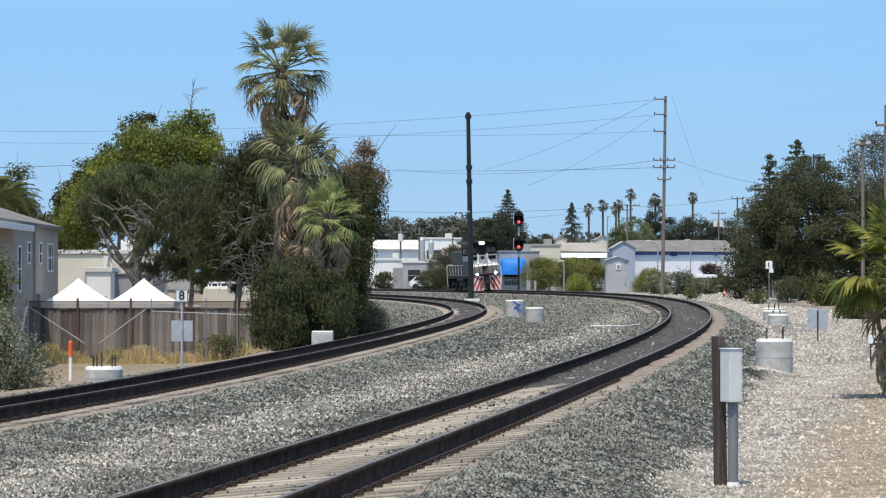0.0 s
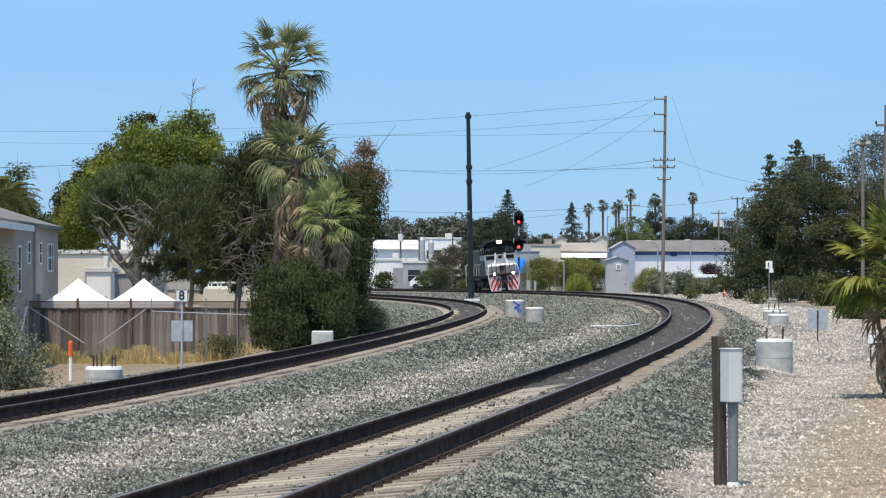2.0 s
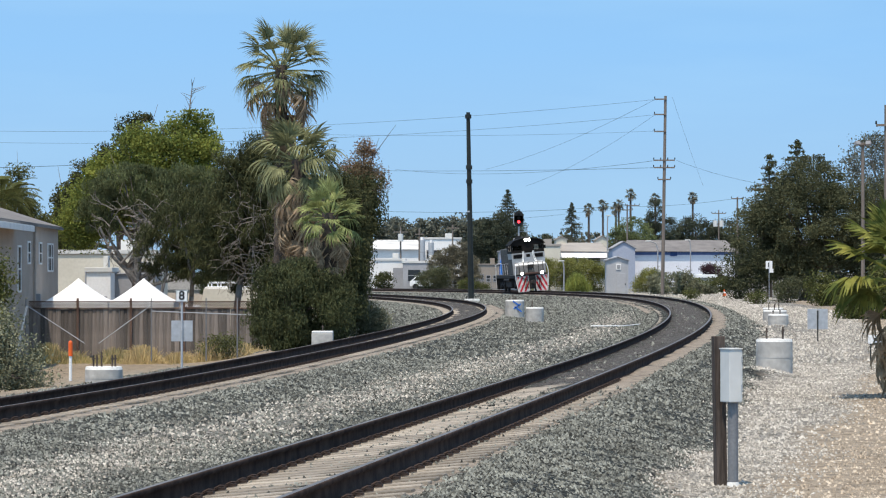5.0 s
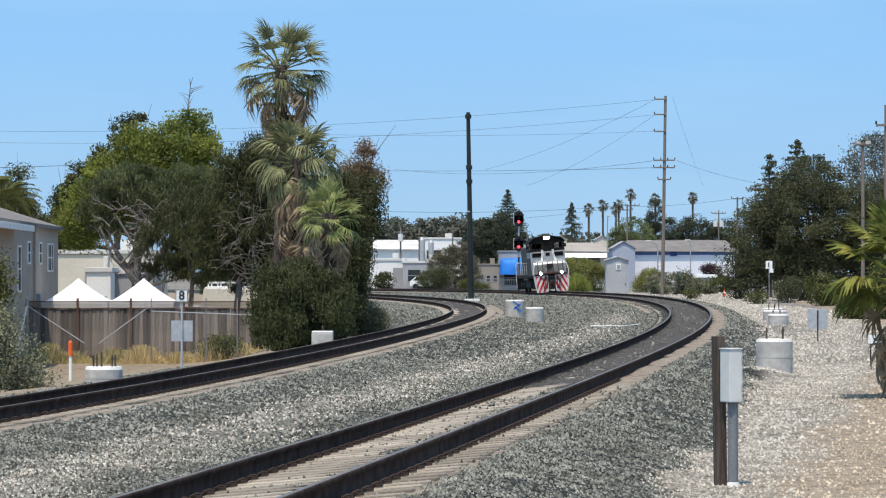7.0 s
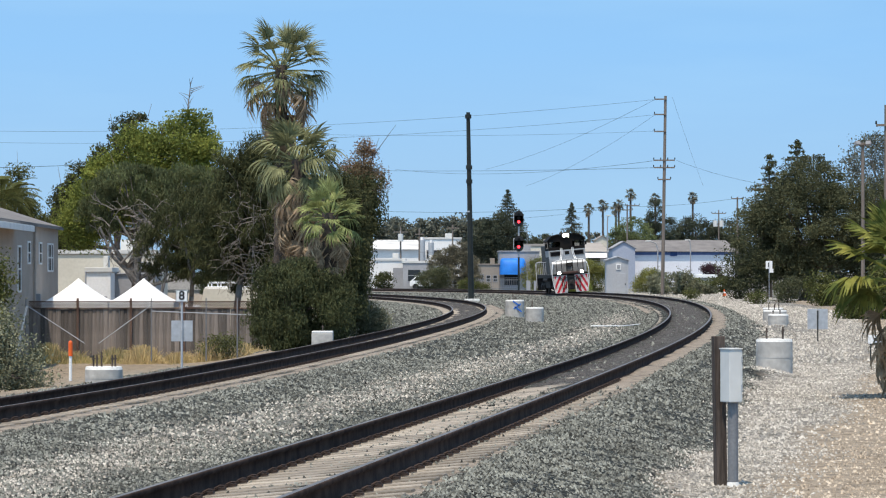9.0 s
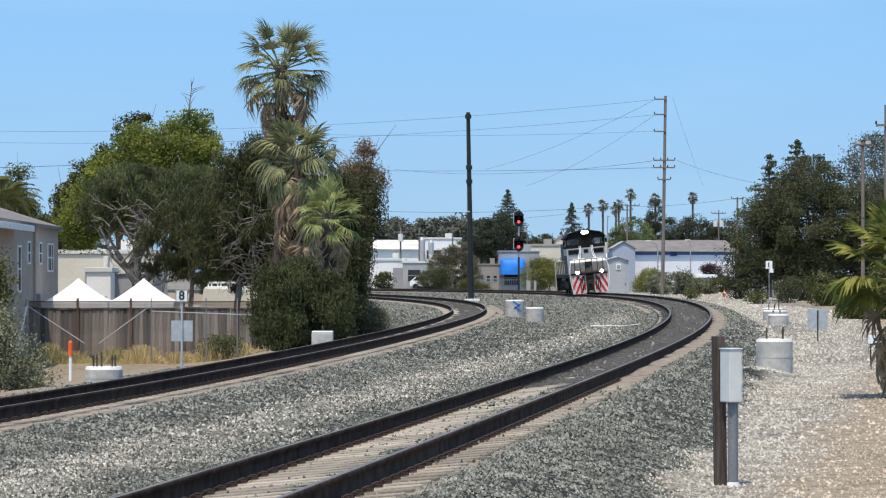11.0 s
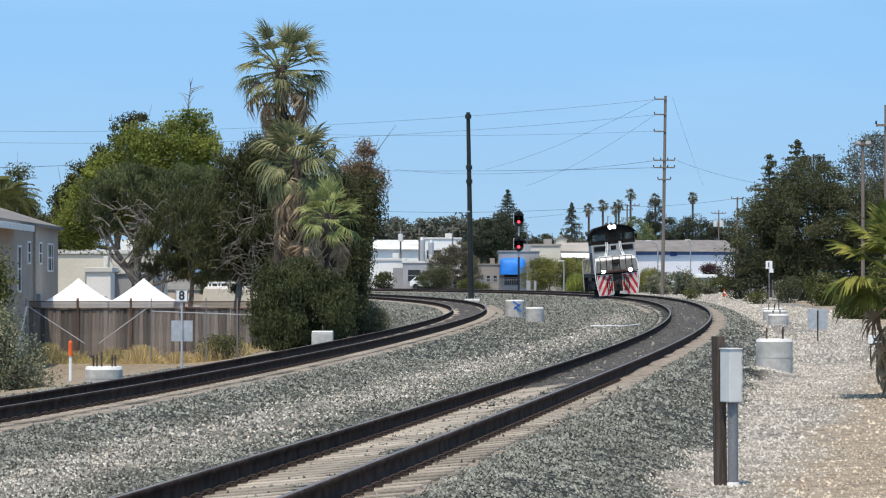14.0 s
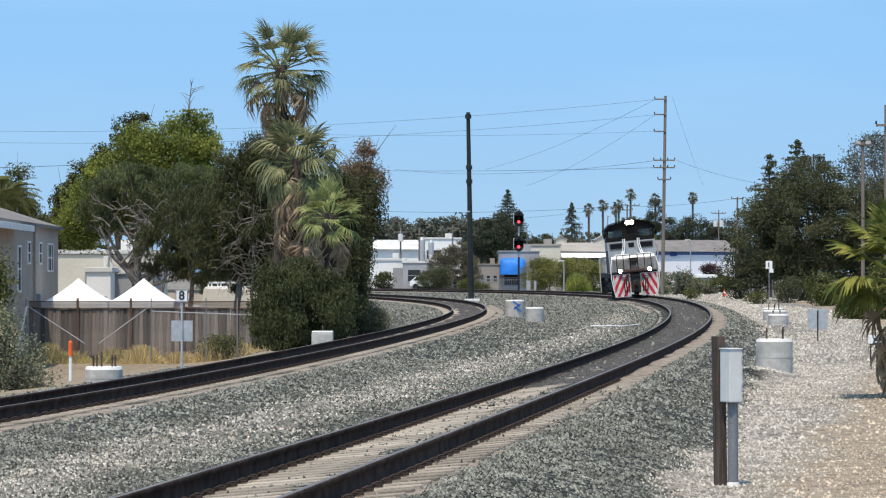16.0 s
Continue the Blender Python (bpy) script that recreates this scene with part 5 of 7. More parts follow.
def traffic_cone(x, d):
    t = empty("traffic_cone", pose(x, d, ground_z(x, d)), "orange traffic cone with a white band", "traffic cone")
    bm = B()
    box(bm, (0.36, 0.36, 0.03), (0, 0, 0.045), bevel=0.008)
    cone(bm, 0.13, 0.1, 0.18, (0, 0, 0.06), seg=14)
    part("body", bm, ORANGE, t)
    bm = B()
    cone(bm, 0.075, 0.03, 0.2, (0, 0, 0.37), seg=14)
    part("tip", bm, ORANGE, t)
    bm = B()
    cone(bm, 0.101, 0.074, 0.13, (0, 0, 0.24), seg=14)
    part("band", bm, WHITE, t)


traffic_cone(20.840, 222.0)


def hose():
    cu = bpy.data.curves.new("pipe", "CURVE")
    cu.dimensions, cu.bevel_depth = "3D", 0.02
    sp = cu.splines.new("POLY")
    sp.points.add(12)
    for k in range(13):
        f = k / 12
        x, y = 4.95 + 2.15 * f, 100.5 + 7.5 * f ** 2.2
        sp.points[k].co = (x, y, ground_z(x, y) + 0.03, 1)
    cu.materials.append(WHITE)
    tagged(new("white_pipe", cu), "thin curved white pipe lying on the ballast", "pipe")


hose()


# ---- wooden fence, chain-link posts, tents ----
def fence():
    d = 110.0
    x0, x1 = -15.344, -6.303
    top, foot = 0.557, -1.15
    t = empty("wooden_fence", pose(0, d, 0), "weathered plank fence topped with a diamond lattice", "fence")
    w = 0.145
    rs = np.random.RandomState(5)
    meshes = []
    for k in range(4):
        bm = B()
        box(bm, (w + 0.014, 0.022, top - foot), (0, 0, (top - foot) / 2), bevel=0.004)
        me = bpy.data.meshes.new("plank")
        bm.to_mesh(me)
        bm.free()
        me.materials.append(FENCE)
        meshes.append(me)
    n = int((x1 - x0) / w)
    for k in range(n):
        ob = new("plank", meshes[k % 4])
        ob.parent = t
        ob.matrix_basis = pose(x0 + (k + 0.5) * w, 0.026 * (k % 2) + rs.normal() * 0.003, foot - rs.uniform(0, 0.03), 0, rs.normal() * 0.5, 0)
    for z in (top + 0.005, 0.805):
        bm = B()
        box(bm, (x1 - x0, 0.05, 0.04), ((x0 + x1) / 2, -0.02, z), bevel=0.005)
        part("rail", bm, LATTICE, t)
    zc, hh = (top + 0.805) / 2, (0.805 - top)
    bm = B()
    m = int((x1 - x0) / 0.09)
    for k in range(m):
        for sgn in (-1, 1):
            box(bm, (0.022, 0.008, hh * 1.36), (x0 + (k + 0.5) * 0.09, -0.008 * sgn, zc), (0, 43 * sgn, 0))
    part("lattice", bm, LATTICE, t, "dark diamond lattice")["kind"] = "stuff"
    for px in np.arange(x0, x1 + 0.1, 1.95):
        bm = B()
        box(bm, (0.09, 0.09, 0.930 - foot), (px, -0.06, (0.930 + foot) / 2), bevel=0.008)
        part("post", bm, LATTICE, t)


fence()


def chain_fence():
    d = 104.0
    t = empty("chain_link_fence", pose(0, d, 0), "galvanised chain-link fence posts, top rail and brace", "fence")
    zr = 0.532
    for x in (-14.468, -10.116, -8.214, -7.136):
        bm = B()
        rod(bm, (x, 0, -1.2), (x, 0, 0.983), 0.024, 8)
        part("post", bm, CONDUIT, t)
    for a, b in (((-10.116, 0, zr), (-6.156, 0, zr - 0.15)), ((-11.939, 0, -0.585), (-10.116, 0, 0.748)), ((-14.468, 0, 0.748), (-12.429, 0, -0.585))):
        bm = B()
        rod(bm, a, b, 0.016, 6)
        part("rail", bm, GALV, t)
    bm = B()
    rs = np.random.RandomState(3)
    x0, x1, z0, z1 = -14.468, -6.156, -1.05, zr - 0.1
    step = 0.12
    k = x0 - (z1 - z0)
    while k < x1:
        for sgn in (-1, 1):
            a, b = max(k, x0), min(k + (z1 - z0), x1)
            if b - a > 0.1:
                za, zb = z0 + (a - k), z0 + (b - k)
                if sgn < 0:
                    za, zb = z1 - (a - k), z1 - (b - k)
                rod(bm, (a, 0, za), (b, 0, zb), 0.0014, 3)
        k += step
    part("mesh", bm, CONDUIT, t)["kind"] = "stuff"
    t2 = empty("white_pole", pose(-14.062, 100.0, -1.1), "leaning white painted pole beside the fence", "pole")
    bm = B()
    rod(bm, (-0.17, 0, 0.25), (0.18, 0, 1.85), 0.035, 8)
    rod(bm, (-0.22, 0, -0.1), (-0.17, 0, 0.25), 0.035, 8)
    part("shaft", bm, WHITE, t2)


chain_fence()


def tent(x, d, w, eave, peak):
    g = -1.1
    t = empty("canopy_tent", pose(x, d, g), "white pop-up canopy tent behind the fence", "tent", "canopy tents")
    bm = B()
    n = 8
    rings = []
    for k in range(n + 1):
        f = k / n
        z = eave - g + (peak - eave) * (f ** 1.25)
        r = w / 2 * (1 - f)
        ring = []
        for c in range(4):
            for j in range(4):
                a, b = [(-1, -1), (1, -1), (1, 1), (-1, 1)][c], [(-1, -1), (1, -1), (1, 1), (-1, 1)][(c + 1) % 4]
                u = j / 4
                sag = -0.06 * math.sin(math.pi * u) * (1 - f)
                ring.append(bm.verts.new(((a[0] * (1 - u) + b[0] * u) * max(r, 0.01), (a[1] * (1 - u) + b[1] * u) * max(r, 0.01), z + sag)))
        rings.append(ring)
    for p, q in zip(rings[:-1], rings[1:]):
        for j in range(16):
            bm.faces.new((p[j], p[(j + 1) % 16], q[(j + 1) % 16], q[j]))
    part("canopy", bm, CANVAS, t, smooth=True)
    for s1, s2 in ((0, -1), (0, 1), (-1, 0), (1, 0)):
        bm = B()
        box(bm, (w if s1 == 0 else 0.012, w if s2 == 0 else 0.012, 0.2), (s1 * w / 2, s2 * w / 2, eave - g - 0.1))
        part("valance", bm, CANVAS, t)
    for sx in (-1, 1):
        for sy in (-1, 1):
            bm = B()
            rod(bm, (sx * w * 0.49, sy * w * 0.49, 0), (sx * w * 0.49, sy * w * 0.49, eave - g), 0.025, 6)
            part("leg", bm, GALV, t)


tent(-13.86, 114.0, 2.49, 0.745, 1.647)
tent(-11.43, 114.5, 2.49, 0.745, 1.647)


# ---- buildings ----
def window(parent, x, y, z, w, h, frame_mat=WHITE, yaw=0, name="window", mullion=True):
    bm = B()
    for u, v, a, b in ((0, h / 2 + 0.03, w + 0.14, 0.07), (0, -h / 2 - 0.03, w + 0.14, 0.07), (-w / 2 - 0.035, 0, 0.07, h), (w / 2 + 0.035, 0, 0.07, h)):
        box(bm, (a, 0.05, b), (u, 0.01, v))
    if mullion:
        box(bm, (w, 0.04, 0.05), (0, 0.012, 0))
    fr = part(name, bm, frame_mat, parent)
    fr.matrix_basis = pose(x, y, z, 0, 0, yaw)
    bm = B()
    box(bm, (w, 0.03, h), (0, 0.02, 0))
    part("pane", bm, WINDOW, fr)
    return fr


def house():
    """Its long wall runs back from beside the view's edge."""
    a = Vector((-14.637, 92.0, 0))
    b = Vector((-15.533, 121.0, 0))
    L = (b - a).length
    ang = math.degrees(math.atan2(b.y - a.y, b.x - a.x))
    t = empty("house", pose(a.x, a.y, -1.15, 0, 0, ang), "grey stucco two-storey house with white-framed windows", "house")
    H = 4.75
    bm = B()
    box(bm, (L, 6.0, H), (L / 2, 3.0, H / 2), bevel=0.02)
    part("wall", bm, STUCCO, t)
    bm = B()
    prism(bm, [(-0.15, H), (6.15, H), (6.15, H + 0.1), (3.0, H + 1.1), (-0.15, H + 0.1)], L + 0.3, pose(-0.15, 0, 0, 0, 0, 0) @ Matrix(((0, 1, 0, 0), (1, 0, 0, 0), (0, 0, 1, 0), (0, 0, 0, 1))))
    part("roof", bm, ROOF, t)
    bm = B()
    box(bm, (L + 0.3, 0.06, 0.1), (L / 2, -0.17, H + 0.02))
    part("gutter", bm, ROOF, t)
    for f, w, h, z in ((0.505, 0.9, 1.55, 3.15), (0.615, 0.8, 0.72, 3.75), (0.755, 0.8, 0.72, 3.75), (0.885, 1.9, 1.0, 3.6)):
        window(t, L * f, -0.03, z, w, h)
    bm = B()
    box(bm, (0.05, 0.03, 1.1), (L * 0.885, -0.06, 3.6))
    part("mullion", bm, WHITE, t)
    bm = B()
    rod(bm, (L * 0.665, -0.08, 0), (L * 0.665, -0.08, H), 0.05, 8)
    part("downpipe", bm, STUCCO, t)
    bm = B()
    box(bm, (0.3, 0.2, 0.45), (L * 0.7, -0.1, 2.0), bevel=0.02)
    part("meter", bm, GREYWALL, t)
    bm = B()
    box(bm, (L * 0.5, 0.7, 0.12), (L * 0.2, -0.35, H - 0.12), (4, 0, 0))
    box(bm, (L * 0.5, 0.06, 0.2), (L * 0.2, -0.7, H - 0.2))
    part("porch_roof", bm, WHITE, t)
    for f in (0.0,):
        bm = B()
        rod(bm, (L * f, -0.6, 0), (L * f, -0.6, H - 0.2), 0.05, 8)
        part("porch_post", bm, WHITE, t)
    for f in (0.3, 0.5, 0.66):
        bm = B()
        cone(bm, 0.1, 0.09, 0.5, (L * f, 1.3, H + 0.3), seg=10)
        part("roof_vent", bm, GALV, t)


house()


def block(label, px0, px1, top, d, depth, wall, roof=ROOF_LIGHT, windows=(), doors=(), base=0.0, gable=0.0, category="building", parapet=0.25, name="building"):
    """A plain building: x from px0 to px1, roof edge at top, front at distance d; windows are fraction, z, w, h."""
    t = empty(name, pose((px0 + px1) / 2, d, base), label, category)
    w, h = px1 - px0, top - base
    bm = B()
    box(bm, (w, depth, h + 0.5), (0, depth / 2, h / 2 - 0.25), bevel=0.03)
    part("wall", bm, wall, t)
    bm = B()
    if gable:
        prism(bm, [(-w / 2 - 0.4, h), (w / 2 + 0.4, h), (w / 2 + 0.4, h + 0.12), (w / 2 - 0.5, h + gable), (-w / 2 + 0.5, h + gable), (-w / 2 - 0.4, h + 0.12)], depth + 0.8, pose(0, -0.4, 0))
        for v in bm.verts:
            if v.co.z > h + gable * 0.9:
                v.co.y = depth / 2 + (v.co.y - depth / 2) * 0.05
    else:
        box(bm, (w + 0.2, depth + 0.2, parapet), (0, depth / 2, h + parapet / 2), bevel=0.03)
        box(bm, (w * 0.2, depth * 0.3, 0.6), (w * 0.2, depth * 0.5, h + parapet + 0.3), bevel=0.03)
    part("roof", bm, roof, t)
    for f, z, ww, hh in windows:
        window(t, -w / 2 + w * f, -0.03, z, ww, hh, GREYWALL)
    for f, ww, hh, mat in doors:
        bm = B()
        box(bm, (ww, 0.1, hh), (-w / 2 + w * f, -0.04, hh / 2), bevel=0.01)
        part("door", bm, mat, t)
    return t


# beyond the fence
block("cream flat-roofed building behind the tents", -22.177, -16.535, 2.911, 172.0, 8, CREAM, windows=((0.47, 2.6, 1.9, 0.9), (0.8, 2.2, 0.9, 0.9)), base=-1.1)
block("white storage shed behind the tents", -18.793, -17.513, 1.876, 158.0, 3, STUCCO_WHITE, base=-1.1, doors=((0.5, 0.9, 1.7, GREYWALL),), category="shed", name="shed")
block("grey container-like shed behind the tents", -17.674, -15.321, 1.755, 160.0, 3, GREYWALL, GREYWALL, base=-1.1, category="shed", name="shed", parapet=0.08)


def parked_car(label, x, d, mat, length=4.3):
    t = empty("parked_car", pose(x, d, ground_z(x, d)), label, "car", "parked cars")
    h = length / 2
    bm = B()
    prism(bm, [(-h, 0.35), (h, 0.35), (h, 0.8), (h * 0.55, 0.95), (h * 0.25, 1.42), (-h * 0.55, 1.45), (-h * 0.92, 0.95), (-h, 0.85)], 1.7)
    bmesh.ops.bevel(bm, geom=bm.edges[:], offset=0.06, segments=2, affect="EDGES")
    part("body", bm, mat, t)
    bm = B()
    prism(bm, [(-h * 0.8, 0.97), (h * 0.45, 0.97), (h * 0.22, 1.34), (-h * 0.52, 1.37)], 1.74, pose(0, -0.02, 0))
    part("windows", bm, WINDOW, t)
    for u in (-h * 0.62, h * 0.62):
        for y in (-0.03, 1.55):
            bm = B()
            rod(bm, (u, y, 0.32), (u, y + 0.2, 0.32), 0.32, 16)
            part("wheel", bm, BLACK, t)


def parked_rv():
    x, d = -8.78, 128.0
    t = empty("camper_van", pose(x, d, -1.1) @ Matrix.Scale(1.14, 4), "cream camper van with a white roof rack, parked behind the fence", "camper van")
    bm = B()
    prism(bm, [(-1.35, 0.45), (1.3, 0.45), (1.35, 1.0), (1.2, 1.3), (1.0, 2.02), (-1.25, 2.05), (-1.4, 1.2)], 2.0, pose(0, 0, 0))
    bmesh.ops.bevel(bm, geom=bm.edges[:], offset=0.06, segments=2, affect="EDGES")
    part("body", bm, CREAM, t)
    bm = B()
    for y in (0.2, 1.8):
        rod(bm, (-1.1, y, 2.22), (1.0, y, 2.22), 0.03, 6)
        for k in range(7):
            rod(bm, (-1.1 + k * 0.35, y, 2.03), (-1.1 + k * 0.35, y, 2.22), 0.025, 6)
    part("roof_rack", bm, WHITE, t)
    bm = B()
    box(bm, (2.3, 1.9, 0.42), (-0.1, 1.0, 1.86), bevel=0.1)
    part("raised_top", bm, WHITE, t, "white raised top with small windows")
    for k in range(7):
        bm = B()
        box(bm, (0.17, 0.04, 0.17), (-1.05 + k * 0.32, 0.03, 1.84), bevel=0.02)
        part("window", bm, WINDOW, t)
    for u in (-0.85, 0.85):
        for y in (0.05, 1.8):
            bm = B()
            rod(bm, (u, y, 0.33), (u, y + 0.18, 0.33), 0.33, 18)
            part("wheel", bm, BLACK, t)


parked_rv()
parked_car("white pickup parked behind the fence", -11.4, 139.0, WHITE, 2.6)

# beyond the main track
block("white industrial building with a flat roof", -7.480, -4.102, 3.056, 320.0, 10, STUCCO_WHITE, doors=((0.8, 1.1, 2.2, GREYWALL),), base=0.1)
block("low grey block building with one window", -4.256, 0.360, 2.809, 318.0, 12, GREYWALL, ROOF_LIGHT, windows=((0.26, 1.4, 1.3, 1.2),), base=0.1)
block("large white warehouse with a pale sloping roof", -9.046, -2.735, 4.647, 372.0, 20, STUCCO_WHITE, ROOF_LIGHT, base=0.1, gable=1.3)
block("white warehouse with a stepped roof", -2.794, 2.292, 5.995, 380.0, 20, STUCCO_WHITE, ROOF_LIGHT, windows=((0.3, 4.0, 1.5, 1.0),), base=0.1)
block("tan block building with small square windows", 3.646, 5.881, 2.616, 312.0, 9, STUCCO_TAN, STUCCO_TAN, windows=((0.2, 1.2, 0.22, 0.6), (0.48, 1.1, 0.36, 0.6), (0.8, 1.1, 0.36, 0.6)), base=0.1, parapet=0.12)
shop = block("grey shop building with a rounded blue awning", 5.881, 10.057, 3.969, 312.4, 9, GREYWALL, GREYWALL, windows=((0.3, 1.2, 1.5, 1.6),), base=0.1, parapet=0.12)
bm = B()
rows = []
for a in np.linspace(0, math.pi / 2, 9):
    rows.append([bm.verts.new((-0.7 + 1.4 * math.copysign(abs(math.cos(b)) ** 0.45, math.cos(b)) * (0.72 + 0.28 * math.cos(a) ** 0.5),
                               -1.3 * math.sin(b) ** 0.6 * math.cos(a) ** 0.45, 1.5 + 1.7 * math.sin(a))) for b in np.linspace(0, math.pi, 17)])
for lo, hi in zip(rows[:-1], rows[1:]):
    for k in range(16):
        bm.faces.new((lo[k], lo[k + 1], hi[k + 1], hi[k]))
part("awning", bm, AWNING, shop, "rounded bright blue awning", smooth=True)
block("long cream flat-roofed building", 8.904, 13.135, 4.752, 335.0, 10, CREAM, ROOF_TAN, base=0.1)
pale_hall = block("long white building with a tan roof behind the hedge", 13.203, 18.650, 4.154, 340.0, 12, STUCCO_WHITE, ROOF_TAN, base=0.1, gable=1.1, windows=((0.12, 3.1, 0.7, 0.3), (0.3, 3.1, 0.7, 0.3), (0.48, 3.1, 0.7, 0.3), (0.72, 3.1, 1.3, 0.45)))
bm = B()
box(bm, (5.3, 1.3, 0.05), (0, -0.6, 3.72), (33, 0, 0), bevel=0.01)
lean_to = part("lean_to_roof", bm, STUCCO_WHITE, pale_hall, "white sheet-metal lean-to roof")
for k in range(9):
    bm = B()
    box(bm, (0.05, 1.3, 0.09), (-2.5 + 0.62 * k, -0.6, 3.72), (33, 0, 0))
    part("rib", bm, STUCCO_WHITE, lean_to)
hall = block("long pale blue hall with a grey shingle roof", 20.155, 32.098, 4.088, 330.0, 12, STUCCO_BLUE, ROOF, base=0.1, gable=1.35, doors=((0.48, 0.7, 1.3, STUCCO_TAN),))
bm = B()
box(bm, (32.098 - 20.155, 0.06, 0.32), (0, -0.05, 4.088 - 0.28))
part("fascia", bm, material("blue_trim", (0.10, 0.16, 0.33), (0.08, 0.13, 0.28), 1, 0.6), hall, "dark blue fascia band")
bm = B()
box(bm, (0.75, 0.1, 0.55), (25.380 - (20.155 + 32.098) / 2, -0.1, 3.901 - 0.1), bevel=0.02)
part("sign_panel", bm, material("blue_panel", (0.03, 0.07, 0.2), (0.02, 0.05, 0.16), 2, 0.5), hall, "small dark blue sign panel")


def gabled(label, x0, x1, eave, peak, d, depth, wall, roof, name="shed", category="shed", door=None, vent=None):
    g = ground_z((x0 + x1) / 2, d)
    w = x1 - x0
    t = empty(name, pose((x0 + x1) / 2, d, g), label, category)
    bm = B()
    prism(bm, [(-w / 2, -0.3), (w / 2, -0.3), (w / 2, eave - g), (0, peak - g - 0.06), (-w / 2, eave - g)], depth)
    part("wall", bm, wall, t)
    for sgn in (-1, 1):
        bm = B()
        prism(bm, [(0, peak - g), (sgn * (w / 2 + 0.14), eave - g - 0.06), (sgn * (w / 2 + 0.14), eave - g + 0.02), (0, peak - g + 0.08)], depth + 0.3, pose(0, -0.15, 0))
        part("roof", bm, roof, t)
    if door:
        bm = B()
        box(bm, (door[1], 0.05, door[2]), (door[0], -0.02, door[2] / 2 + 0.05), bevel=0.01)
        p = part("door", bm, wall, t)
        bm = B()
        box(bm, (0.05, 0.06, 0.16), (door[0] + door[1] * 0.38, -0.06, door[2] * 0.5))
        part("handle", bm, BLACK, p)
    if vent:
        bm = B()
        box(bm, (vent[1], 0.06, vent[2]), (vent[0], -0.03, vent[3]), bevel=0.01)
        part("vent", bm, STUCCO_WHITE, t)
        bm = B()
        box(bm, (vent[1] * 0.7, 0.02, vent[2] * 0.6), (vent[0], -0.07, vent[3]))
        part("louvre", bm, GREYWALL, t)
    return t


SHEDGREY = material("signal_house_grey", (0.40, 0.40, 0.41), (0.34, 0.34, 0.35), 0.5, 0.6, fine=8)
gabled("grey metal signal equipment shed beside the curve", 13.619, 15.457, 2.851, 3.134, 250.0, 2.2, SHEDGREY, SHEDGREY, door=(0.35, 0.8, 1.7), vent=(0.1, 0.42, 0.5, 2.3))
gabled("pale blue gabled house front beside the long hall", 18.209, 20.637, 4.399, 5.127, 322.0, 8, STUCCO_SLATE, GREYWALL, name="house", category="house", vent=(0, 0.5, 0.5, 2.8))
gabled("cream cupola above the long pale building", 13.007, 14.242, 5.618, 5.943, 345.0, 5, CREAM, ROOF_TAN, name="building", category="building")
gabled("cream raised roof house", 17.726, 19.100, 5.574, 6.032, 347.0, 5, CREAM, ROOF_TAN, name="building", category="building")
for px, pw, pt in ((747, 0.34, 425), (763, 0.32, 430)):
    x = (px - 784) * 352 / 5305
    t = empty("storage_silo", pose(x, 352.0, 0.1), "grey metal silo on the warehouse roof line", "silo", "silos")
    bm = B()
    cone(bm, pw, pw, 1.9013 + (481.15 - pt) * 352 / 5305 - 0.1, seg=20)
    cone(bm, pw, 0.15, 0.35, (0, 0, 1.9013 + (481.15 - pt) * 352 / 5305 - 0.1), seg=20)
    part("tank", bm, GALV, t)
    for k in range(3):
        bm = B()
        cone(bm, pw * 1.03, pw * 1.03, 0.06, (0, 0, 2.2 + k * 0.9), seg=20)
        part("band", bm, GREYWALL, t)


parked_car("white parked car behind the hedge", 27.031, 300.0, WHITE)
parked_car("white parked car beside the industrial building", -1.906, 316.0, WHITE, 3.2)
parked_car("silver parked car by the shop fence", 1.277, 308.0, GALV)


def iron_fence():
    t = empty("metal_fence", pose(0, 296.0, 0.0), "low grey metal picket fence before the shop", "fence")
    x0, x1 = 3.236, 10.099
    g = ground_z((x0 + x1) / 2, 296.0)
    for z in (0.25, 1.1):
        bm = B()
        box(bm, (x1 - x0, 0.04, 0.05), ((x0 + x1) / 2, 0, g + z))
        part("rail", bm, CONDUIT, t)
    n = int((x1 - x0) / 0.22)
    bm = B()
    box(bm, (0.035, 0.03, 1.3), (0, 0, 0.65))
    me = bpy.data.meshes.new("picket")
    bm.to_mesh(me)
    bm.free()
    me.materials.append(CONDUIT)
    for k in range(n + 1):
        ob = new("picket", me)
        ob.parent = t
        ob.matrix_basis = pose(x0 + (x1 - x0) * k / n, -0.04, g - 0.02)


iron_fence()


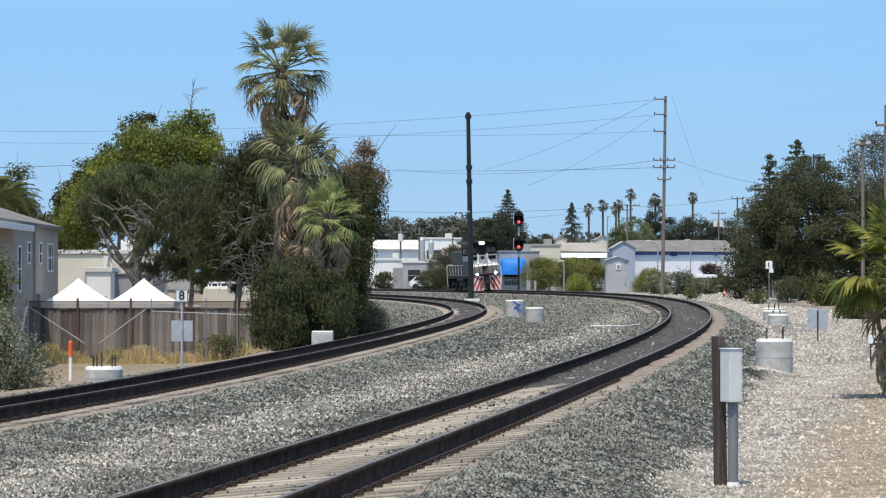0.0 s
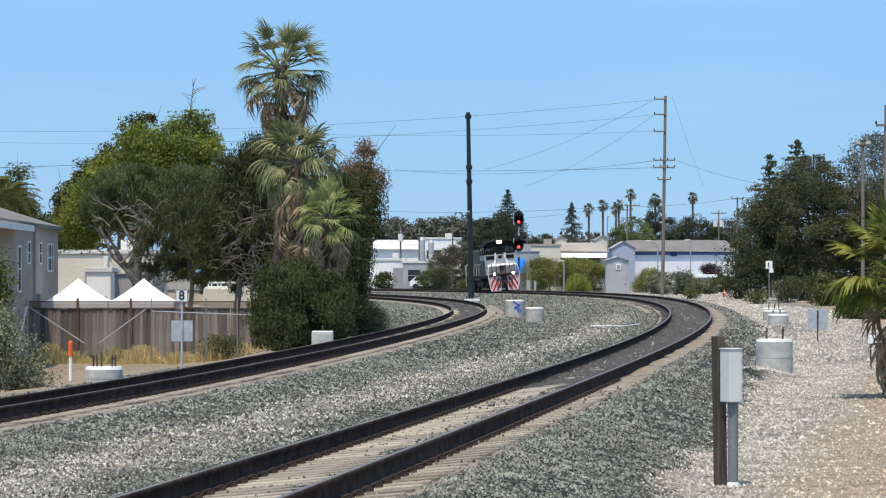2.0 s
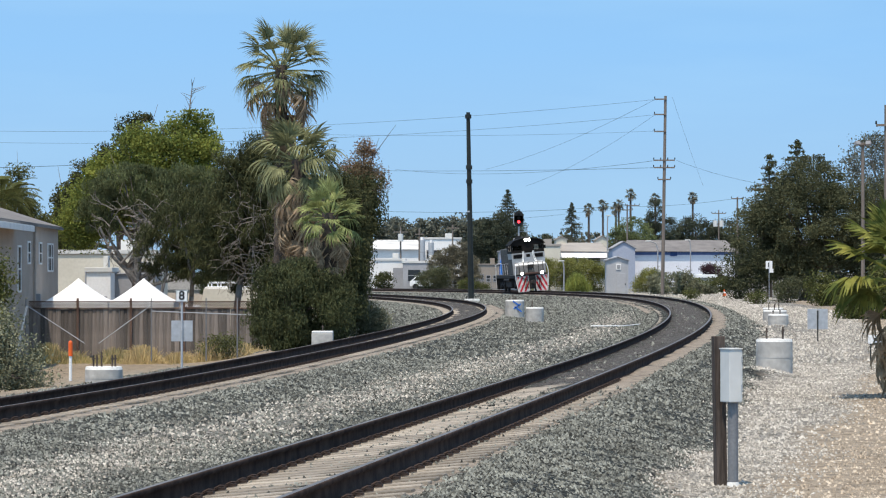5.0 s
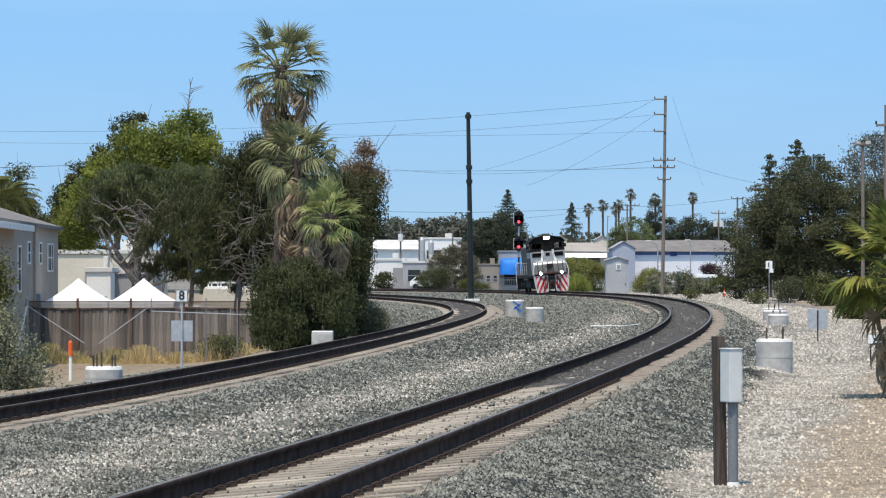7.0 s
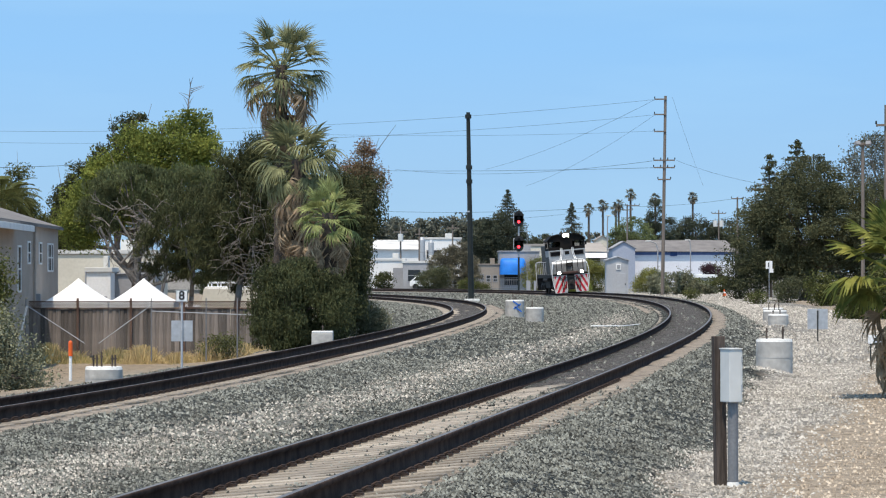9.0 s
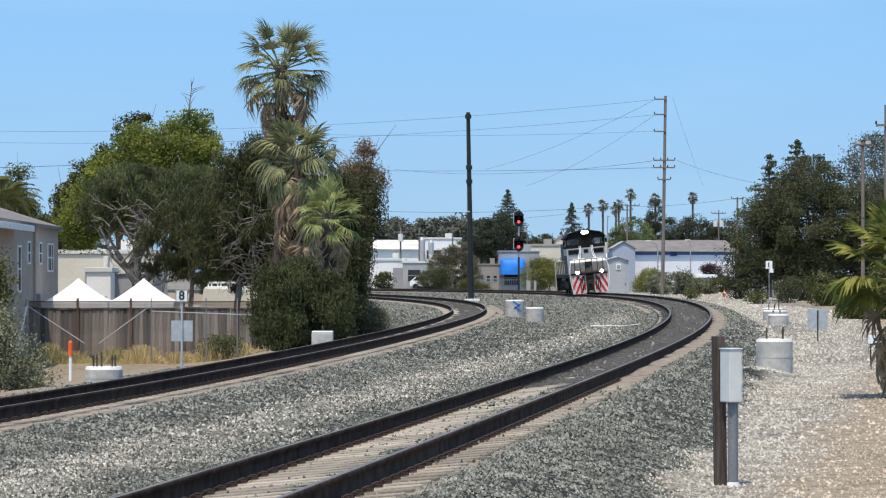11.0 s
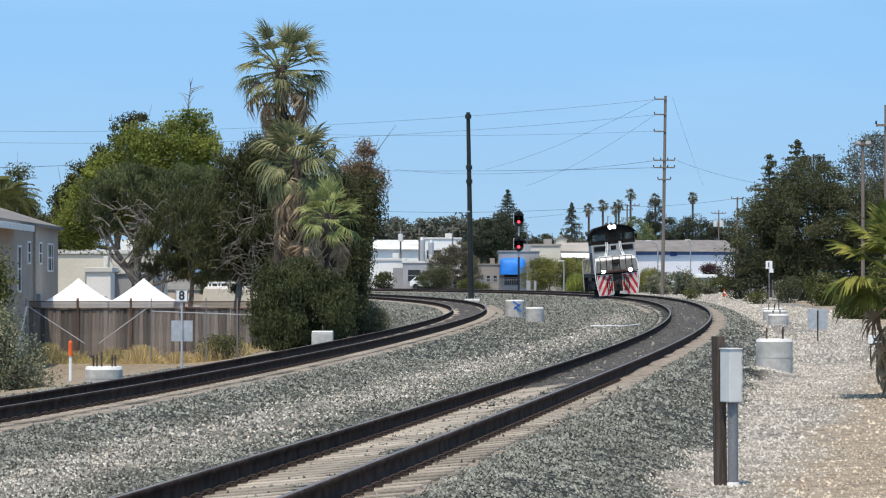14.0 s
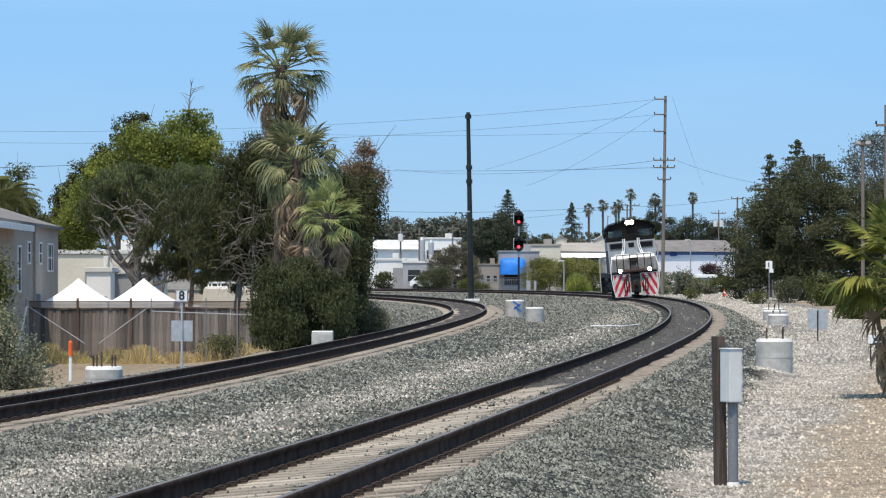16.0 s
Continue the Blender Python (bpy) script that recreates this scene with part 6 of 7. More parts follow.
# ---- poles, signal, wires ----
def dark_pole():
    x, d = 1.791, 190.0
    g = ground_z(x, d)
    t = empty("steel_pole", pose(x, d, g), "tall dark steel pole on a concrete footing", "pole")
    top = 12.007 - g
    bm = B()
    rod(bm, (0, 0, 0), (-0.2, 0, top), 0.19, 12, 0.12)
    part("mast", bm, BLACKPOLE, t)
    for z in (11.613 - g, 8.389 - g, 7.494 - g):
        bm = B()
        cone(bm, 0.2, 0.2, 0.25, (-0.2 * z / top, 0, z), seg=12)
        part("collar", bm, BLACKPOLE, t)
    bm = B()
    cone(bm, 0.16, 0.16, 0.09, (-0.12, 0, 5.667 - g), seg=12)
    part("band", bm, GALV, t, "pale metal band")
    bm = B()
    box(bm, (0.95, 0.95, 0.35), (0.05, 0, 0.0), bevel=0.03)
    part("footing", bm, CONCRETE_TOP, t)
    for u in (-0.3, -0.1, 0.25):
        bm = B()
        rod(bm, (u, -0.3, 0.15), (u, -0.3, 0.36), 0.03, 6)
        part("anchor_bolt", bm, BLACKPOLE, t)


dark_pole()


def wood_pole(label, x, d, top, arms, lean=0.0, r=0.15, insul=True, group="utility poles"):
    """arms: height, from, to (metres from the pole)."""
    g = ground_z(x, d)
    t = empty("utility_pole", pose(x, d, g), label, "utility pole", group)
    H = top - g
    bm = B()
    rod(bm, (0, 0, -0.5), (lean, 0, H), r, 10, r * 0.7)
    part("pole", bm, POLEWOOD, t)
    for z, a, b in arms:
        z -= g
        bm = B()
        box(bm, (b - a, 0.09, 0.11), ((a + b) / 2 + lean * z / H, -0.12, z), bevel=0.01)
        arm = part("crossarm", bm, POLEWOOD, t)
        if insul:
            n = max(1, int((b - a) / 0.5))
            for k in range(n + 1):
                u = a + (b - a) * k / n
                if abs(u) < 0.12:
                    continue
                bm = B()
                cone(bm, 0.05, 0.035, 0.16, (u + lean * z / H, -0.12, z + 0.05), seg=8)
                part("insulator", bm, BLACKPOLE, arm)
    return t


wood_pole("tall wooden utility pole with several crossarms", 17.188, 235.0, 15.685, [(15.419, -0.85, 0.1), (14.223, -0.85, 0.1), (12.894, -0.85, 0.1), (10.635, -0.85, 0.8), (10.059, -0.85, 0.8), (9.128, -0.5, 0.5)], 0.26)
FLOOD_POLE = wood_pole("wooden floodlight pole above the trees", 21.008, 150.0, 8.381, [(8.267, -0.25, 0.3)], 0, 0.11, False)
wood_pole("dark wooden pole at the edge of the trees", 20.716, 140.0, 9.690, [(8.740, -0.5, 0.5)], 0, 0.14)
wood_pole("distant utility pole with a transformer", -4.807, 340.0, 6.974, [(6.397, -0.8, 0.8)], 0, 0.13)
wood_pole("distant utility pole over the white roofs", -2.731, 345.0, 6.854, [(6.203, -0.5, 0.5)], 0, 0.12)
wood_pole("distant utility pole beside the dark tree", 1.106, 345.0, 7.309, [(6.919, -0.7, 0.7)], 0, 0.12)
wood_pole("distant utility pole among far palms", 21.508, 350.0, 9.762, [(9.630, -0.2, 1.4), (9.103, -0.6, 0.6)], 0, 0.12)
wood_pole("distant utility pole beside the oak", 29.463, 300.0, 9.374, [(9.205, -0.6, 0.6)], 0, 0.12)
wood_pole("distant utility pole with grey transformers", 38.635, 420.0, 10.543, [(10.068, -1.0, 1.0)], 0, 0.12)
for u, turn in ((-0.3, 25), (0.25, -20)):
    bm = B()
    box(bm, (0.26, 0.2, 0.2), (u, -0.25, 8.324 - ground_z(21.008, 150.0)), (-20, 0, turn), bevel=0.03)
    part("floodlight", bm, GREYWALL, FLOOD_POLE, "pale floodlight head")
for px, py, d in ((709, 421, 339.6), (1266, 396, 419.6), (1277, 396, 419.6)):
    t = empty("transformer", pose((px - 784) * d / 5305, d, 1.9013 + (481.15 - py) * d / 5305), "pale grey pole-mounted transformer can", "transformer", "transformers")
    bm = B()
    cone(bm, 0.3, 0.3, 0.85, (0, 0, -0.42), seg=14)
    part("can", bm, GREYBOX, t)
    bm = B()
    cone(bm, 0.05, 0.03, 0.3, (0, 0, 0.43), seg=8)
    part("bushing", bm, GREYWALL, t)
    bm = B()
    box(bm, (0.2, 0.5, 0.1), (0, 0.35, 0.1))
    part("bracket", bm, GREYWALL, t)


def lamp_post(x, d, top, reach):
    g = ground_z(x, d)
    t = empty("street_lamp", pose(x, d, g), "thin grey street lamp with a curved arm", "street lamp", "street lamps")
    h = top - g
    bm = B()
    pipe(bm, [(0, 0, 0), (0, 0, h - 0.7), (reach * 0.25, 0, h - 0.2), (reach, 0, h)], 0.06, 8)
    part("post", bm, GREYWALL, t)
    bm = B()
    box(bm, (0.55, 0.2, 0.1), (reach * 1.15, 0, h), bevel=0.03)
    part("head", bm, GREYBOX, t)


lamp_post(20.415, 285.0, 4.810, -0.8)
lamp_post(26.008, 315.0, 5.235, -0.25)
lamp_post(16.456, 300.0, 7.508, 0.1)
lamp_post(10.811, 268.0, 2.869, -0.2)

RED_ON = glow("red_signal_glow", (1.0, 0.035, 0.05), 5)


def signal():
    x, d = 6.769, 268.0
    g = ground_z(x, d)
    t = empty("railway_signal", pose(x, d, g), "railway signal mast with two red lights lit", "railway signal")
    top = 7.213 - g
    bm = B()
    rod(bm, (0, 0, 3.2), (0, 0, top - 0.4), 0.08, 10)
    part("mast", bm, GALV, t)
    bm = B()
    rod(bm, (0, 0, 0), (0, 0, 3.2), 0.09, 10)
    box(bm, (0.4, 0.4, 0.2), (0, 0, 0.1), bevel=0.03)
    part("lower_mast", bm, BLACKPOLE, t, "dark painted lower mast")
    for zp in (388, 432):
        z = 1.9013 + (481.15 - zp) * 268 / 5305 - g
        bm = B()
        for k in range(2):
            cone(bm, 0.43, 0.43, 0.05, (0, -0.2, z + 0.3 - 0.55 * k), (90, 0, 0), 24)
        box(bm, (0.86, 0.05, 0.55), (0, -0.225, z + 0.02))
        box(bm, (0.4, 0.3, 0.9), (0, -0.02, z), bevel=0.03)
        hd = part("signal_head", bm, BLACK, t, "black oval target with hooded lenses")
        bm = B()
        box(bm, (0.16, 0.3, 1.0), (-0.4, 0.05, z + 0.02), bevel=0.05)
        part("relay_case", bm, GALV, hd, "pale grey case behind the target")
        for k, (dz, mat) in enumerate(((0.38, BLACK), (0.02, BLACK), (-0.26, RED_ON))):
            bm = B()
            cone(bm, 0.12 if mat is RED_ON else 0.1, 0.12 if mat is RED_ON else 0.1, 0.02, (0, -0.26, z + dz), (90, 0, 0), 18)
            part("lens", bm, mat, hd, "lit red lens" if mat is RED_ON else "")
            bm = B()
            prism(bm, [(0.16 * math.cos(a), 0.16 * math.sin(a)) for a in np.linspace(0, math.pi, 9)] + [(0.14 * math.cos(a), 0.14 * math.sin(a)) for a in np.linspace(math.pi, 0, 9)], 0.22, pose(0, -0.48, z + dz))
            part("hood", bm, BLACK, hd)
    bm = B()
    for u in (0.75,):
        rod(bm, (u, 0.1, 0), (u, 0.1, 6.102 - g), 0.02, 5)
    rod(bm, (0, 0, 5.496 - g), (0.85, 0.1, 5.496 - g), 0.03, 5)
    part("relay_pole", bm, GREYWALL, t)
    for px, w, h in ((935, 0.35, 1.0), (947, 0.22, 1.0)):
        q = empty("signal_cabinet", pose((px - 784) * 266 / 5305, 266.0, ground_z((px - 784) * 266 / 5305, 266.0)), "small grey trackside cabinet by the signal", "cabinet", "trackside cabinets")
        bm = B()
        box(bm, (w, 0.4, h), (0, 0, h / 2 + 0.1), bevel=0.02)
        part("body", bm, GREYWALL, q)
        bm = B()
        box(bm, (w * 0.8, 0.3, 0.25), (0, 0, 0.0))
        part("plinth", bm, CONCRETE, q)


signal()


def wire(name, a, b, sag, r=0.014):
    cu = bpy.data.curves.new("wire", "CURVE")
    cu.dimensions, cu.bevel_depth, cu.bevel_resolution = "3D", r, 1
    sp = cu.splines.new("POLY")
    sp.points.add(24)
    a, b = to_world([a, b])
    for k in range(25):
        f = k / 24
        p = Vector(a).lerp(Vector(b), f)
        sp.points[k].co = (p.x, p.y, p.z - 4 * sag * f * (1 - f), 1)
    cu.materials.append(BLACKPOLE)
    tagged(new(name, cu), "thin dark overhead power line", "power line", "overhead lines")


for a, b, sag, r in (
        ((16.789, 235, 15.419), (-37.278, 240, 13.173), 0.9, 0.012),
        ((16.789, 235, 14.223), (-37.278, 240, 12.268), 0.9, 0.012),
        ((16.789, 235, 12.938), (-10.134, 240, 12.901), 0.25, 0.010),
        ((18.295, 235, 10.635), (23.223, 200, 7.449), 0.3, 0.011),
        ((16.789, 235, 10.635), (-5.225, 330, 13.170), 0.9, 0.016),
        ((16.789, 235, 10.059), (-12.667, 300, 12.145), 0.25, 0.018),
        ((-10.134, 240, 11.816), (-35.725, 230, 9.842), 0.3, 0.02),
        ((16.656, 235, 15.419), (4.298, 300, 12.145), 0.6, 0.012),
        ((16.656, 235, 14.223), (8.256, 300, 10.449), 0.6, 0.011),
        ((17.985, 235, 15.596), (26.070, 300, 10.449), 0.2, 0.010),
        ((29.463, 300, 9.261), (21.508, 350, 9.498), 0.3, 0.02),
        ((21.508, 350, 9.630), (-7.713, 330, 8.567), 0.5, 0.024),
        ((21.508, 350, 9.630), (2.307, 340, 7.615), 0.4, 0.018),
        ((40.852, 420, 9.830), (29.255, 400, 7.718), 0.3, 0.02)):
    wire("power_line", a, b, sag, r)


# ---- bushes and far trees ----
def bush(label, x, d, blobs, n, mat, seed, leaf=0.16, category="shrub"):
    return tree(label, x, d, blobs, n, leaf, leaf * 0.55, mat, seed, 0.06, clump=0.22, name="shrub", category=category)


bush("dark green bush beyond the main track", -0.984, 290.0, [(0, 0, 1.0, 1.5, 1.2, 1.1), (0.6, 0, 1.6, 0.9, 0.9, 0.8)], 18000, LEAF_OAK, 201, 0.10)
bush("small dark bush by the white building", -5.587, 285.0, [(0, 0, 0.8, 0.9, 0.9, 0.9)], 3500, LEAF_DARK, 202)
bush("brown-grey half-dry thicket by the steel pole", 1.2, 300.0, [(0, 0, 2.2, 1.6, 1.2, 2.2), (1.1, 0, 2.0, 1.2, 1, 2.0), (-1.5, 0, 1.8, 1.3, 1.1, 1.9), (0.3, 0, 3.8, 1.0, 0.8, 1.2), (1.8, 0, 1.0, 0.8, 0.8, 1.1), (-1.0, 0, 3.3, 0.9, 0.8, 1.0)], 30000, LEAF_BROWN, 203, 0.15)
bush("low olive weeds at the foot of the pole", 2.4, 285.0, [(0, 0, 0.5, 0.9, 0.7, 0.7), (1.2, 0, 0.3, 0.9, 0.6, 0.4)], 5000, LEAF_SHRUB, 204, 0.11)
bush("wide olive and yellow-green hedge beyond the curve", 9.6, 272.0, [(-1.4, 0, 1.5, 1.1, 1, 1.4), (-0.4, 0, 1.6, 1.2, 1, 1.5), (0.8, 0, 1.7, 1.3, 1, 1.4), (-0.7, 0, 2.6, 0.9, 0.8, 0.6), (1.9, 0, 2.3, 1.0, 0.8, 0.8), (2.3, 0, 1.1, 0.9, 0.8, 1.1)], 34000, LEAF_FRESH, 205, 0.11)
bush("olive hedge beside the equipment shed", 13.2, 274.0, [(-1.6, 0, 1.6, 1.2, 1, 1.5), (0.0, 0, 1.5, 1.2, 1, 1.3), (-0.4, 0, 2.4, 1.1, 0.8, 0.6), (1.0, 0, 1.2, 0.8, 0.8, 1.3), (1.2, 0, 2.2, 0.7, 0.7, 0.6)], 28000, LEAF_FRESH, 206, 0.11)
tree("clump of tall pale green grass", 11.75, 262.0, [(0, 0, 0.75, 0.7, 0.6, 0.8), (-0.4, 0, 0.5, 0.5, 0.5, 0.5), (0.45, 0, 0.5, 0.5, 0.5, 0.5)], 7000, 0.55, 0.03, LEAF_YELLOW, 207, 0.04, clump=0.2, aim=np.array([0, 0, 1.2]), name="grass_clump", category="grass")
bush("light green bush beside the shed", 17.878, 262.0, [(0, 0, 1.0, 0.9, 0.8, 0.9), (0.2, 0, 1.6, 0.7, 0.6, 0.6), (-0.7, 0, 0.6, 0.5, 0.6, 0.6)], 13000, LEAF_FRESH, 208, 0.10)
bush("grey-green bush behind the gravel", 18.887, 238.0, [(-0.6, 0, 0.8, 1.0, 1, 0.9), (0.8, 0, 0.6, 0.9, 0.9, 0.8), (0.1, 0, 1.6, 0.5, 0.5, 0.5), (2.0, 0, 0.4, 0.9, 0.8, 0.5)], 9000, LEAF_GREY, 209)
bush("dark bush under the utility pole", 17.667, 246.0, [(0, 0, 0.9, 0.8, 0.8, 1.0)], 4000, LEAF_GREY, 210)
bush("small weed growing in the gravel", 16.926, 205.0, [(0, 0, 0.3, 0.4, 0.4, 0.35)], 1200, LEAF_SHRUB, 211, 0.1)
bush("scrubby weed on the gravel edge", 18.275, 175.0, [(0, 0, 0.3, 0.5, 0.5, 0.4)], 1500, LEAF_SHRUB, 212, 0.1)
bush("tall yellow-flowered weeds on the gravel edge", 21.008, 183.0, [(0, 0, 0.7, 0.6, 0.6, 0.8), (0.4, 0, 1.0, 0.3, 0.3, 0.5)], 3000, LEAF_OAK, 213, 0.12)
bush("tall light green weeds by the oak", 20.870, 165.0, [(0, 0, 0.9, 0.8, 0.7, 0.9), (0.6, 0, 0.5, 0.7, 0.6, 0.5)], 4500, LEAF_SHRUB, 214, 0.14)
bush("dense green bush behind the young palm", 16.988, 120.0, [(0, 0, 0.6, 1.0, 0.9, 0.9), (-0.6, 0, 0.3, 0.6, 0.7, 0.5), (0.9, 0, 1.3, 0.9, 0.8, 1.0)], 12000, LEAF_SHRUB, 215, 0.12)
bush("dark purple-leaved shrub before the hall", 26.310, 292.0, [(0, 0, 1.6, 0.9, 0.7, 0.7), (-0.6, 0, 2.0, 0.5, 0.5, 0.4)], 6000, LEAF_PURPLE, 216, 0.12)
bush("grey-green bush at the edge of the bare ground", -7.182, 50.0, [(-0.05, 0, 0.3, 0.42, 0.4, 0.45), (-0.3, 0, 0.9, 0.25, 0.4, 0.4), (0.2, 0, 0.12, 0.3, 0.35, 0.25)], 9000, LEAF_GREY, 217, 0.06)
bush("bright green bush hanging at the house corner", -10.44, 70.0, [(0, 0, 2.4, 0.2, 0.4, 0.8), (-0.15, 0, 3.2, 0.22, 0.4, 0.45), (-0.2, 0, 1.2, 0.25, 0.4, 0.8)], 8000, LEAF_SHRUB, 218, 0.09)
bush("round green bush at the fence", -7.923, 107.5, [(0, 0, 0.4, 0.6, 0.5, 0.42), (0.3, 0, 0.3, 0.35, 0.4, 0.35)], 4500, LEAF_SHRUB, 219, 0.09)
tree("broad dark evergreen beyond the signal", 7.691, 400.0, [(-1.6, 0, 6.6, 2.6, 2, 2.4), (0.2, 0, 7.2, 2.6, 2, 2.4), (1.9, 0, 6.2, 2.0, 1.5, 2.0), (2.6, 0, 4.0, 2.2, 1.6, 2.4), (-2.6, 0, 5.4, 1.7, 1.6, 1.6), (0.2, 0, 3.4, 3.2, 2, 2.6)], 44000, 0.22, 0.12, LEAF_FAR, 221, 0.3, clump=0.46, per=200, shell=0.4)
conifer("pine spire above the broad evergreen", 8.8, 408.0, 13.0, 4.2, 20, LEAF_FAR, 241, bare=0.4)
tree("dark low tree beyond the cream building", 13.602, 410.0, [(0, 0, 5.0, 2.4, 2, 1.9), (-1.4, 0, 4.5, 1.2, 1.2, 1.2), (1.9, 0, 4.4, 1.4, 1.2, 1.4)], 16000, 0.22, 0.12, LEAF_FAR, 222, 0.25, clump=0.35, per=160)
conifer("far dark pine against the sky", 21.489, 500.0, 13.2, 3.7, 26, LEAF_FAR, 223, bare=0.3)
bush("hazy grey-brown scrub on the skyline", 22.5, 480.0, [(-1.5, 0, 5.0, 2.6, 2, 2.2), (2.5, 0, 4.6, 2.8, 2, 2.0), (6.0, 0, 4.6, 2.6, 2, 2.0)], 16000, LEAF_BROWN, 242, 0.2)
tree("broad rounded mid-green tree beyond the roofs", 26.4, 420.0, [(0, 0, 7.0, 2.6, 2, 2.2), (-1.6, 0, 5.8, 1.8, 1.5, 1.8), (1.7, 0, 5.8, 1.9, 1.5, 1.9), (0.2, 0, 4.0, 3.0, 2, 2.0)], 26000, 0.2, 0.11, LEAF_ROUND, 224, 0.25, clump=0.42, per=190)
tree("tall dark cypress pair beyond the roofs", 31.186, 440.0, [(0, 0, 9.6, 1.1, 1, 2.8), (-0.9, 0, 7.0, 0.9, 0.9, 2.6), (0.9, 0, 6.4, 1.2, 1, 2.6), (2.2, 0, 7.4, 0.9, 0.9, 2.2)], 18000, 0.24, 0.1, LEAF_FAR, 225, 0.25, clump=0.36, per=140)
tree("broad dark tree on the skyline", 37.663, 450.0, [(0, 0, 7.6, 2.8, 2, 2.2), (-2.0, 0, 6.4, 1.6, 1.5, 1.8), (2.6, 0, 7.2, 1.8, 1.5, 1.8)], 20000, 0.24, 0.12, LEAF_FAR, 226, 0.3, clump=0.4, per=160)
tree("dark tree beside the distant transformers", 42.752, 450.0, [(0, 0, 7.4, 2.0, 2, 2.0), (1.4, 0, 6.2, 1.8, 1.5, 1.8)], 14000, 0.24, 0.12, LEAF_FAR, 227, 0.3, clump=0.4, per=160)
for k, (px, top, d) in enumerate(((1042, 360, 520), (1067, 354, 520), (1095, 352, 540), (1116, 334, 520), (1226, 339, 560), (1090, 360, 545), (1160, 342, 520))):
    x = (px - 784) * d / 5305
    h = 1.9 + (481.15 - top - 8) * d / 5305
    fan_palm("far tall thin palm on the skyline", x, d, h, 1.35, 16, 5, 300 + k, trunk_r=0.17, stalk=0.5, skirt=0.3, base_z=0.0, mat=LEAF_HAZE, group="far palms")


bush("low dark hedge beyond the gravel", 22.706, 252.0, [(-1.0, 0, 0.5, 1.2, 0.8, 0.7), (0.8, 0, 0.6, 1.2, 0.8, 0.7)], 7000, LEAF_SHRUB, 230)


def flat_trailer():
    x, d = 23.893, 272.0
    t = empty("flat_trailer", pose(x, d, ground_z(x, d)), "white flatbed trailer parked behind the hedge", "trailer")
    zt = 1.499 - ground_z(x, d)
    bm = B()
    box(bm, (2.0, 1.8, 0.3), (0, 0.9, zt), bevel=0.03)
    part("bed", bm, WHITE, t)
    for u in (-0.6, 0.6):
        bm = B()
        rod(bm, (u, 0.1, 0.35), (u, 0.35, 0.35), 0.35, 16)
        part("wheel", bm, BLACK, t)
    bm = B()
    box(bm, (1.6, 1.5, zt - 0.3), (0, 0.9, (zt - 0.3) / 2 + 0.2))
    part("chassis", bm, GREYWALL, t)


flat_trailer()


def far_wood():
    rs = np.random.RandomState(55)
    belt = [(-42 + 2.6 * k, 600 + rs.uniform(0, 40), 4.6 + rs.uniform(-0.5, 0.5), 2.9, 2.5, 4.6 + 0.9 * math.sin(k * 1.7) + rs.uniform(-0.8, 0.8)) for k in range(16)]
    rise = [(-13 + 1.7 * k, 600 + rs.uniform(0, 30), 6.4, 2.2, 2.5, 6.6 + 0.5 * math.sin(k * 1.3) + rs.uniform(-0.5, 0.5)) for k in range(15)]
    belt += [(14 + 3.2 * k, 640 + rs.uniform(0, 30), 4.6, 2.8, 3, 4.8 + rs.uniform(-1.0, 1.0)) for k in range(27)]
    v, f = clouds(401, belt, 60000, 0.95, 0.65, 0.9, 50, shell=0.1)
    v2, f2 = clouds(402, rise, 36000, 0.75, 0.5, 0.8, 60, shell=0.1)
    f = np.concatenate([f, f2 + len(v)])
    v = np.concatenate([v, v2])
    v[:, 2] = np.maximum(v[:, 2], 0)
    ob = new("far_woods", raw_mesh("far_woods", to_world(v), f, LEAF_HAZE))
    tagged(ob, "dark belt of distant trees on the skyline, haze put into the leaf colour", "trees", kind="stuff")


far_wood()


def dry_grass():
    rs = np.random.RandomState(77)
    n = 24000
    x = rs.uniform(-14.726, -6.215, n)
    keep = rs.uniform(size=n) < 0.25 + 0.75 * (np.sin(x * 1.3) * np.sin(x * 3.1 + 1) > -0.2)
    x = x[keep]
    y = 108.9 - np.abs(rs.normal(size=len(x))) * 0.8
    z = land(x, y)[0]
    hgt = rs.uniform(0.12, 0.62, len(x)) ** 1.2 * (0.8 + 0.3 * np.sin(x * 2.1) + 0.25 * np.sin(x * 5.3 + 2))
    lean = rs.normal(size=(len(x), 2)) * 0.17
    w = 0.006
    base = np.stack([x, y, z - 0.02], 1)
    tip = np.stack([x + lean[:, 0], y + lean[:, 1], z + hgt], 1)
    side = np.stack([np.full(len(x), w), np.zeros(len(x)), np.zeros(len(x))], 1)
    v = np.stack([base - side, base + side, tip + side * 0.8, tip - side * 0.8], 1).reshape(-1, 3)
    v = v.reshape(-1, 4, 3)
    fresh = rs.uniform(size=len(v)) < np.where(x < -11.486, 0.6, 0.12)
    for sel, mat, label in ((~fresh, GRASS_DRY, "tufts of tall yellow dry grass along the fence"), (fresh, GRASS_OLIVE, "olive green weeds among the dry grass")):
        q = v[sel].reshape(-1, 3)
        tagged(new("dry_grass", raw_mesh("dry_grass", q, np.arange(len(q)).reshape(-1, 4), mat)), label, "grass", kind="stuff")


dry_grass()


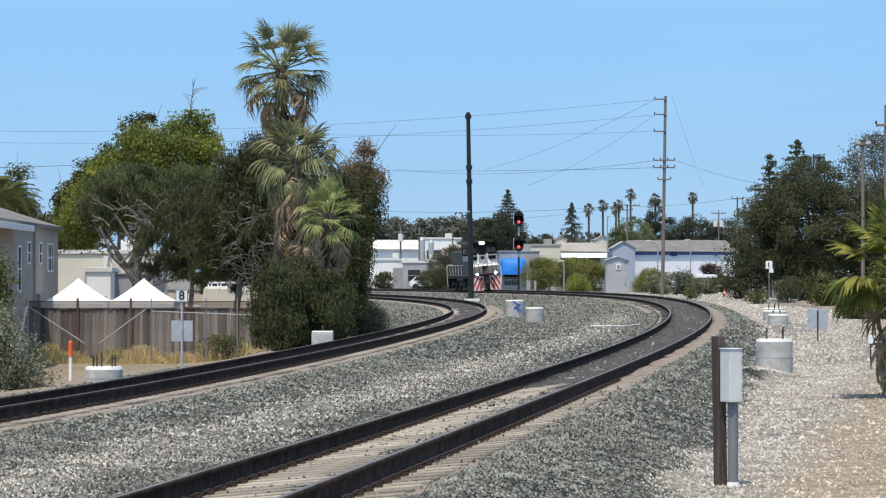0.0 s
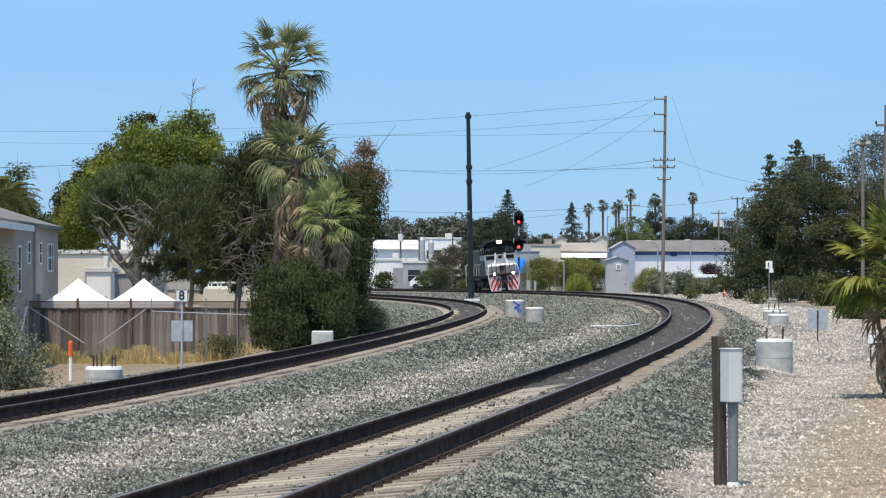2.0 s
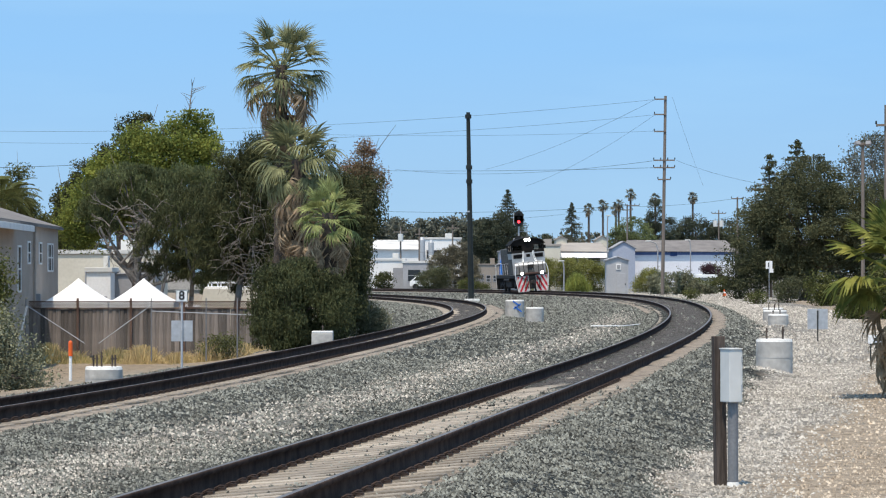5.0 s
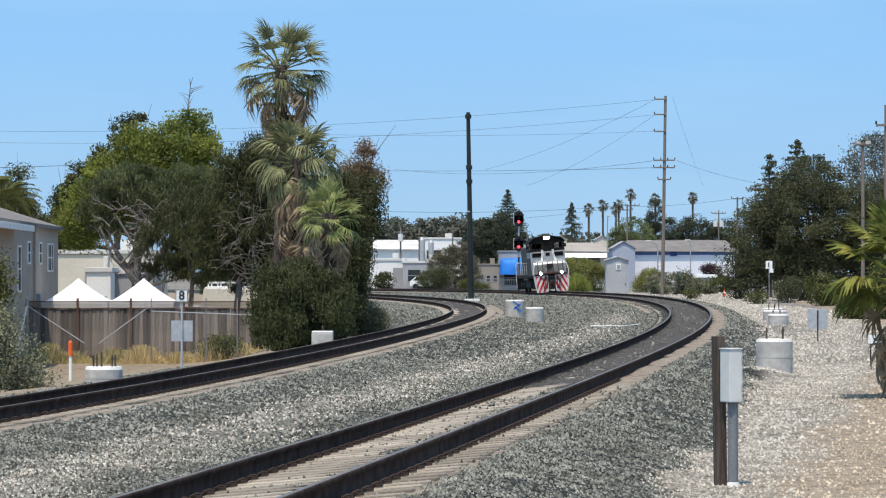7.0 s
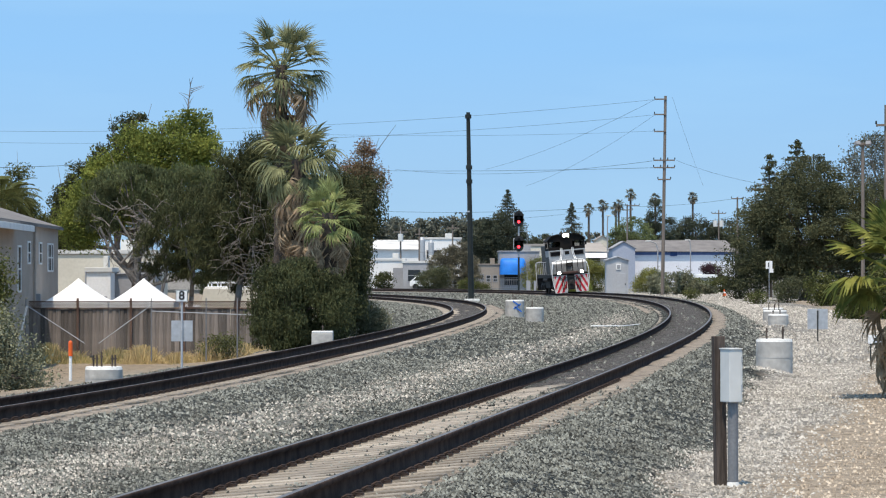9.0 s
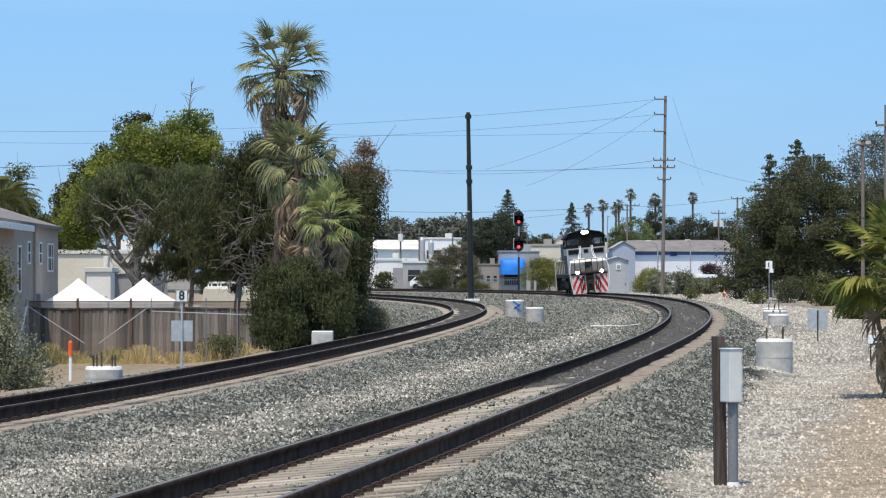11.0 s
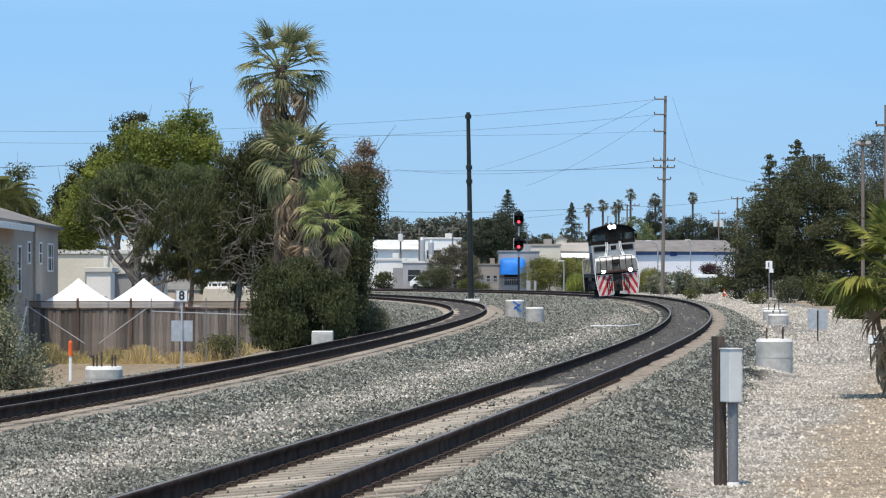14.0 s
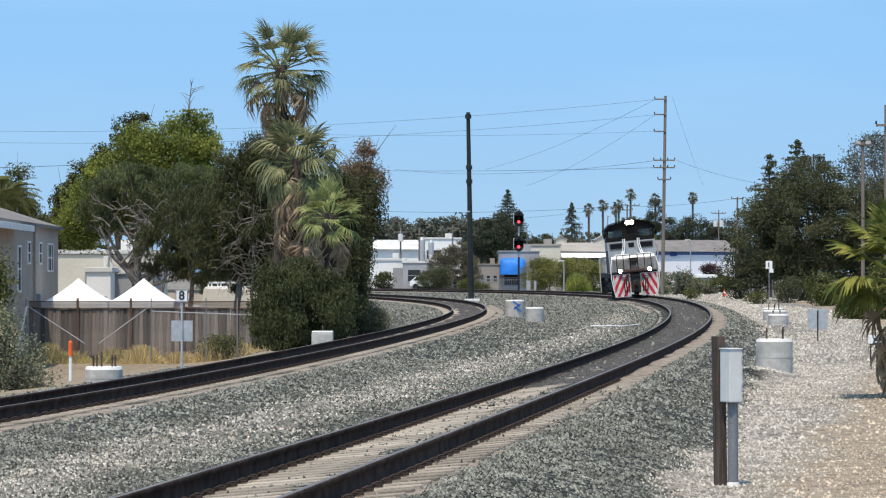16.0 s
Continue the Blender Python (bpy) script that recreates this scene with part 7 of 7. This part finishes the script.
def feather_palm():
    x, d = -22.111, 150.0
    t = empty("palm_tree", pose(x, d, -1.1), "feather palm with arching fronds behind the house", "palm tree")
    bm = B()
    rod(bm, (0, 0, -0.2), (0, 0, 6.5), 0.3, 12, 0.26)
    part("trunk", bm, PALM_TRUNK, t)
    vs, fs = [], []
    n = 26
    for k in range(n):
        f = k / n
        p0, L = np.array([0, 0.0, 0.0]), 2.4
        spine = []
        for j in range(n + 1):
            u = j / n
            spine.append(np.array([0, L * u * (1 - 0.2 * u), 1.15 * u - 1.6 * u * u]))
        q = spine[k + 1]
        for sgn in (-1, 1):
            ll = 0.55 * math.sin(math.pi * min(1, 0.12 + 0.85 * f))
            tip = q + np.array([sgn * ll * 0.8, ll * 0.45, -ll * 0.35])
            i = len(vs)
            vs.extend([q + np.array([0, -0.03, 0]), q + np.array([0, 0.03, 0]), tip + np.array([0, 0.01, 0]), tip - np.array([0, 0.01, 0])])
            fs.append((i, i + 1, i + 2, i + 3))
        i = len(vs)
        a, b = spine[k], spine[k + 1]
        vs.extend([a + np.array([-0.02, 0, 0]), a + np.array([0.02, 0, 0]), b + np.array([0.02, 0, 0]), b + np.array([-0.02, 0, 0])])
        fs.append((i, i + 1, i + 2, i + 3))
    me = raw_mesh("frond", np.array(vs), np.array(fs), LEAF_SHRUB)
    for k in range(34):
        ob = new("frond", me)
        ob.parent = t
        ob.matrix_basis = pose(0, 0, 6.5, 0, 0, k * 137.5) @ pose(0, 0.15, 0, 55 - 2.6 * k, 0, 0)


feather_palm()
tree("dense green tree behind the house roof", -22.6, 158.0, [(0, 0, 6.3, 1.1, 1, 1.1), (1.0, 0, 5.4, 1.1, 1, 0.9), (-0.4, 0, 7.3, 0.6, 0.6, 0.5), (2.2, 0, 5.0, 0.9, 0.8, 0.8), (0.2, 0, 8.1, 0.45, 0.4, 0.35)], 16000, 0.15, 0.07, LEAF_SHRUB, 251, 0.15, clump=0.25, base_z=-1.1)


# ---- loose stones ----
def stones():
    """Real stones on the ground close to the camera; farther off the ground's own grain takes over."""
    rs = np.random.RandomState(9)
    octa = np.array([(1, 1, -0.5), (-1, 1, -0.5), (-1, -1, -0.5), (1, -1, -0.5), (0.5, 0.1, 0.75), (-0.5, -0.1, 0.75)], float)
    tri = np.array([(3, 0, 4), (1, 2, 5), (0, 1, 5), (0, 5, 4), (2, 3, 4), (2, 4, 5)])
    bands = ((17, 33, -6, 5.5, 100000, 0.0152), (33, 62, -9, 10, 95000, 0.021), (62, 130, -11, 20, 66000, 0.032), (130, 190, -8, 19, 26000, 0.045), (190, 262, -10, 24, 13000, 0.06))
    pts, size = [], []
    for y0, y1, x0, x1, n, r in bands:
        pts.append(np.stack([rs.uniform(x0, x1, n), rs.uniform(y0, y1, n)], 1))
        size.append(rs.uniform(0.55, 1.25, n) * r * 0.92)
    p, size = np.concatenate(pts), np.concatenate(size)
    z, ballast, white, fines, dirty = land(p[:, 0], p[:, 1])
    d1, _ = MAIN.near(p[:, 0], p[:, 1])
    d2, _ = SIDING.near(p[:, 0], p[:, 1])
    on_track = ((d1 > -1.32) & (d1 < 1.16)) | (np.abs(d2) < 1.3)
    in_rails = (np.abs(d1) < 0.66) & (rs.uniform(size=len(p)) < 0.04) & (p[:, 1] > 42)
    grain = rs.uniform(size=len(p))
    strip = np.where(d1 < 0, white, 0)
    is_white = ((white > grain) & (d1 > 0)) | (strip * 0.75 > grain)
    is_grey = (ballast > 0.5) & ~is_white
    is_earth = ~is_white & ~is_grey & (d2 > 0) & (grain < 0.26)
    patchy = 0.5 + 0.5 * lumps(p[:, 0], p[:, 1], 1.4, 7)
    debris = (np.abs(d1) < 1.3) & (p[:, 1] < 42) & (grain < (0.1 + 0.55 * smooth(25, 42, p[:, 1])) * patchy * np.where(np.abs(d1) < 0.66, 1, 0.3))
    keep = (~on_track | in_rails | debris) & ((fines < 0.7) | debris)
    z = np.where(debris, z + 0.02, z)
    size = np.where(debris, size * 0.95, size)
    for name, sel, mat, label in (("ballast_stones", is_grey & keep, BALLAST_STONE, "grey-green crushed rock ballast"),
                                  ("white_gravel", is_white & keep, WHITE_STONE, "pale crushed gravel beside the tracks"),
                                  ("pebbles", is_earth & keep, EARTH_STONE, "scattered tan pebbles on sandy ground")):
        q, s, zz = p[sel], size[sel], z[sel]
        n = len(q)
        v = octa[None] * rs.uniform(0.55, 1.15, (n, 6, 1)) + rs.normal(size=(n, 6, 3)) * 0.2
        a = rs.uniform(0, 6.28, n)
        b = rs.normal(size=n) * 0.25
        c, sn = np.cos(a)[:, None], np.sin(a)[:, None]
        v = np.stack([v[..., 0] * c - v[..., 1] * sn, v[..., 0] * sn + v[..., 1] * c, v[..., 2] * 1.3], -1)
        cb, sb = np.cos(b)[:, None], np.sin(b)[:, None]
        v = np.stack([v[..., 0] * cb - v[..., 2] * sb, v[..., 1], v[..., 0] * sb + v[..., 2] * cb], -1)
        v = v * s[:, None, None] + np.stack([q[:, 0], q[:, 1], zz + s * 0.25], 1)[:, None, :]
        faces = (tri[None] + (np.arange(n) * 6)[:, None, None]).reshape(-1, 3)
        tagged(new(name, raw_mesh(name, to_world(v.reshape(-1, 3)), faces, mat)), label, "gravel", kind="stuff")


BALLAST_STONE = material("ballast_stone", (0.165, 0.171, 0.152), (0.078, 0.081, 0.072), 1.5, 0.95, random_tint=0.88, island=True)
WHITE_STONE = material("white_stone", (0.41, 0.385, 0.342), (0.235, 0.218, 0.19), 1.5, 0.95, random_tint=0.48, island=True)
EARTH_STONE = material("tan_stone", (0.42, 0.36, 0.285), (0.27, 0.22, 0.165), 1.5, 0.95, random_tint=0.5, island=True)
stones()


# ---- what moves ----
def motions():
    walk(LOCO, [(k * 0.5, loco_pose(k * 0.5)) for k in range(33)])
    for ws, place in WHEELSETS:
        rows = []
        for k in range(161):
            turn = (loco_front(0) - loco_front(k * 0.1)) / (0.45 * LOCO_SIZE)
            rows.append((k * 0.1, Matrix.Translation(place) @ Matrix.Rotation(turn, 4, "X")))
        walk(ws, rows)
    # the wind leans the tall trees a little
    home = DARK_CONIFER.matrix_basis.copy()
    sway = ((0.0, 1.4), (1.5, 1.4), (3.5, 1.3), (5.2, 0.2), (7.0, -1.3), (9.0, -1.3), (10.8, -0.2), (12.5, 0.4), (14.5, -1.4), (16.0, -0.5))
    walk(DARK_CONIFER, [(t, home @ pose(0, 0, 0, 0, lean, 0)) for t, lean in sway])
    home_b = BRIGHT_TREE.matrix_basis.copy()
    walk(BRIGHT_TREE, [(t, home_b @ pose(0, 0, 0, 0, lean * 0.25, 0)) for t, lean in sway])


motions()
